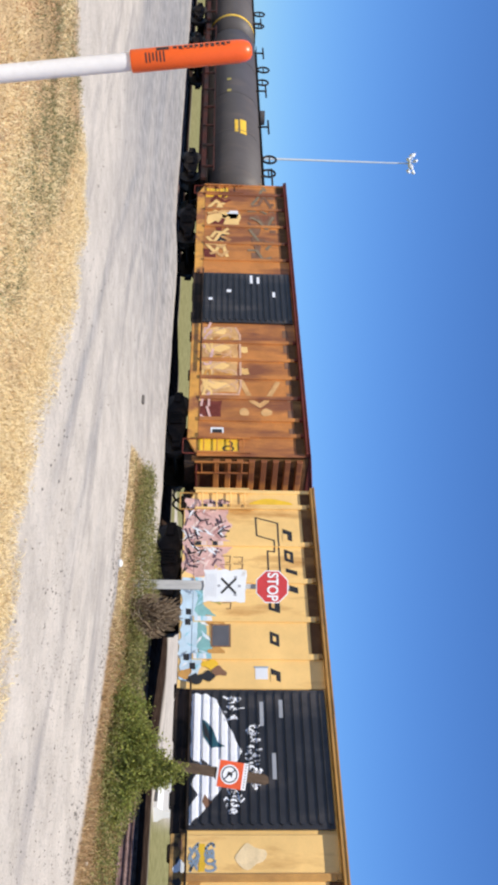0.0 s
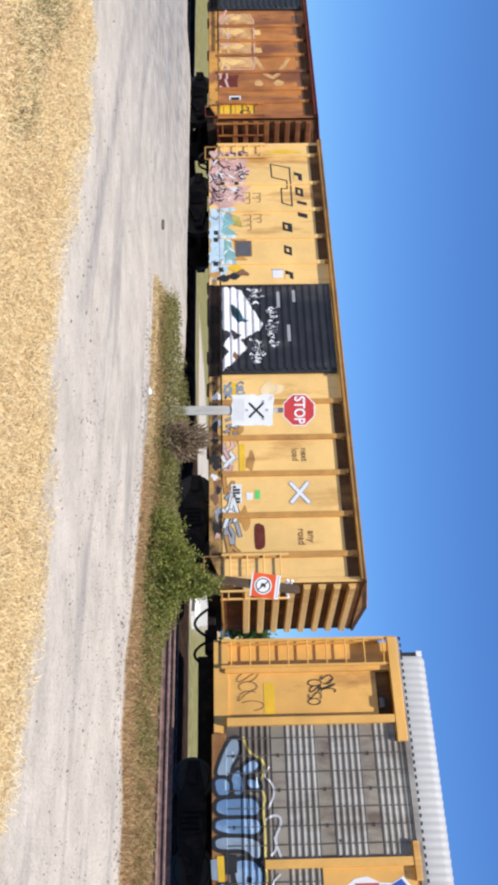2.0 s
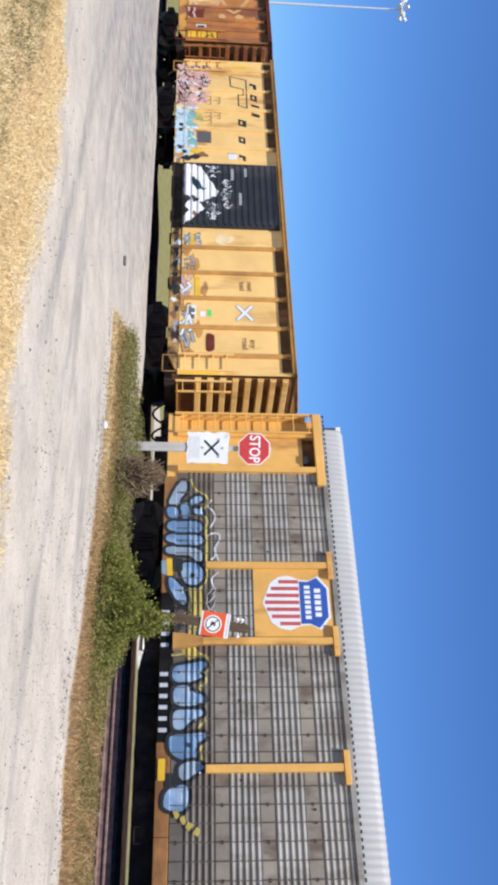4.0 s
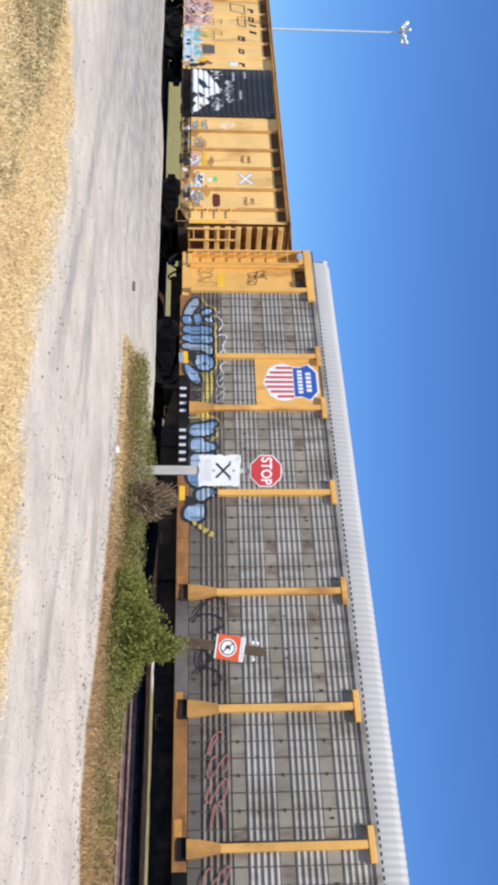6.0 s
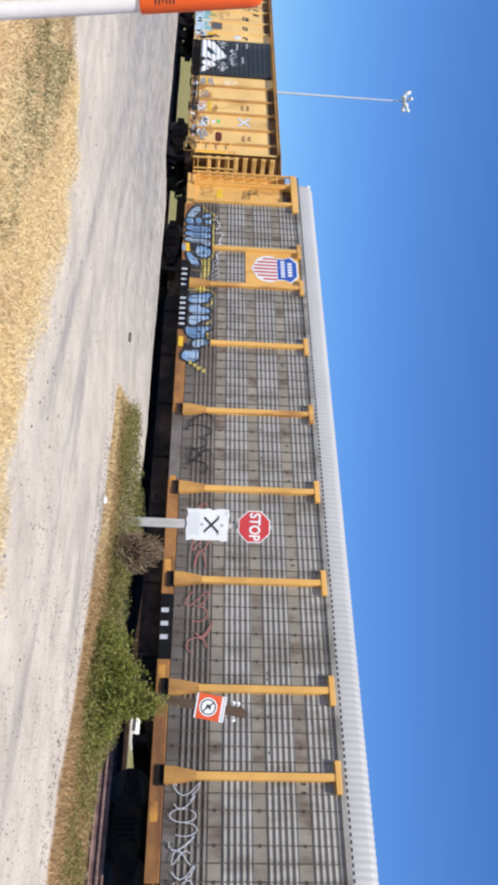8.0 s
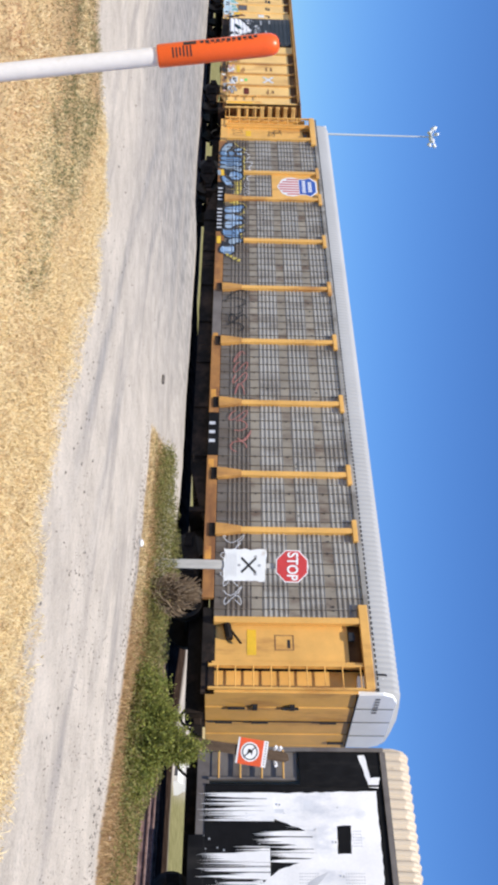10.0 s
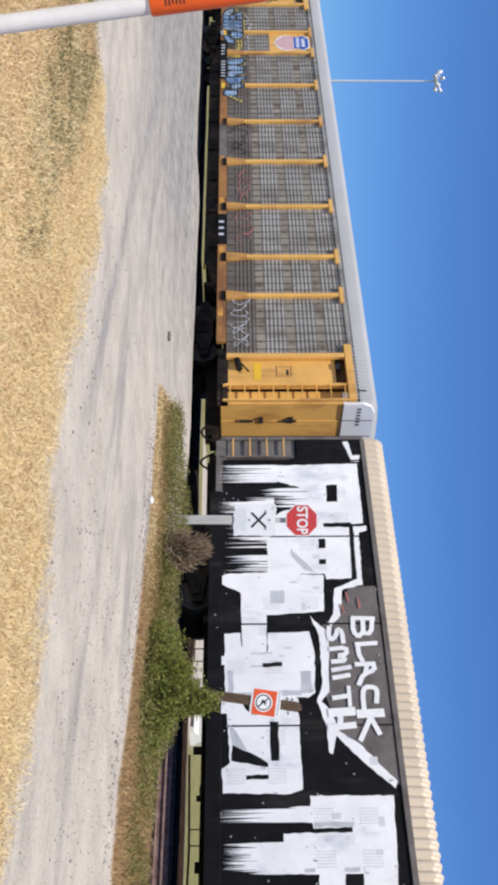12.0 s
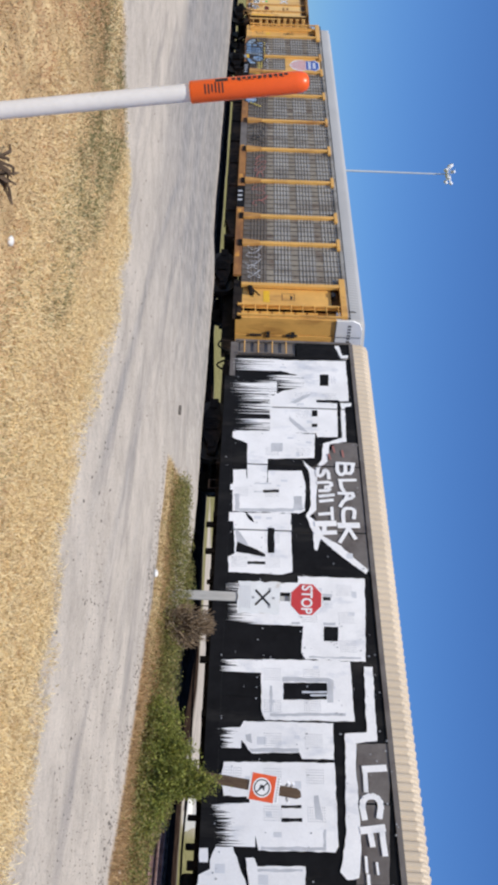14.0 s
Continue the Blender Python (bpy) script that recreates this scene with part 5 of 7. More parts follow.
def rib_panel(c, x0, x1, z0, z1, material, dirty, groups=4, label=""):
    """Sheet-metal side panels one above another: a flat riveted band, then pressed lengthwise ribs."""
    hgt = (z1 - z0) / groups
    Y = NEAR + 0.03
    for g in range(groups):
        a = z0 + g * hgt
        pts = [(Y, a)]
        for k in range(5):
            z = a + hgt * (0.30 + 0.138 * k)
            w = hgt * 0.095
            pts += [(Y, z), (Y - 0.021, z + w * 0.35), (Y - 0.025, z + w * 0.62), (Y - 0.009, z + w * 0.95), (Y, z + w)]
        pts += [(Y, a + hgt - 0.012), (Y - 0.010, a + hgt - 0.010), (Y - 0.010, a + hgt)]
        bm = B()
        profile(bm, pts, x0, x1)
        s = part("side_sheet", bm, dirty if g == 0 else material, c, label)
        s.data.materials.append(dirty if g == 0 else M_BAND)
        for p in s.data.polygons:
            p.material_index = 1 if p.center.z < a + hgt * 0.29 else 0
        n = max(2, round((x1 - x0) / 0.72))
        for i in range(1, n):
            x = x0 + (x1 - x0) * i / n
            part("rivet", cached("rivet", lambda: box(B(), -0.035, 0.035, -0.014, 0.004, -0.022, 0.022), M_INK), None, s, loc=(x, Y, a + hgt * 0.14))
        for i in range(1, 2 * n):
            part("seam", cached("seam_%.2f" % hgt, lambda: box(B(), -0.006, 0.006, -0.038, 0.004, 0.0, hgt * 0.98), M_GALV_D), None, s, loc=(x0 + (x1 - x0) * i / (2 * n), Y, a))


def perforated(c, x0, x1, z0, z1, y, n=14, m=5):
    bm = B()
    for i in range(n):
        for j in range(m):
            x, z = x0 + (x1 - x0) * (i + 0.5) / n, z0 + (z1 - z0) * (j + 0.5) / m
            d = 0.010
            bm.faces.new([bm.verts.new((x + a, y, z + b)) for a, b in ((-d, -d), (d, -d), (d, d), (-d, d))])
    return tagged(part("perforated_zone", bm, M_GREYGR, c), kind="stuff")


def clip_row(c, h):
    """The dark row of roof clips along the eave."""
    bm = B()
    n = int(2 * h / 0.15)
    for i in range(n):
        x = -h + 2 * h * (i + 0.5) / n
        box(bm, x - 0.035, x + 0.035, NEAR - 0.02, NEAR + 0.03, 5.135, 5.185)
    tagged(part("roof_clip", bm, M_INK, c), kind="stuff")


def rack_shell(c, h, top, deep):
    part("core", box(B(), -h + 0.8, h - 0.8, NEAR + 0.30, -NEAR - 0.03, 1.1, 5.0), M_UNDER, c)
    part("centre_sill", box(B(), -h, h, -0.4, 0.4, 0.55 if deep else 0.66, 1.05), M_UNDER, c)
    if deep:
        part("deck_edge", prism(B(), [(-h + 5.2, 0.92), (-h + 5.4, 0.80), (-h + 7.2, 0.42), (h - 7.2, 0.42), (h - 5.4, 0.80), (h - 5.2, 0.92)], NEAR + 0.30, NEAR + 0.40), M_UNDER, c, "deep tapered edge beam of the car")
    part("top_rail", box(B(), -h + 0.1, h - 0.1, NEAR - 0.03, NEAR + 0.08, 5.02, 5.14), top, c)
    part("top_rail", box(B(), -h + 0.1, h - 0.1, -NEAR - 0.08, -NEAR + 0.03, 5.02, 5.14), top, c)
    for s in (-1, 1):
        coupler(c, s * (h - 0.35), s)
        truck(c, s * (h - 3.75))
    bm = rod(B(), (3.5, -0.8, 0.6), (5.0, -0.8, 0.6), 0.2, 12)
    part("air_reservoir", bm, M_UNDER, c)
    n = 9
    for i in range(n):
        x = (-1 + 2 * i / (n - 1)) * (h - 5.6)
        part("cross_bearer", box(B(), x - 0.08, x + 0.08, -1.32, 1.32, 0.44 if deep else 0.68, 0.98), M_UNDER, c)
    for x in (-7.2, -3.1, 1.6, 6.4):
        bm = B()
        for dx in (-0.16, 0.16):
            rod(bm, (x + dx, NEAR + 0.12, 0.86), (x + dx, NEAR + 0.12, 0.50), 0.014, 6)
        rod(bm, (x - 0.16, NEAR + 0.12, 0.50), (x + 0.16, NEAR + 0.12, 0.50), 0.014, 6)
        part("sill_step", bm, M_UNDER, c)
    r = random.Random(int(h * 10) + deep)
    for i in range(11):
        x = r.uniform(-h + 5.5, h - 5.5)
        part("brake_lever", box(B(), x - r.uniform(0.03, 0.12), x + r.uniform(0.03, 0.12), -1.0, -0.9, r.uniform(0.48, 0.6), 0.8, 0.01), M_UNDER, c)
    for i in range(6):
        x = -5.0 + 2.0 * i
        part("brake_pipe", rod(B(), (x, -0.95, 0.42 + 0.05 * (i % 2)), (x + 2.0, -0.95, 0.42 + 0.05 * ((i + 1) % 2)), 0.025, 6), M_UNDER, c)


def rack_end(c, x, s, z1, body, cap):
    """Folding end doors, with the pale cap of the roof over them."""
    a, b = sorted((x, x - s * 0.09))
    for k in range(4):
        y0 = -1.5 + 0.75 * k
        part("end_door", box(B(), a + 0.015 * (k % 2), b + 0.015 * (k % 2) * s, y0 + 0.01, y0 + 0.74, 1.05, z1 - 0.42, 0.01), body, c)
    part("end_post", box(B(), a - 0.02, b + 0.02, -NEAR - 0.14, -NEAR + 0.04, 1.05, z1 - 0.4), body, c)
    bm = B()
    sec = [(-1.5, z1 - 0.42), (-1.52, z1 + 0.20), (-1.40, z1 + 0.44), (-1.1, z1 + 0.56), (1.1, z1 + 0.56), (1.40, z1 + 0.44), (1.52, z1 + 0.20), (1.5, z1 - 0.42)]
    f = [bm.verts.new((x - s * 0.45, p, q)) for p, q in sec]
    g = [bm.verts.new((x + s * 0.03, p * 0.97, q - 0.03)) for p, q in sec]
    bm.faces.new(g)
    for i in range(len(sec)):
        j = (i + 1) % len(sec)
        bm.faces.new((f[i], g[i], g[j], f[j]))
    if cap:
        part("end_cap", bm, cap, c)
    else:
        bm.free()
        part("roof_end", box(B(), *sorted((x - s * 0.43, x - s * 0.36)), -1.44, 1.44, z1 - 0.15, z1 + 0.47, 0.01), M_INK, c, "dark end plate under the roof")
        part("corner_plate", box(B(), *sorted((x - s * 0.46, x - s * 0.33)), NEAR + 0.10, NEAR + 0.30, z1 + 0.40, z1 + 0.53, 0.01), M_WHITE, c, "pale folded corner plate")
    if cap is M_WHITE:
        # black ring added to draw the dark gap between roof and cap
        bm = B()
        f = [bm.verts.new((x - s * 0.50, p * 1.015, q + 0.015)) for p, q in sec]
        g = [bm.verts.new((x - s * 0.44, p * 1.02, q + 0.02)) for p, q in sec]
        for i in range(len(sec) - 1):
            bm.faces.new((f[i], g[i], g[i + 1], f[i + 1]))
        part("cap_gap_ring", bm, M_INK, c)
        part("door_seam", box(B(), x + 0.018, x + 0.034, -0.02, 0.02, 1.06, z1 - 0.42), M_INK, c)
        for yy, z in ((-0.75, 2.9), (-0.75, 1.6), (0.02, 2.2), (0.02, 3.9), (0.02, 1.3), (1.2, 4.2)):
            part("lock_bar", box(B(), x + 0.02, x + 0.06, yy - 0.05, yy + 0.05, z, z + 0.42, 0.01), M_INK, c)
        for yy, za, zb in ((-0.75, 4.7, 5.62), (-0.02, 4.7, 5.64), (0.75, 4.7, 5.62)):
            part("cap_seam", box(B(), x + 0.031, x + 0.04, yy - 0.012, yy + 0.012, za, zb), M_INK, c)
        part("cap_edge", box(B(), x - 0.02, x + 0.045, -1.47, 1.47, z1 - 0.45, z1 - 0.42), M_INK, c)
        for k in range(6):
            part("cap_print", box(B(), x + 0.031, x + 0.036, -1.3 + 0.14 * k, -1.22 + 0.14 * k, 5.12, 5.24), M_DGREY, c)
    for z in (2.2, 3.1):
        part("door_latch", box(B(), min(x, x + s * 0.05), max(x, x + s * 0.05), -0.9, -0.65, z, z + 0.12), M_INK, c)


AX0, AX1 = 0.50, 28.15


def rack_one():
    c = car_at("autorack", AX0, AX1, "yellow and galvanised covered auto rack car with graffiti")
    xc, h = (AX0 + AX1) / 2, (AX1 - AX0) / 2
    X = lambda v: v - xc
    Y = NEAR
    rack_shell(c, h, M_GALV, True)
    rack_roof(c, h - 0.05, 5.12, M_ROOF, 0.16, 0.014, setback=0.42)
    clip_row(c, h)
    posts = [2.37, 5.17, 7.12, 9.97, 12.84, 15.70, 18.58, 21.46, 23.46, 26.26]
    for k, (a, b) in enumerate(zip(posts, posts[1:])):
        if k == 1:
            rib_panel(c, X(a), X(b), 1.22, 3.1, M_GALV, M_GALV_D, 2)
            part("emblem_panel", box(B(), X(a), X(b), Y + 0.0, Y + 0.05, 3.1, 5.0), M_YEL2, c, "plain yellow panel with a shield emblem")
        else:
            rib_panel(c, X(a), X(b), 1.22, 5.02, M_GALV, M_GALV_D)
    for k, p in enumerate(posts):
        x = X(p)
        z0 = 1.22 if k not in (1, 3) else 1.95
        s = part("side_post", box(B(), x - 0.085, x + 0.085, Y - 0.09, Y + 0.06, z0, 5.0, 0.012), M_YEL2, c)
        if 0 < k < 9:
            part("post_cap", box(B(), x - 0.36, x + 0.36, Y - 0.105, Y + 0.02, 4.92, 5.05, 0.01), M_YEL2, s)
            if k > 3 or k == 2:
                part("gusset", prism(B(), [(x - 0.19, 1.2), (x + 0.19, 1.2), (x + 0.17, 1.45), (x + 0.09, 1.9), (x - 0.09, 1.9), (x - 0.17, 1.45)], Y - 0.10, Y + 0.02), M_RIB, s)
    # lower side sill in painted lengths
    r = random.Random(2)
    for a, b, m in ((2.6, 5.9, M_SILL), (5.9, 9.4, M_BLACK), (9.4, 11.3, M_SILL), (11.3, 13.0, M_SILL), (13.0, 15.4, M_RACKGREY), (15.4, 19.0, M_SILL), (19.0, 20.75, M_BLACK), (20.75, 25.6, M_SILL)):
        part("side_sill", box(B(), X(a), X(b) - 0.01, Y - 0.02, Y + 0.10, 0.90, 1.20, 0.01), m, c)
    for a in (12.4, 15.3, 18.0, 20.9, 24.0):
        patch_on(c, "yellow_reflector", rect(X(a), X(a) + 0.42, 0.94, 1.10), M_ORG2, Y - 0.022)
    for a in (12.84, 15.70, 18.58, 21.46, 23.46):
        part("post_foot", box(B(), X(a) - 0.22, X(a) + 0.22, Y - 0.05, Y + 0.02, 1.02, 1.22), M_UNDER, c)
    for i in range(4):
        patch_on(c, "mark_bar", rect(X(6.35 + 0.27 * i), X(6.44 + 0.27 * i), 0.93, 1.11), M_GRAF2, Y - 0.022)
    for i in range(6):
        patch_on(c, "mark_bar", rect(X(7.85 + 0.25 * i), X(7.94 + 0.25 * i), 0.93, 1.11), M_GRAF2, Y - 0.022)
    for i in range(3):
        patch_on(c, "mark_bar", rect(X(19.4 + 0.36 * i), X(19.52 + 0.36 * i), 0.93, 1.11), M_GRAF2, Y - 0.022)
    # yellow end bays with ladder and top rail
    for s, e in ((-1, AX0), (1, AX1)):
        i0, i1 = sorted((X(e - s * 0.70), X(e - s * 2.0)))
        part("end_bay_panel", box(B(), i0, i1, Y + 0.10, Y + 0.16, 1.25, 4.55), M_YEL2, c)
        # dark colour here paints the shade under the header
        part("end_bay_recess", box(B(), i0, i1, Y + 0.22, Y + 0.26, 4.5, 5.0), M_SHADE, c, "recess over the end bay, its shade put into the colour")
        part("end_bay_header", box(B(), *sorted((X(e - s * 0.05), X(e - s * 2.35))), Y - 0.10, Y + 0.06, 4.86, 5.08, 0.012), M_YEL2, c)
        part("end_bay_lip", box(B(), *sorted((X(e - s * 0.68), X(e - s * 0.78))), Y + 0.0, Y + 0.16, 1.2, 4.95), M_YEL2, c)
        part("end_bay_lower", box(B(), *sorted((X(e), X(e - s * 2.3))), Y + 0.06, Y + 0.16, 0.95, 1.27), M_YEL2 if s < 0 else M_UNDER, c)
        a, b = sorted((X(e - s * 0.06), X(e - s * 0.66)))
        part("ladder_back", box(B(), a, b, Y + 0.26, Y + 0.30, 1.15, 5.0), M_YEL2, c)
        ladder(c, a, b, 1.12, 4.98, 9, Y - 0.0, M_YEL2, 0.07)
        part("yellow_stripe", box(B(), *sorted((X(e - s * 1.0), X(e - s * 1.7))), Y + 0.094, Y + 0.098, 2.05, 2.28), M_BRIGHT, c)
        part("lamp_bracket", box(B(), X(e - s * 1.5) - 0.12, X(e - s * 1.5) + 0.12, Y + 0.0, Y + 0.1, 4.55, 4.72, 0.02), M_INK, c)
        rack_end(c, X(e), s, 5.12, M_YEL2, M_WHITE if s > 0 else None)
    part("stencil_frame", stroke(B(), [(X(26.6), 2.75), (X(27.0), 2.75), (X(27.0), 3.2), (X(26.6), 3.2), (X(26.6), 2.75)], 0.02, Y + 0.092), M_FADED, c)
    part("stencil", box(B(), X(26.72), X(26.95), Y + 0.094, Y + 0.098, 3.05, 3.12), M_INK, c)
    bm = B()
    rod(bm, (X(26.35), Y + 0.02, 1.55), (X(26.75), Y + 0.02, 1.62), 0.10, 8)
    rod(bm, (X(26.45), Y - 0.02, 1.6), (X(26.9), Y - 0.02, 1.9), 0.03, 6)
    part("hand_brake", bm, M_UNDER, c)
    # shield emblem in plain shapes
    ys = Y - 0.003
    x, z = X(6.13), 4.0
    half = [(0, -0.66), (0.24, -0.56), (0.48, -0.47), (0.62, -0.28), (0.66, -0.05), (0.55, 0.21), (0.54, 0.42), (0.65, 0.64), (0.36, 0.87)]
    shield = half + [(-a, b) for a, b in half[:0:-1]]
    e = patch_on(c, "emblem", [(x + a * 1.07, z + b * 1.06) for a, b in shield], M_WHITE, ys, "shield emblem in white, red and blue")
    patch_on(c, "emblem_top", [(x + a, z + b) for a, b in half[5:]] + [(x - a, z + b) for a, b in half[:4:-1]], M_LOGOB, ys - 0.004, parent=e)
    for i in range(7):
        xx = -0.54 + 0.18 * i
        lo = -0.63 + 0.60 * (abs(xx) / 0.62) ** 2 * 0.75
        patch_on(c, "emblem_stripe", rect(x + xx - 0.046, x + xx + 0.046, z + lo, z + 0.19), M_LOGOR, ys - 0.004, parent=e)
    for i in range(5):
        patch_on(c, "emblem_letter_bar", rect(x - 0.36 + 0.155 * i, x - 0.255 + 0.155 * i, z + 0.56, z + 0.71), M_WHITE, ys - 0.008, parent=e)
    for i in range(7):
        patch_on(c, "emblem_letter_bar", rect(x - 0.44 + 0.13 * i, x - 0.355 + 0.13 * i, z + 0.32, z + 0.46), M_WHITE, ys - 0.008, parent=e)
    # blue graffiti letters with black edges and a yellow fringe, painted over the ribs
    yg = Y - 0.012
    section = [(0.80, Y - 0.02), (1.205, Y - 0.02), (1.215, Y + 0.03)]
    for g in range(2):
        a = 1.22 + 0.95 * g
        for k in range(5):
            z, w = a + 0.95 * (0.30 + 0.138 * k), 0.95 * 0.095
            section += [(z, Y + 0.03), (z + w * 0.35, Y + 0.009), (z + w * 0.62, Y + 0.005), (z + w * 0.95, Y + 0.021), (z + w, Y + 0.03)]
    layer = [0]

    def spray(material, pts, w):
        layer[0] += 1
        draped(c, "graffiti_line", [(X(a), b) for a, b in line_outline(smooth_line(pts), w)], section, 0.002 + 0.0003 * layer[0], material)

    def letter(pts):
        layer[0] += 1
        soft = rounded([(X(a), b) for a, b in pts])
        draped(c, "graffiti_edge", grown(soft, 0.07), section, 0.002 + 0.0003 * layer[0], M_INK)
        layer[0] += 1
        draped(c, "graffiti_letter", grown(soft, -0.012), section, 0.002 + 0.0003 * layer[0], M_BLUE if layer[0] % 7 else M_STEELBLUE)
        lo, hi = min(b for a, b in pts), max(b for a, b in pts)
        mid = sum(a for a, b in pts) / len(pts)
        spray(M_ICE, [(mid - 0.12, lo + (hi - lo) * 0.72), (mid + 0.06, lo + (hi - lo) * 0.74)], 0.022)

    spray(M_LIME, [(2.69, 1.58), (3.01, 1.68), (3.11, 1.95), (3.36, 2.05), (3.64, 1.86), (3.91, 2.03), (4.12, 1.94), (4.56, 2.00), (5.14, 1.96), (5.45, 2.03), (5.78, 1.85), (5.85, 1.65), (6.34, 1.66), (6.39, 1.48)], 0.05)
    spray(M_LIME, [(5.81, 1.80), (6.34, 1.84), (6.80, 1.74)], 0.10)
    spray(M_LIME, [(5.81, 1.65), (6.34, 1.70), (6.96, 1.63)], 0.14)
    spray(M_LIME, [(7.45, 1.20), (7.36, 1.64), (7.45, 2.02), (7.73, 2.06), (7.88, 1.88), (8.05, 2.02), (8.22, 1.75), (8.43, 2.03), (8.68, 1.74), (8.89, 2.01), (9.13, 1.73), (9.25, 2.03), (9.53, 1.82), (9.84, 1.91)], 0.05)
    spray(M_LIME, [(7.07, 1.40), (7.40, 1.64)], 0.30)
    # first piece
    letter([(3.47, 0.97), (3.08, 1.11), (2.71, 1.29), (2.69, 1.47), (3.01, 1.49), (3.28, 1.30), (3.47, 1.29)])
    letter([(3.44, 1.29), (3.30, 1.53), (3.85, 1.59), (3.85, 1.32)])
    letter([(3.28, 1.54), (3.14, 1.76), (3.22, 1.89), (3.33, 1.87), (3.50, 1.58)])
    letter([(3.53, 1.61), (3.55, 1.84), (3.75, 1.93), (3.72, 1.66)])
    letter([(3.52, 0.94), (3.52, 1.27), (3.85, 1.28), (3.87, 1.01)])
    letter([(3.93, 0.99), (3.90, 1.55), (3.93, 1.81), (4.11, 1.89), (4.28, 1.81), (4.24, 0.99)])
    letter([(4.30, 0.97), (4.30, 1.66), (4.33, 1.86), (4.51, 1.91), (4.63, 1.78), (4.56, 0.97)])
    letter([(4.63, 0.96), (4.67, 1.88), (5.07, 1.88), (5.05, 1.72), (4.87, 1.55), (4.89, 0.97)])
    letter([(5.07, 1.34), (5.07, 1.72), (5.25, 1.90), (5.51, 1.91), (5.70, 1.76), (5.67, 1.48), (5.44, 1.36)])
    letter([(5.46, 1.05), (5.54, 1.24), (5.80, 1.44), (6.10, 1.54), (6.22, 1.43), (6.05, 1.23), (5.77, 1.07)])
    # second piece
    letter([(7.69, 1.20), (7.62, 1.64), (7.56, 1.92), (7.69, 2.00), (7.86, 1.80), (7.94, 1.93), (8.09, 1.63), (8.07, 1.20)])
    letter([(8.16, 1.23), (8.11, 1.55), (8.30, 1.68), (8.35, 1.91), (8.51, 1.97), (8.64, 1.63), (8.59, 1.23)])
    letter([(8.68, 1.23), (8.68, 1.63), (8.68, 1.90), (8.82, 1.93), (8.94, 1.63), (9.15, 1.47), (9.12, 1.23)])
    letter([(9.22, 1.15), (9.21, 1.62), (9.17, 1.95), (9.33, 1.98), (9.45, 1.73), (9.76, 1.82), (9.82, 1.54), (9.64, 1.17)])
    letter([(9.86, 1.38), (9.76, 1.72), (9.92, 2.00), (10.04, 1.77), (10.23, 1.53), (10.13, 1.38)])
    letter([(10.37, 1.11), (10.21, 1.61), (10.83, 1.60), (10.79, 1.05)])
    for pts, m in (([(4.96, 1.13), (4.97, 1.40), (5.30, 1.40), (5.34, 1.16)], M_INK), ([(5.00, 1.00), (4.99, 1.14), (5.46, 1.16), (5.46, 1.03)], M_BRIGHT), ([(5.06, 0.88), (5.04, 1.00), (5.44, 1.02), (5.41, 0.90)], M_STEELBLUE), ([(5.36, 1.60), (5.40, 1.70), (5.50, 1.68), (5.46, 1.58)], M_INK), ([(10.05, 1.12), (10.05, 1.40), (10.35, 1.35), (10.32, 1.1)], M_INK), ([(9.75, 0.95), (9.75, 1.1), (10.2, 1.1), (10.2, 0.95)], M_BRIGHT), ([(9.4, 1.55), (9.42, 1.64), (9.52, 1.62), (9.5, 1.54)], M_INK), ([(8.05, 1.60), (8.2, 1.68), (8.3, 1.6)], M_INK)):
        layer[0] += 1
        draped(c, "graffiti_patch", [(X(a), b) for a, b in pts], section, 0.002 + 0.0003 * layer[0], m)
    spray(M_PALEGR, [(3.31, 2.10), (3.50, 1.98), (3.61, 2.15), (3.84, 2.21), (4.12, 2.06)], 0.04)
    spray(M_PALEGR, [(4.33, 2.01), (4.25, 2.16), (4.28, 2.30), (4.44, 2.31), (4.70, 2.16), (5.04, 2.28)], 0.05)
    spray(M_PALEGR, [(4.67, 2.17), (4.90, 2.20), (5.00, 2.09)], 0.04)
    spray(M_PALEGR, [(5.35, 2.25), (5.51, 2.08), (5.72, 2.14)], 0.04)
    for k in range(4):
        patch_on(c, "graffiti_fringe", blob(X(10.85 + 0.12 * k), 1.35 + 0.14 * k, 0.08, 0.07, 90 + k, j=0.3), M_LIME, yg + 0.004)
    scrawl(c, "graffiti_tag", X(5.75), X(6.9), 1.95, 2.2, 6, 0.018, M_PALEGR, yg, 43)
    scrawl(c, "graffiti_tag", X(6.1), X(6.9), 1.25, 1.6, 4, 0.03, M_INK, yg, 44)
    scrawl(c, "graffiti_tag", X(12.95), X(15.2), 1.3, 2.1, 5, 0.04, M_INK, yg, 45, "black looping tag")
    scrawl(c, "graffiti_tag", X(16.2), X(18.2), 1.6, 2.1, 4, 0.035, M_REDSP, yg, 47, "faded red tag")
    scrawl(c, "graffiti_tag", X(18.9), X(20.6), 1.5, 2.2, 4, 0.035, M_REDSP, yg, 48)
    scrawl(c, "graffiti_tag", X(23.6), X(25.8), 1.35, 2.0, 8, 0.022, M_PALEGR, yg, 49, "thin white looping tag")
    scrawl(c, "graffiti_tag", X(1.45), X(2.0), 3.0, 3.35, 4, 0.022, M_INK, Y + 0.09, 51, "black tag")
    scrawl(c, "graffiti_tag", X(1.35), X(1.75), 3.25, 3.65, 4, 0.02, M_INK, Y + 0.088, 53)
    scrawl(c, "graffiti_tag", X(1.25), X(2.1), 1.45, 2.05, 4, 0.016, M_FADED, Y + 0.09, 52)
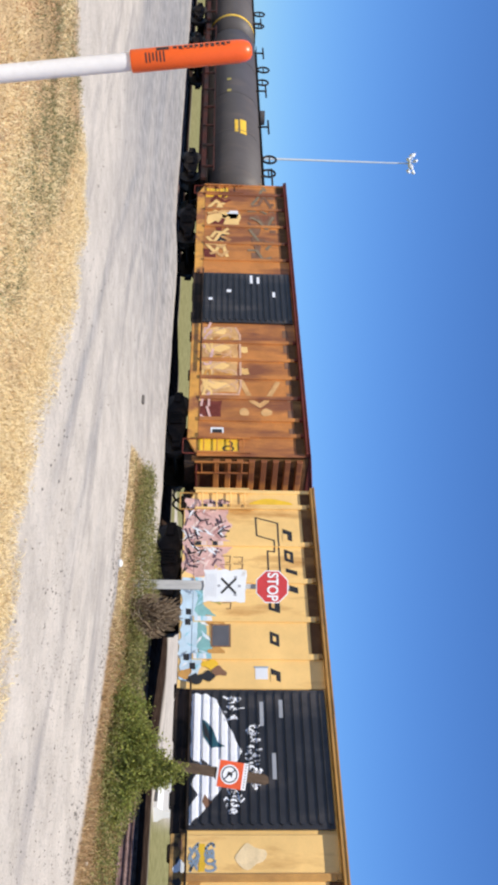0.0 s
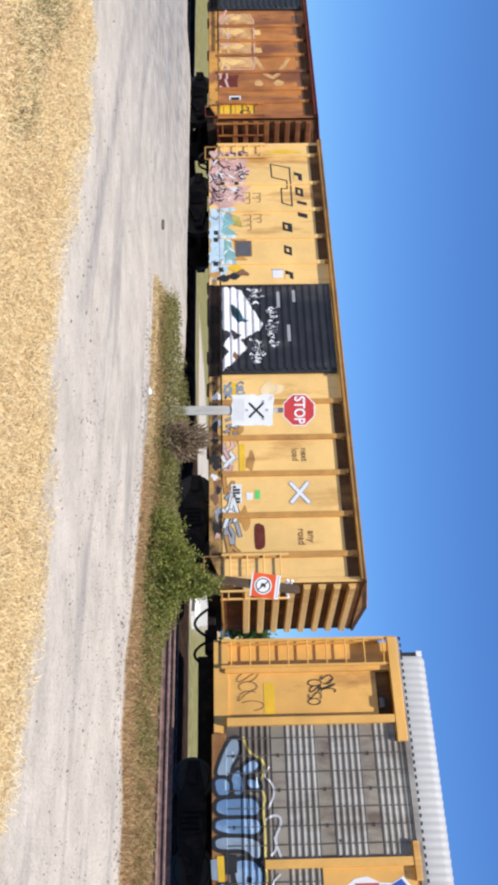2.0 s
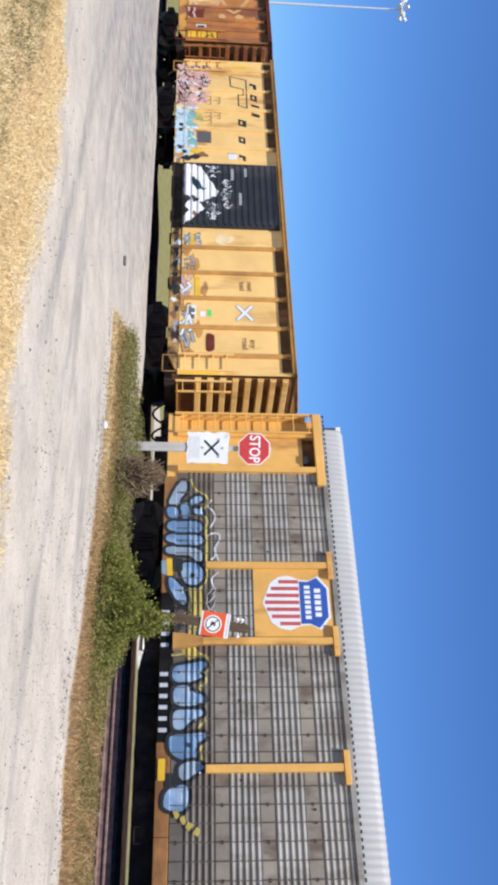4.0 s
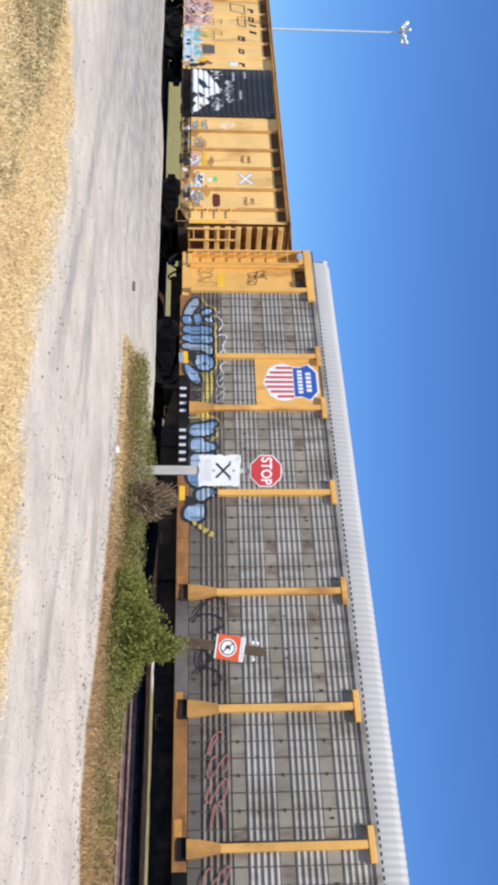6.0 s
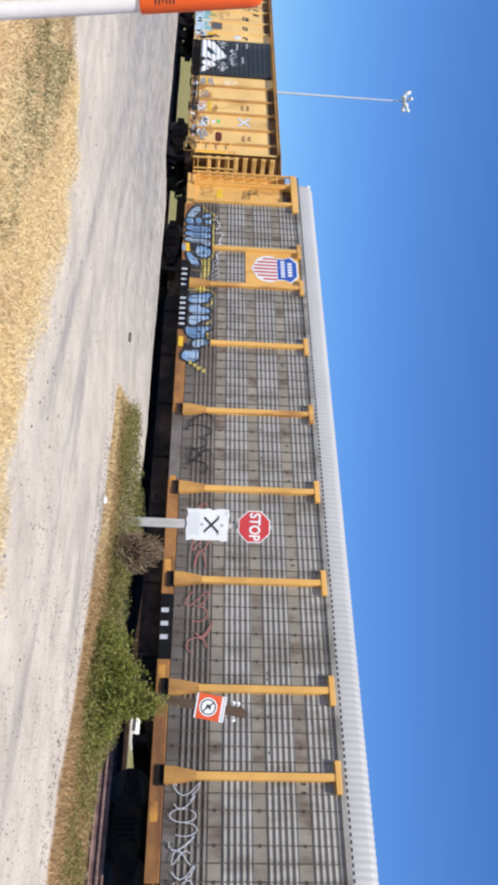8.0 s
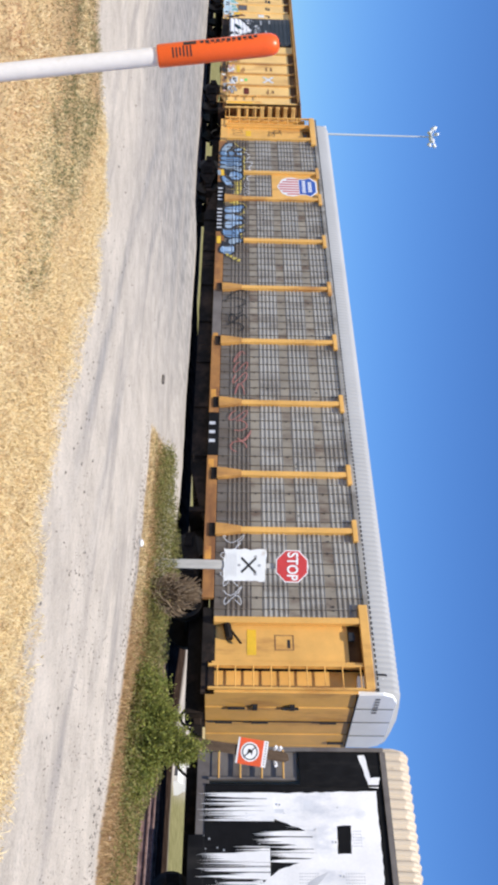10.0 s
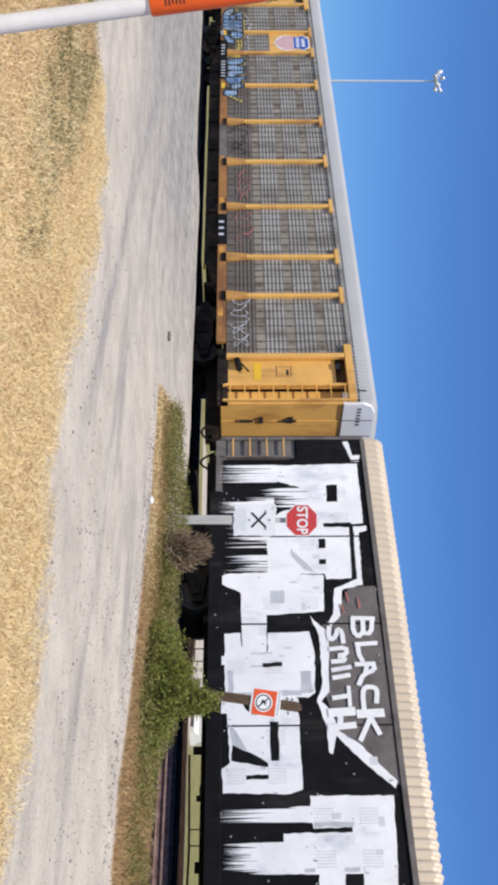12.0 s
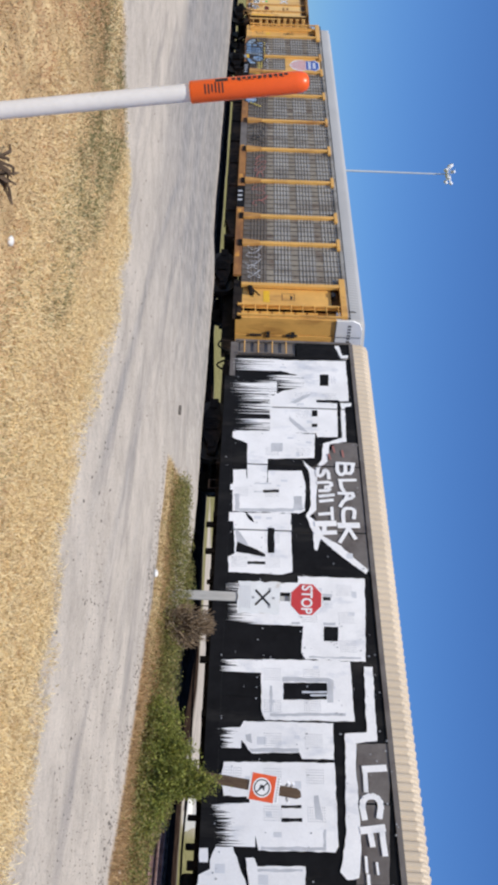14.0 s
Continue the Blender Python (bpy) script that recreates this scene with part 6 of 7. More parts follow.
    for i in range(30):
        px, pz = 2.6 + 23.3 * r.random(), r.choice((1.95, 2.72, 3.48, 4.24))
        patch_on(c, "rivet_plate", rect(X(px), X(px) + 0.05, pz - 0.03, pz + 0.03), M_INK, Y + 0.012)


rack_one()


BX0, BX1 = 29.50, 57.15


def rack_two():
    c = car_at("autorack", BX0, BX1, "black auto rack car with huge white block graffiti, cream roof")
    xc, h = (BX0 + BX1) / 2, (BX1 - BX0) / 2
    X = lambda v: v - xc
    Y = NEAR
    rack_shell(c, h, M_RACKGREY, False)
    rack_roof(c, h - 0.02, 5.06, M_ROOF2, 0.21, 0.06, True)
    part("side_sill", box(B(), X(BX0 + 1.9), X(BX1 - 1.9), Y - 0.02, Y + 0.10, 0.80, 1.14, 0.01), M_BLACK, c)
    edges = [30.35 + 2.52 * i for i in range(11)]
    for a, b in zip(edges, edges[1:]):
        part("side_sheet", box(B(), X(a) + 0.006, X(b) - 0.006, Y + 0.005, Y + 0.04, 1.14, 5.02), M_BLACK, c)
        part("sheet_seam", box(B(), X(a) - 0.02, X(a) + 0.02, Y - 0.012, Y + 0.04, 1.14, 5.02), M_BLACK, c)
    for s, e in ((-1, BX0), (1, BX1)):
        a, b = sorted((X(e - s * 0.08), X(e - s * 0.72)))
        part("ladder_back", box(B(), a, b, Y + 0.06, Y + 0.12, 1.2, 3.15), M_RACKGREY, c)
        ladder(c, a, b, 1.2, 3.1, 4, Y + 0.01, M_RACKGREY, 0.06)
        for i in range(4):
            part("yellow_rung", rod(B(), (a, Y - 0.045, 1.42 + 0.475 * i), (b, Y - 0.045, 1.42 + 0.475 * i), 0.02, 6), M_YEL2, c)
        part("end_panel", box(B(), a - 0.02, b + 0.14, Y + 0.0, Y + 0.06, 3.2, 5.0), M_BLACK, c)
        part("end_post", box(B(), *sorted((X(e), X(e - s * 0.09))), Y - 0.03, Y + 0.10, 1.1, 5.1), M_RACKGREY, c)
        part("lower_panel", box(B(), *sorted((X(e - s * 0.1), X(e - s * 1.9))), Y + 0.02, Y + 0.10, 0.95, 1.22), M_RACKGREY, c)
        rack_end(c, X(e), s, 5.12, M_RACKGREY, M_ROOF2)
    graffiti_two(c, X, Y - 0.004)
    return c


def inside(x, z, pts):
    hit = False
    for (ax, az), (bx, bz) in zip(pts, pts[1:] + pts[:1]):
        if (az > z) != (bz > z) and x < (bx - ax) * (z - az) / (bz - az) + ax:
            hit = not hit
    return hit


def drips(c, X, x0, x1, z0, z1, y, seed, n=14, material=None):
    """Vertical runs and dry roller streaks below a painted block."""
    r = random.Random(seed)
    bm = B()
    for i in range(int(n * 2.2)):
        x = r.uniform(x0, x1)
        w = r.uniform(0.010, 0.055)
        lo = z0 + (z1 - z0) * r.random() ** 1.3
        mid = z1 - (z1 - lo) * r.uniform(0.3, 0.7)
        o = y - 0.00002 * i
        a, b = X(x) - w / 2, X(x) + w / 2
        vs = [bm.verts.new(v) for v in ((a, o, z1), (b, o, z1), (b, o, mid), (X(x) + w * 0.15, o, lo), (a, o, mid))]
        bm.faces.new(vs)
    return tagged(part("graffiti_streak", bm, material or M_GRAF, c), kind="stuff")


def graffiti_two(c, X, y):
    """White roller letters with black counters, grey shading and hand-painted names."""
    layer = [0]

    def coat(name, pts, material, j):
        layer[0] += 1
        sheet(c, name, jagged([(X(a), b) for a, b in pts], 100 + layer[0], j), y - 0.00016 * layer[0], material)

    def white(pts):
        coat("graffiti_block", pts, M_GRAF, 0.014)
        xs, zs = [a for a, b in pts], [b for a, b in pts]
        w, h = max(xs) - min(xs), max(zs) - min(zs)
        if w * h > 0.8:
            # thin places where the roller ran dry, and the punched holes of the sheet
            r = random.Random(layer[0])
            for k in range(int(w * h * 1.1)):
                a, b = r.uniform(min(xs) + 0.1, max(xs) - 0.3), r.uniform(min(zs) + 0.1, max(zs) - 0.3)
                if inside(a, b, pts) and inside(a + 0.2, b + 0.22, pts):
                    coat("roller_mark", rect(a, a + r.uniform(0.05, 0.2), b, b + r.uniform(0.1, 0.22)), M_ROLLER, 0.01)
            for a in np.arange(math.floor(min(xs) / 0.84) * 0.84 + 0.2, max(xs), 0.84):
                for b in (1.25, 2.15, 3.1, 4.05):
                    if all(inside(a + u, b + v, pts) for u in (0, 0.36) for v in (0, 0.42)):
                        layer[0] += 1
                        perforated(c, X(a), X(a + 0.36), b, b + 0.42, y - 0.00016 * layer[0], 6, 8)

    def black(pts):
        coat("graffiti_counter", pts, M_BLACK, 0.012)

    def grey(pts):
        coat("graffiti_shade", pts, M_PALEGR, 0.016)

    def thin(pts):
        coat("graffiti_streak", pts, M_GRAF2, 0.01)

    def bare(pts):
        coat("grey_stripe", pts, M_RACKGREY, 0.01)

    def line(pts, w):
        layer[0] += 1
        part("hand_lettering", stroke(B(), smooth_line([(X(a), b) for a, b in pts], 1), w, y - 0.00016 * layer[0]), M_GRAF, c)

    def runs(x0, x1, z0, z1, n):
        layer[0] += 3
        drips(c, X, x0, x1, z0, z1, y - 0.00016 * layer[0], 400 + layer[0], n)

    # bare strips under the roof
    bare([(34.37, 4.30), (34.36, 4.98), (39.25, 5.00), (38.04, 3.78), (37.02, 3.48), (35.48, 3.52), (35.10, 3.95)])
    bare([(44.09, 4.30), (44.07, 5.06), (47.13, 4.77), (47.14, 4.09)])
    # first letter
    white([(29.67, 4.52), (29.66, 4.67), (30.17, 4.76), (30.16, 4.98), (30.40, 4.92), (30.38, 4.71)])
    white([(30.53, 2.44), (30.46, 4.86), (32.46, 4.85), (32.60, 2.69), (32.40, 2.29), (32.08, 2.70), (31.85, 3.44), (31.35, 3.42), (31.05, 2.56)])
    black([(31.21, 3.95), (31.19, 4.25), (31.76, 4.22), (31.77, 3.93)])
    black([(32.46, 3.79), (32.43, 4.52), (32.56, 4.52), (32.60, 3.79)])
    # second letter
    white([(32.40, 2.29), (32.33, 3.80), (32.57, 3.79), (32.59, 4.46), (34.13, 4.41), (34.16, 3.76), (33.99, 3.73), (34.01, 2.29)])
    black([(32.95, 3.63), (32.94, 3.81), (33.23, 3.80), (33.24, 3.62)])
    black([(33.57, 3.61), (33.56, 3.79), (33.71, 3.78), (33.72, 3.60)])
    black([(32.51, 4.48), (32.50, 4.59), (34.15, 4.50), (34.16, 4.39)])
    grey([(32.58, 2.97), (32.24, 3.43), (32.11, 3.73), (32.40, 3.43), (32.68, 3.09)])
    grey([(33.27, 2.90), (33.61, 3.22), (33.95, 3.47), (33.87, 3.21), (33.43, 2.90)])
    white([(32.56, 4.57), (32.54, 4.92), (32.70, 4.91), (32.76, 4.70), (34.32, 4.66), (34.46, 4.13), (35.18, 4.03), (35.47, 3.78), (35.38, 3.72), (35.12, 3.86), (34.43, 3.93), (34.15, 4.53)])
    # third letter
    white([(33.99, 1.24), (33.93, 2.33), (34.04, 3.70), (35.06, 3.63), (35.15, 2.23), (36.11, 2.20), (36.14, 1.63), (34.53, 1.60), (34.17, 0.93)])
    grey([(34.48, 2.33), (34.46, 2.68), (34.82, 2.67), (34.84, 2.33)])
    # fourth letter
    white([(35.64, 1.20), (35.62, 1.59), (36.14, 1.63), (36.11, 2.23), (35.63, 2.24), (35.59, 3.24), (36.17, 3.34), (37.14, 3.30), (37.26, 3.13), (37.25, 1.23)])
    white([(36.23, 0.92), (36.22, 1.24), (36.44, 1.24), (36.45, 0.93)])
    black([(36.40, 2.10), (36.38, 2.56), (36.49, 2.56), (36.51, 2.10)])
    grey([(36.15, 1.83), (36.13, 2.33), (36.17, 2.33), (36.19, 1.83)])
    grey([(36.46, 1.83), (36.45, 2.10), (36.49, 2.10), (36.50, 1.84)])
    grey([(36.62, 2.98), (36.61, 3.23), (37.15, 3.22), (37.16, 2.97)])
    grey([(36.59, 1.28), (36.58, 1.41), (37.22, 1.43), (37.23, 1.30)])
    grey([(37.14, 1.42), (37.07, 2.98), (37.20, 2.97), (37.27, 1.43)])
    # fifth letter
    white([(37.29, 1.25), (37.27, 2.89), (39.31, 2.90), (39.40, 2.63), (39.38, 1.19), (38.86, 1.16), (38.73, 1.34), (38.05, 1.29)])
    black([(37.26, 1.59), (37.44, 1.78), (37.66, 1.85), (37.52, 1.69)])
    black([(38.30, 1.39), (38.52, 1.80), (38.74, 2.17), (38.83, 2.17), (38.69, 1.37)])
    black([(37.81, 2.23), (37.82, 2.42), (38.69, 2.42), (38.70, 2.24)])
    black([(39.00, 1.69), (38.99, 2.17), (39.08, 2.18), (39.10, 1.69)])
    grey([(37.85, 1.32), (38.04, 1.48), (38.49, 1.71), (38.34, 1.39)])
    white([(36.76, 0.86), (36.75, 1.06), (37.55, 1.08), (37.56, 0.89)])
    white([(37.30, 1.01), (37.29, 1.27), (37.62, 1.28), (37.63, 1.02)])
    white([(37.60, 0.86), (37.59, 1.07), (38.65, 1.11), (38.65, 0.91)])
    white([(38.71, 0.88), (38.70, 1.09), (39.53, 1.12), (39.54, 0.91)])
    # outline under the names
    white([(35.17, 3.28), (35.44, 3.51), (35.59, 3.71), (37.13, 3.62), (37.35, 3.42), (37.55, 3.60), (38.05, 3.78), (38.33, 4.20), (39.16, 4.95), (39.31, 4.88), (38.53, 4.04), (38.15, 3.71), (38.56, 3.60), (38.53, 3.52), (37.86, 3.48), (37.35, 3.32), (36.93, 3.47), (35.72, 3.47)])
    # sixth letter
    white([(39.44, 3.04), (39.45, 4.83), (41.96, 4.67), (41.94, 3.18), (41.77, 3.08), (40.99, 3.15), (40.97, 2.43), (40.20, 2.45), (40.19, 3.89), (40.08, 3.89), (40.11, 3.08), (39.79, 3.04)])
    black([(40.98, 3.68), (40.98, 4.04), (41.40, 4.01), (41.41, 3.65)])
    grey([(39.98, 3.10), (39.98, 3.94), (40.08, 3.93), (40.08, 3.10)])
    grey([(41.85, 3.27), (41.84, 4.57), (41.89, 4.56), (41.90, 3.27)])
    grey([(40.88, 2.85), (40.87, 3.07), (40.94, 3.06), (40.95, 2.85)])
    grey([(40.86, 3.67), (40.85, 3.98), (40.94, 3.97), (40.94, 3.66)])
    runs(39.68, 39.98, 1.03, 3.10, 26)
    runs(40.38, 40.96, 1.17, 2.48, 44)
    # seventh letter
    white([(41.97, 2.12), (41.96, 4.28), (43.31, 4.28), (43.55, 4.29), (43.58, 2.19), (43.35, 2.10), (42.39, 2.08)])
    grey([(42.45, 2.60), (42.44, 3.73), (42.50, 3.84), (43.08, 3.81), (43.09, 3.67), (42.55, 3.70), (42.57, 2.60)])
    black([(42.60, 2.63), (42.57, 3.68), (43.01, 3.66), (43.05, 2.62)])
    grey([(42.69, 2.30), (42.69, 2.35), (43.38, 2.35), (43.38, 2.30)])
    grey([(43.41, 2.30), (43.35, 4.09), (43.42, 4.08), (43.48, 2.30)])
    thin([(42.81, 3.07), (42.79, 3.67), (42.84, 3.67), (42.86, 3.07)])
    thin([(42.89, 3.27), (42.88, 3.67), (42.92, 3.67), (42.94, 3.27)])
    runs(42.02, 42.34, 1.05, 2.13, 46)
    # outline along the top
    white([(42.10, 4.61), (42.10, 4.83), (44.02, 4.78), (44.09, 4.29), (44.53, 4.25), (46.38, 4.24), (47.01, 4.15), (47.06, 3.90), (46.90, 3.76), (46.71, 3.82), (46.15, 3.93), (43.86, 4.04), (43.81, 4.55)])
    # eighth letter
    white([(43.62, 1.69), (43.61, 3.78), (44.49, 3.76), (44.50, 3.03), (44.35, 2.97), (44.40, 1.89), (44.10, 1.65), (43.91, 1.54)])
    grey([(44.28, 1.81), (44.25, 2.95), (44.34, 2.97), (44.37, 1.89)])
    grey([(43.96, 1.73), (43.93, 1.86), (44.17, 1.89), (44.09, 1.76)])
    runs(43.79, 44.27, 1.13, 1.64, 26)
    # ninth letter
    white([(44.62, 1.26), (44.57, 3.76), (46.39, 3.76), (46.52, 3.68), (46.52, 2.06), (46.21, 1.99), (45.61, 1.88), (45.39, 1.83), (45.39, 1.28), (45.01, 1.22)])
    black([(45.56, 2.55), (45.54, 2.99), (45.61, 2.99), (45.62, 2.55)])
    black([(45.84, 2.55), (45.82, 3.00), (45.91, 3.00), (45.92, 2.55)])
    grey([(45.33, 3.27), (45.32, 3.37), (45.87, 3.45), (45.84, 3.30)])
    grey([(46.44, 2.11), (46.42, 3.43), (46.05, 3.46), (46.05, 3.51), (46.49, 3.49), (46.51, 2.11)])
    runs(45.55, 45.85, 1.00, 2.02, 50)
    runs(45.88, 46.44, 1.12, 1.99, 40)
    # tenth letter
    white([(46.51, 0.82), (46.50, 0.99), (46.79, 1.01), (46.79, 0.83)])
    white([(46.47, 1.16), (46.46, 1.52), (46.77, 1.64), (47.21, 1.82), (47.44, 1.87), (47.47, 0.78), (47.04, 0.83), (46.92, 1.06), (46.75, 1.05)])
    white([(46.68, 1.79), (46.67, 1.97), (46.84, 2.04), (46.82, 3.04), (47.52, 3.02), (47.55, 1.94), (47.12, 1.86)])
    grey([(46.89, 2.04), (46.87, 2.98), (46.92, 2.98), (46.95, 2.05)])
    # dry streaks below the first letters
    runs(30.52, 31.16, 0.97, 2.62, 24)
    runs(31.62, 32.28, 0.95, 2.52, 26)
    runs(32.29, 34.01, 1.17, 2.37, 30)
    runs(31.23, 31.96, 2.14, 3.55, 20)
    # hand-painted names
    line([(35.25, 4.32), (35.27, 4.82)], 0.11)
    line([(35.29, 4.79), (35.66, 4.73), (35.66, 4.54), (35.31, 4.56)], 0.11)
    line([(35.63, 4.53), (35.76, 4.41), (35.60, 4.30), (35.28, 4.32)], 0.11)
    line([(35.95, 4.35), (35.92, 4.82)], 0.11)
    line([(35.94, 4.38), (36.20, 4.38), (36.37, 4.45)], 0.11)
    line([(36.46, 4.30), (36.45, 4.70)], 0.11)
    line([(36.45, 4.70), (36.60, 4.72), (36.71, 4.44), (36.95, 4.32)], 0.11)
    line([(36.47, 4.55), (36.69, 4.49)], 0.11)
    line([(37.38, 4.68), (37.13, 4.72), (37.03, 4.67), (37.02, 4.45), (37.18, 4.38), (37.54, 4.38)], 0.11)
    line([(37.66, 4.27), (37.64, 4.76)], 0.20)
    line([(37.77, 4.49), (38.01, 4.37), (38.25, 4.24)], 0.11)
    line([(37.79, 4.53), (38.11, 4.67)], 0.11)
    line([(35.89, 4.04), (35.62, 4.03), (35.54, 3.93), (35.74, 3.87), (35.84, 3.74), (35.69, 3.70), (35.50, 3.73)], 0.11)
    line([(36.07, 3.72), (36.03, 4.09), (36.20, 4.10), (36.24, 3.88), (36.36, 4.09), (36.39, 3.75)], 0.11)
    line([(36.60, 3.74), (36.53, 4.14)], 0.11)
    line([(36.79, 3.75), (36.73, 4.10)], 0.11)
    line([(37.28, 3.71), (37.23, 4.04)], 0.11)
    line([(37.02, 4.07), (37.46, 4.07)], 0.09)
    line([(37.63, 3.63), (37.60, 4.11)], 0.20)
    line([(37.97, 3.58), (37.92, 4.12)], 0.15)
    line([(37.63, 3.83), (37.95, 3.81)], 0.13)
    line([(44.66, 4.88), (44.70, 4.43)], 0.16)
    line([(44.70, 4.44), (45.19, 4.43)], 0.10)
    line([(45.75, 4.68), (45.47, 4.74), (45.31, 4.64), (45.32, 4.42), (45.48, 4.31), (45.79, 4.35)], 0.13)
    line([(46.05, 4.29), (45.99, 4.73)], 0.16)
    line([(45.99, 4.71), (46.25, 4.71), (46.53, 4.73)], 0.12)
    line([(46.02, 4.44), (46.35, 4.48)], 0.12)
    line([(46.60, 4.32), (46.90, 4.32)], 0.06)
    line([(46.96, 4.34), (47.21, 4.34)], 0.07)
    line([(46.71, 4.54), (46.93, 4.55)], 0.05)
    for a, b in (((34.55, 4.22), (34.80, 4.26)), ((34.73, 4.50), (34.98, 4.52)), ((34.90, 4.08), (35.10, 4.12))):
        layer[0] += 1
        part("red_dash", stroke(B(), [(X(a[0]), a[1]), (X(b[0]), b[1])], 0.06, y - 0.00016 * layer[0]), M_REDSP, c)
    # chips in the paint along the panels' rivet lines
    r = random.Random(8)
    bm = B()
    layer[0] += 2
    for i in range(200):
        x, z = r.uniform(30.6, 47.5), r.choice((1.3, 2.1, 3.05, 4.0, 4.85)) + r.gauss(0, 0.16)
        d, o = r.uniform(0.008, 0.02), y - 0.00016 * layer[0]
        bm.faces.new([bm.verts.new((X(x) + a * d, o, z + b * d)) for a, b in ((-1, -1), (1, -1), (1, 1), (-1, 1))])
    tagged(part("paint_chips", bm, M_GREYGR, c), kind="stuff")


rack_two()


# ---- signs ----
def octagon(r):
    return [(r * math.cos(radians(22.5 + 45 * i)), r * math.sin(radians(22.5 + 45 * i))) for i in range(8)]


def stop_sign(x, y, turn):
    t = tagged(new("stop_sign"), "weathered grey post with red stop sign above a white crossing board", "road sign")
    t.matrix_basis = pose(x, y, float(ground_z(x, y)), 0, 0.6, turn)
    part("post", box(B(), -0.095, 0.095, -0.06, 0.06, -0.1, 2.4, 0.01), M_POSTG, t)
    part("upper_post", box(B(), -0.05, 0.05, -0.04, 0.04, 2.4, 3.3, 0.01), M_POSTG, t)
    bm = prism(B(), [(a, b + 2.94) for a, b in octagon(0.36)], -0.10, -0.085)
    plate = part("stop_plate", bm, M_WHITE, t, "red octagonal stop plate with white rim")
    part("stop_face", prism(B(), [(a, b + 2.94) for a, b in octagon(0.338)], -0.104, -0.1005), M_SIGNR, plate)
    words("stop_lettering", "STOP", 0.28, M_WHITE, plate, pose(0, -0.109, 2.94, 90, 0, 0) @ Matrix.Diagonal((0.86, 1.12, 1, 1)), bold=0.006)
    r = random.Random(3)
    pts = ragged(-0.325, 0.325, 1.53, 2.40, 8, 0.02, 0.1)
    bd = part("crossing_board", prism(B(), pts, -0.085, -0.065), M_SIGNW, t, "ragged white board with a black cross")
    for k in (-1, 1):
        part("cross_bar", stroke(B(), [(-0.14, 2.04 - k * 0.14), (0.14, 2.04 + k * 0.14)], 0.045, -0.089 - 0.002 * (k > 0)), M_INK, bd)
    for i in range(6):
        part("writing_bar", box(B(), -0.24, 0.24 - 0.05 * r.random(), -0.0885, -0.0855, 1.77 - 0.04 * i, 1.780 - 0.04 * i), M_PALEGR, bd)
    for a, b in ((-0.18, 2.18), (0.18, 2.18), (0.0, 2.26), (0.0, 1.84)):
        part("letter_bar", box(B(), a - 0.025, a + 0.025, -0.0885, -0.0855, b - 0.03, b + 0.03), M_GREYGR, bd)
    return t


stop_sign(-10.52, 15.2, 33)


def warning_sign(x, y, turn, lean):
    t = tagged(new("warning_sign"), "leaning orange and white prohibition sign on a brown wooden post", "sign")
    t.matrix_basis = pose(x, y, float(ground_z(x, y)), 0, lean, turn)
    bm = B()
    prism(bm, [(-0.07, -0.1), (0.07, -0.1), (0.08, 1.4), (0.075, 2.65), (0.03, 2.72), (-0.06, 2.69), (-0.09, 2.62), (-0.08, 1.2)], -0.07, 0.07)
    part("post", bm, M_POSTB, t)
    p = part("plate", box(B(), -0.21, 0.21, -0.088, -0.076, 1.83, 2.34, 0.004), M_WHITE, t, "orange plate with white edges")
    part("orange_field", box(B(), -0.21, 0.21, -0.092, -0.0885, 1.865, 2.265), M_SIGNO, p)
    part("white_disc", prism(B(), [(0.155 * math.cos(a), 2.05 + 0.155 * math.sin(a)) for a in [k * 0.2618 for k in range(24)]], -0.096, -0.0925), M_WHITE, p)
    ring = B()
    n = 24
    for k in range(n):
        a, b = k * 2 * math.pi / n, (k + 1) * 2 * math.pi / n
        ring.faces.new([ring.verts.new((q * math.cos(w), -0.0985, 2.05 + q * math.sin(w))) for q, w in ((0.132, a), (0.132, b), (0.113, b), (0.113, a))])
    part("black_ring", ring, M_INK, p)
    part("black_bar", stroke(B(), [(-0.085, 2.135), (0.085, 1.965)], 0.02, -0.0995), M_INK, p)
    part("symbol", prism(B(), [(-0.045, 2.02), (0.05, 2.0), (0.0, 2.05), (0.05, 2.09), (-0.01, 2.10), (-0.04, 2.06)], -0.098, -0.0965), M_INK, p)
    for i in range(9):
        part("letter_bar", box(B(), -0.19 + 0.043 * i, -0.165 + 0.043 * i, -0.0915, -0.0885, 2.292, 2.325), M_GREYGR, p)
    for i in range(3):
        part("insulator", rod(B(), ((-0.09, 0.09)[i % 2], -0.03, 2.45 + 0.04 * i), ((-0.15, 0.15)[i % 2], -0.09, 2.48 + 0.04 * i), 0.03, 8), M_WHITE, t)
    return t


warning_sign(-6.47, 14.32, 24, 8.5)


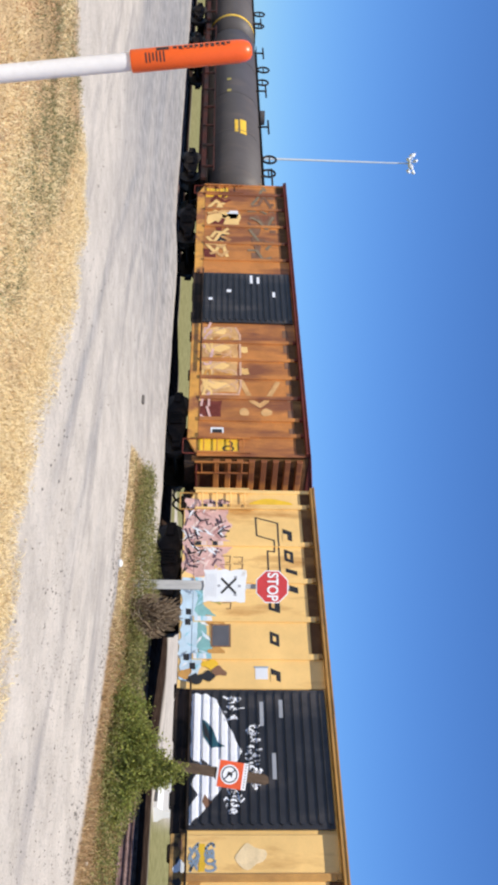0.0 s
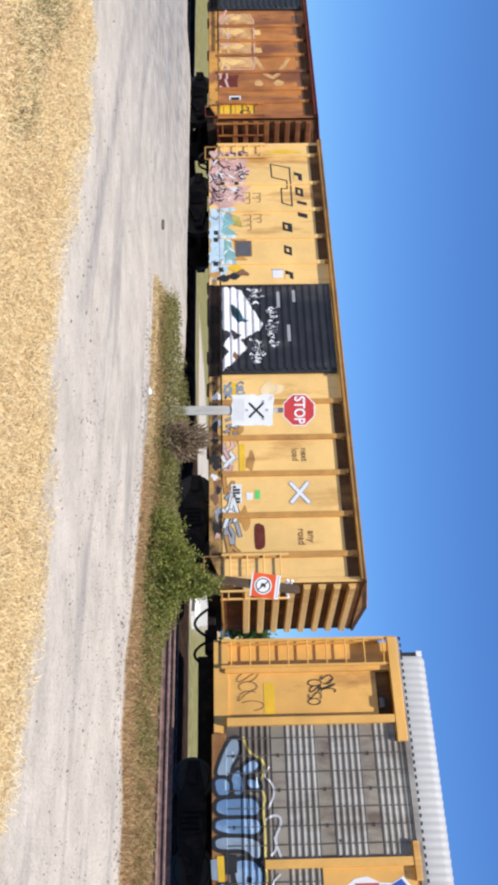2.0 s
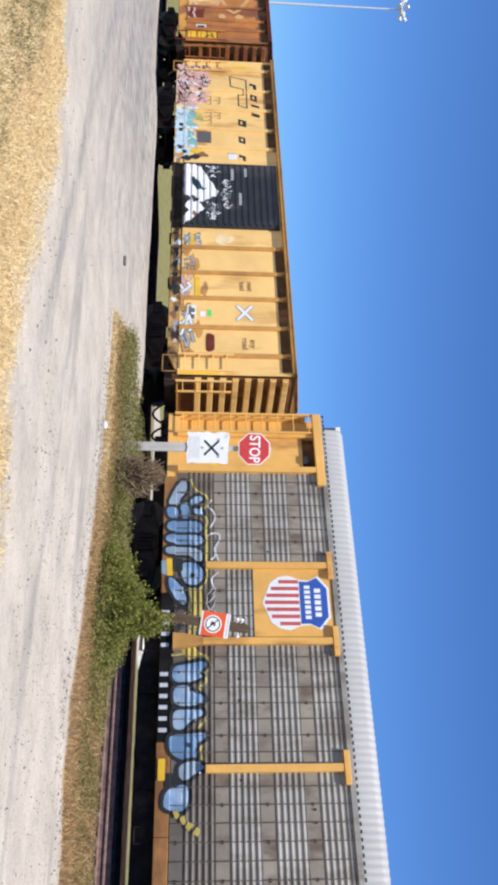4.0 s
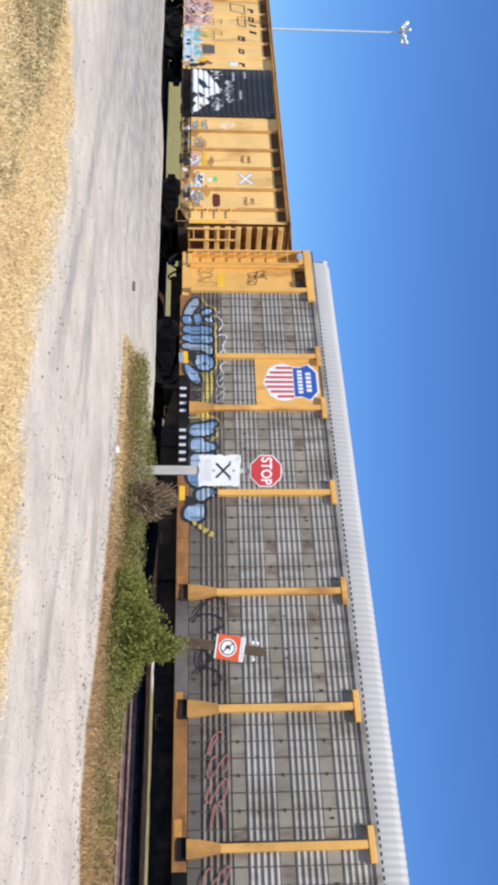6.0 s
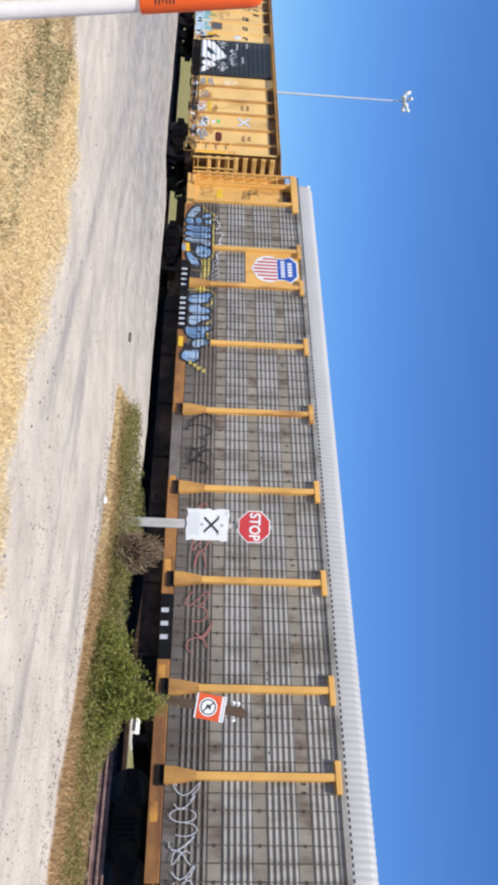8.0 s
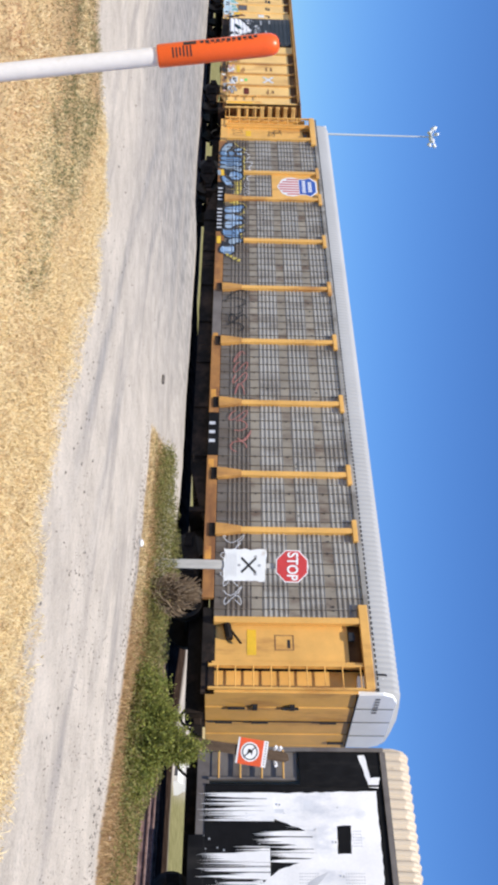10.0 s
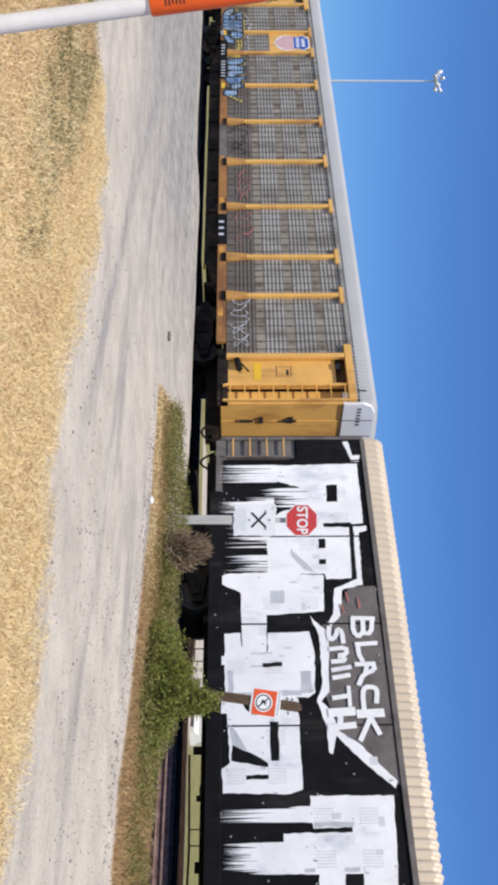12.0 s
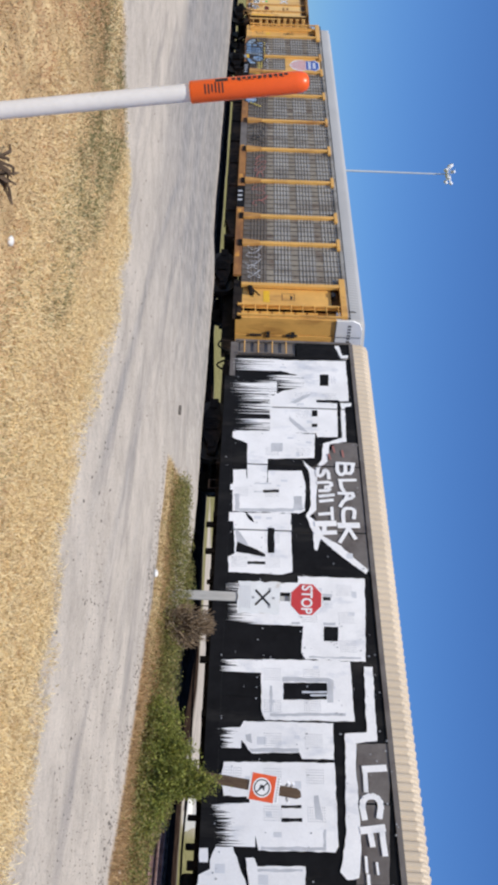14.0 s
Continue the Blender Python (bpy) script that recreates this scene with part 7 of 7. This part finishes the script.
# ---- pipeline marker near the camera ----
def marker(x, y, tip_z, lean):
    t = tagged(new("pipeline_marker"), "white plastic marker post with orange domed warning cap", "marker post")
    H = tip_z
    t.matrix_basis = pose(x, y, tip_z, 0, 0, 66) @ pose(0, 0, 0, 0, lean, 0) @ pose(0, 0, -H)
    part("pipe", rod(B(), (0, 0, -0.2), (0, 0, H - 0.44), 0.035, 24), M_PVC, t, smooth=False)
    bm = B()
    prof = [(0.042, H - 0.48), (0.0435, H - 0.475), (0.0435, H - 0.055), (0.041, H - 0.030), (0.033, H - 0.012), (0.019, H - 0.002), (0.0, H)]
    n = 32
    rings = [[bm.verts.new((r * math.cos(k * 2 * math.pi / n), r * math.sin(k * 2 * math.pi / n), z)) for k in range(n)] for r, z in prof[:-1]]
    for a, b in zip(rings, rings[1:]):
        for k in range(n):
            bm.faces.new((a[k], a[(k + 1) % n], b[(k + 1) % n], b[k]))
    top = bm.verts.new((0, 0, H))
    for k in range(n):
        bm.faces.new((rings[-1][k], rings[-1][(k + 1) % n], top))
    bm.faces.new(rings[0])
    cap = part("cap", bm, M_ORANGE, t, "orange domed plastic cap with black print", smooth=True)

    def wrapped(nm, a0, a1, z0, z1):
        b2 = B()
        m = max(2, int(abs(a1 - a0) / 8))
        rows2 = [[b2.verts.new((0.0443 * math.sin(radians(a0 + (a1 - a0) * i / m)), -0.0443 * math.cos(radians(a0 + (a1 - a0) * i / m)), z)) for z in (z0, z1)] for i in range(m + 1)]
        for p, q in zip(rows2, rows2[1:]):
            b2.faces.new((p[0], q[0], q[1], p[1]))
        part(nm, b2, M_INK, cap)
    r = random.Random(4)
    for i in range(6):
        wrapped("print_bar", -40 + r.uniform(0, 8), 18 - r.uniform(0, 12), H - 0.345 - 0.014 * i, H - 0.351 - 0.014 * i)
    for i in range(11):
        wrapped("print_letter", -62, -44 + 4 * (i % 2), H - 0.085 - 0.021 * i, H - 0.099 - 0.021 * i)
    for i in range(8):
        wrapped("print_bar", -40, -36, H - 0.10 - 0.024 * i, H - 0.112 - 0.024 * i)
    wrapped("print_symbol", -66, -42, H - 0.325, H - 0.375)
    return t


marker(-3.547, 1.484, 1.85, -7)


# ---- distance ----
def light_mast(x, y, h):
    t = tagged(new("light_mast"), "tall thin floodlight mast with a crown of white lamps", "light mast")
    t.location = (x, y, float(ground_z(x, y)))
    part("pole", rod(B(), (0, 0, 0), (0, 0, h), 0.20, 12, 0.09), M_MAST, t)
    part("crown_ring", rod(B(), (0, 0, h - 0.4), (0, 0, h - 0.25), 0.55, 20), M_MAST, t)
    for k in range(8):
        a = k * math.pi / 4
        m = pose(1.25 * math.cos(a), 1.25 * math.sin(a), h - 0.2 + 0.5 * (k % 2), 0, 0, math.degrees(a)) @ pose(0, 0, 0, 0, 50, 0)
        bm = B()
        rod(bm, (0, 0, -0.24), (0, 0, 0.24), 0.27, 12, 0.18)
        o = part("lamp", bm, M_LAMP, t)
        o.matrix_basis = m
        part("lamp_arm", rod(B(), (0, 0, h - 0.3), (1.1 * math.cos(a), 1.1 * math.sin(a), h - 0.2 + 0.5 * (k % 2)), 0.05, 6), M_MAST, t)
    return t


light_mast(-115.0, 61.2, 30.0)


def shed(x0, x1, y0, y1, h, wall, label, door=None, openings=0):
    t = tagged(new("building"), label, "building")
    t.location = ((x0 + x1) / 2, y0, -0.4)
    w = (x1 - x0) / 2
    part("wall", box(B(), -w, w, 0, y1 - y0, 0, h), wall, t)
    part("roof", box(B(), -w - 0.3, w + 0.3, -0.3, y1 - y0 + 0.3, h, h + 0.25, 0.05), M_ROOF, t)
    for i in range(openings):
        x = -w * 0.8 + w * 0.4 * i
        part("window", box(B(), x - 0.6, x + 0.6, -0.02, 0.02, h * 0.25, h * 0.25 + 1.2), door or M_DGREY, t)
    return t


shed(-21.2, -6.0, 70.0, 90.0, 7.75, M_BLDW, "long pale building far behind the train")
shed(-21.0, -8.0, 66.0, 69.5, 3.9, M_BLDY, "low cream building before a pale hall behind the train", M_BLUEC, 4)
shed(-30.0, -22.4, 66.0, 78.0, 3.7, M_BLDY, "cream building with blue openings behind the tracks", M_BLUEC, 5)


def tree(x, y, h, w, seed):
    t = tagged(new("tree"), "small dark green tree behind the tracks", "tree")
    z = float(ground_z(x, y))
    t.location = (x, y, z)
    rng = np.random.default_rng(seed)
    bm = rod(B(), (0, 0, 0), (0.1, 0, h * 0.45), 0.14, 8, 0.09)
    limbs = []
    for k in range(9):
        a = k * 2.4
        e = Vector((math.cos(a) * w * rng.uniform(0.4, 0.8), math.sin(a) * w * rng.uniform(0.4, 0.8), h * rng.uniform(0.5, 0.95)))
        rod(bm, (0.1, 0, h * rng.uniform(0.25, 0.45)), e, 0.06, 5, 0.02)
        limbs.append(tuple(e))
    part("trunk", bm, M_POSTB, t)
    k = rng.integers(0, 9, 1800)
    P = np.array(limbs)[k] + rng.normal(size=(1800, 3)) * np.array([w, w, h * 0.6]) * 0.20
    leaves_mesh("crown", P, 0.30, M_TREE, seed + 1, t)


tree(-8.2, 45.0, 2.6, 0.42, 31)
tree(-17.5, 46.0, 2.9, 1.0, 33)


def barrier(x, y, length):
    """A low pale block with a stepped foot."""
    t = tagged(new("concrete_block"), "low pale concrete block with dark marks behind the tracks", "block")
    t.matrix_basis = pose(x, y, float(ground_z(x, y)), 0, 0, 90)
    h = length / 2
    part("body", prism(B(), [(-0.30, -0.1), (0.30, -0.1), (0.30, 0.12), (0.16, 0.28), (0.12, 0.62), (-0.12, 0.62), (-0.16, 0.28), (-0.30, 0.12)], -h, h), M_BLDW, t)
    for k in range(3):
        o = part("dark_mark", box(B(), -0.312, -0.302, -h * 0.7 + 0.5 * k, -h * 0.7 + 0.62 + 0.5 * k, -0.02, 0.10), M_DGREY, t)
    t.rotation_euler.z = radians(65)
    return t


barrier(-11.9, 29.4, 1.7)


# ---- small things on the ground ----
def stone(name, x, y, s, material, label, category, seed):
    bm = B()
    bmesh.ops.create_icosphere(bm, subdivisions=2, radius=s)
    r = random.Random(seed)
    for v in bm.verts:
        v.co *= r.uniform(0.8, 1.1)
        v.co.z *= 0.6
    o = part(name, bm, material, smooth=True)
    o.location = (x, y, float(ground_z(x, y)) + s * 0.3)
    return tagged(o, label, category)


stone("white_stone", -9.62, 13.25, 0.085, M_STONE, "pale stone at the road's edge", "stone", 1)
stone("white_stone", -5.16, 3.33, 0.040, M_STONE, "pale stone lying in the dry grass", "stone", 2)
stone("white_stone", -4.3, 13.0, 0.045, M_STONE, "pale stone at the road's edge", "stone", 3)
o = part("scrap", box(B(), -0.11, 0.11, -0.05, 0.05, 0, 0.06, 0.008), M_PEB)
o.matrix_basis = pose(-15.0, 14.2, float(ground_z(-15.0, 14.2)), 0, 0, 8)
tagged(o, "dark flat scrap lying on the road", "debris")


def dark_stems(x, y):
    t = tagged(new("dark_stems"), "small bundle of dark stems lying in the dry grass", "weed")
    t.location = (x, y, float(ground_z(x, y)))
    r = random.Random(6)
    # fourteen thin dark stems, most pointing one way
    for i in range(14):
        bm = B()
        a = radians(r.gauss(128, 26))
        l = r.uniform(0.10, 0.26)
        p = Vector((r.uniform(-0.06, 0.06), r.uniform(-0.06, 0.06), 0.0))
        m = p + Vector((math.cos(a) * l * 0.5, math.sin(a) * l * 0.5, r.uniform(0.04, 0.10)))
        e = p + Vector((math.cos(a) * l, math.sin(a) * l, r.uniform(0.02, 0.10)))
        rod(bm, p, m, 0.012, 4, 0.010)
        rod(bm, m, e, 0.010, 4, 0.005)
        part("stem", bm, M_POSTB, t)


dark_stems(-5.1, 2.75)


def pebbles():
    rng = np.random.default_rng(77)
    V, F = [], []
    shape = np.array([(1, 0, 0), (0, 1, 0), (-1, 0, 0), (0, -1, 0), (0, 0, 0.7), (0.5, 0.5, 0.4)])
    tri = [(0, 1, 4), (1, 2, 4), (2, 3, 4), (3, 0, 4)]
    for i in range(5200):
        kind = i % 4
        if kind == 0:
            x = rng.uniform(-12.2, 0)
            y, s = float(weed_front(x)) - 0.3 + rng.normal() * 0.2, 0.007 + 0.026 * rng.uniform() ** 3
        elif kind == 1:
            x, y, s = rng.normal(-7.5, 2.2), rng.normal(7.6, 0.7), 0.006 + 0.024 * rng.uniform() ** 3
            if y < 6.4 or rng.uniform() > 0.2:
                continue
        elif kind == 2:
            x, y, s = rng.uniform(-6.5, 0), rng.uniform(8.0, 12.0), 0.006 + 0.014 * rng.uniform() ** 2
        else:
            x, y, s = rng.uniform(-18, 0), rng.uniform(6.4, 13.4), 0.006 + 0.024 * rng.uniform() ** 4
            if rng.uniform() > 0.22:
                continue
        a = rng.uniform(0, 6.28)
        R = np.array([[math.cos(a), -math.sin(a), 0], [math.sin(a), math.cos(a), 0], [0, 0, 1]])
        P = (shape[:5] * np.array([1, rng.uniform(0.5, 1), 1]) * s) @ R.T + np.array([x, y, float(ground_z(x, y)) - 0.002])
        n = len(V)
        V += P.tolist()
        F += [tuple(n + q for q in f) for f in tri]
    me = bpy.data.meshes.new("pebbles")
    me.from_pydata(V, [], F)
    me.materials.append(M_PEB)
    tagged(new("pebbles", me), "scattered dark pebbles and clods on the gravel road", "pebbles", kind="stuff")


pebbles()


# ---- all that moves ----
def motions():
    whole = [i * 0.5 for i in range(29)]
    for c, x in CARS:
        walk(c, [(t, pose(x - travelled(t), TRACK_Y, RAIL_Z)) for t in whole])
    steps = [round(i * 4 / 30, 4) for i in range(106)]
    for w, dx in WHEELSETS:
        walk(w, [(t, pose(dx, 0, WHEEL_R, 0, -math.degrees(travelled(t) / WHEEL_R), 0)) for t in steps])


motions()
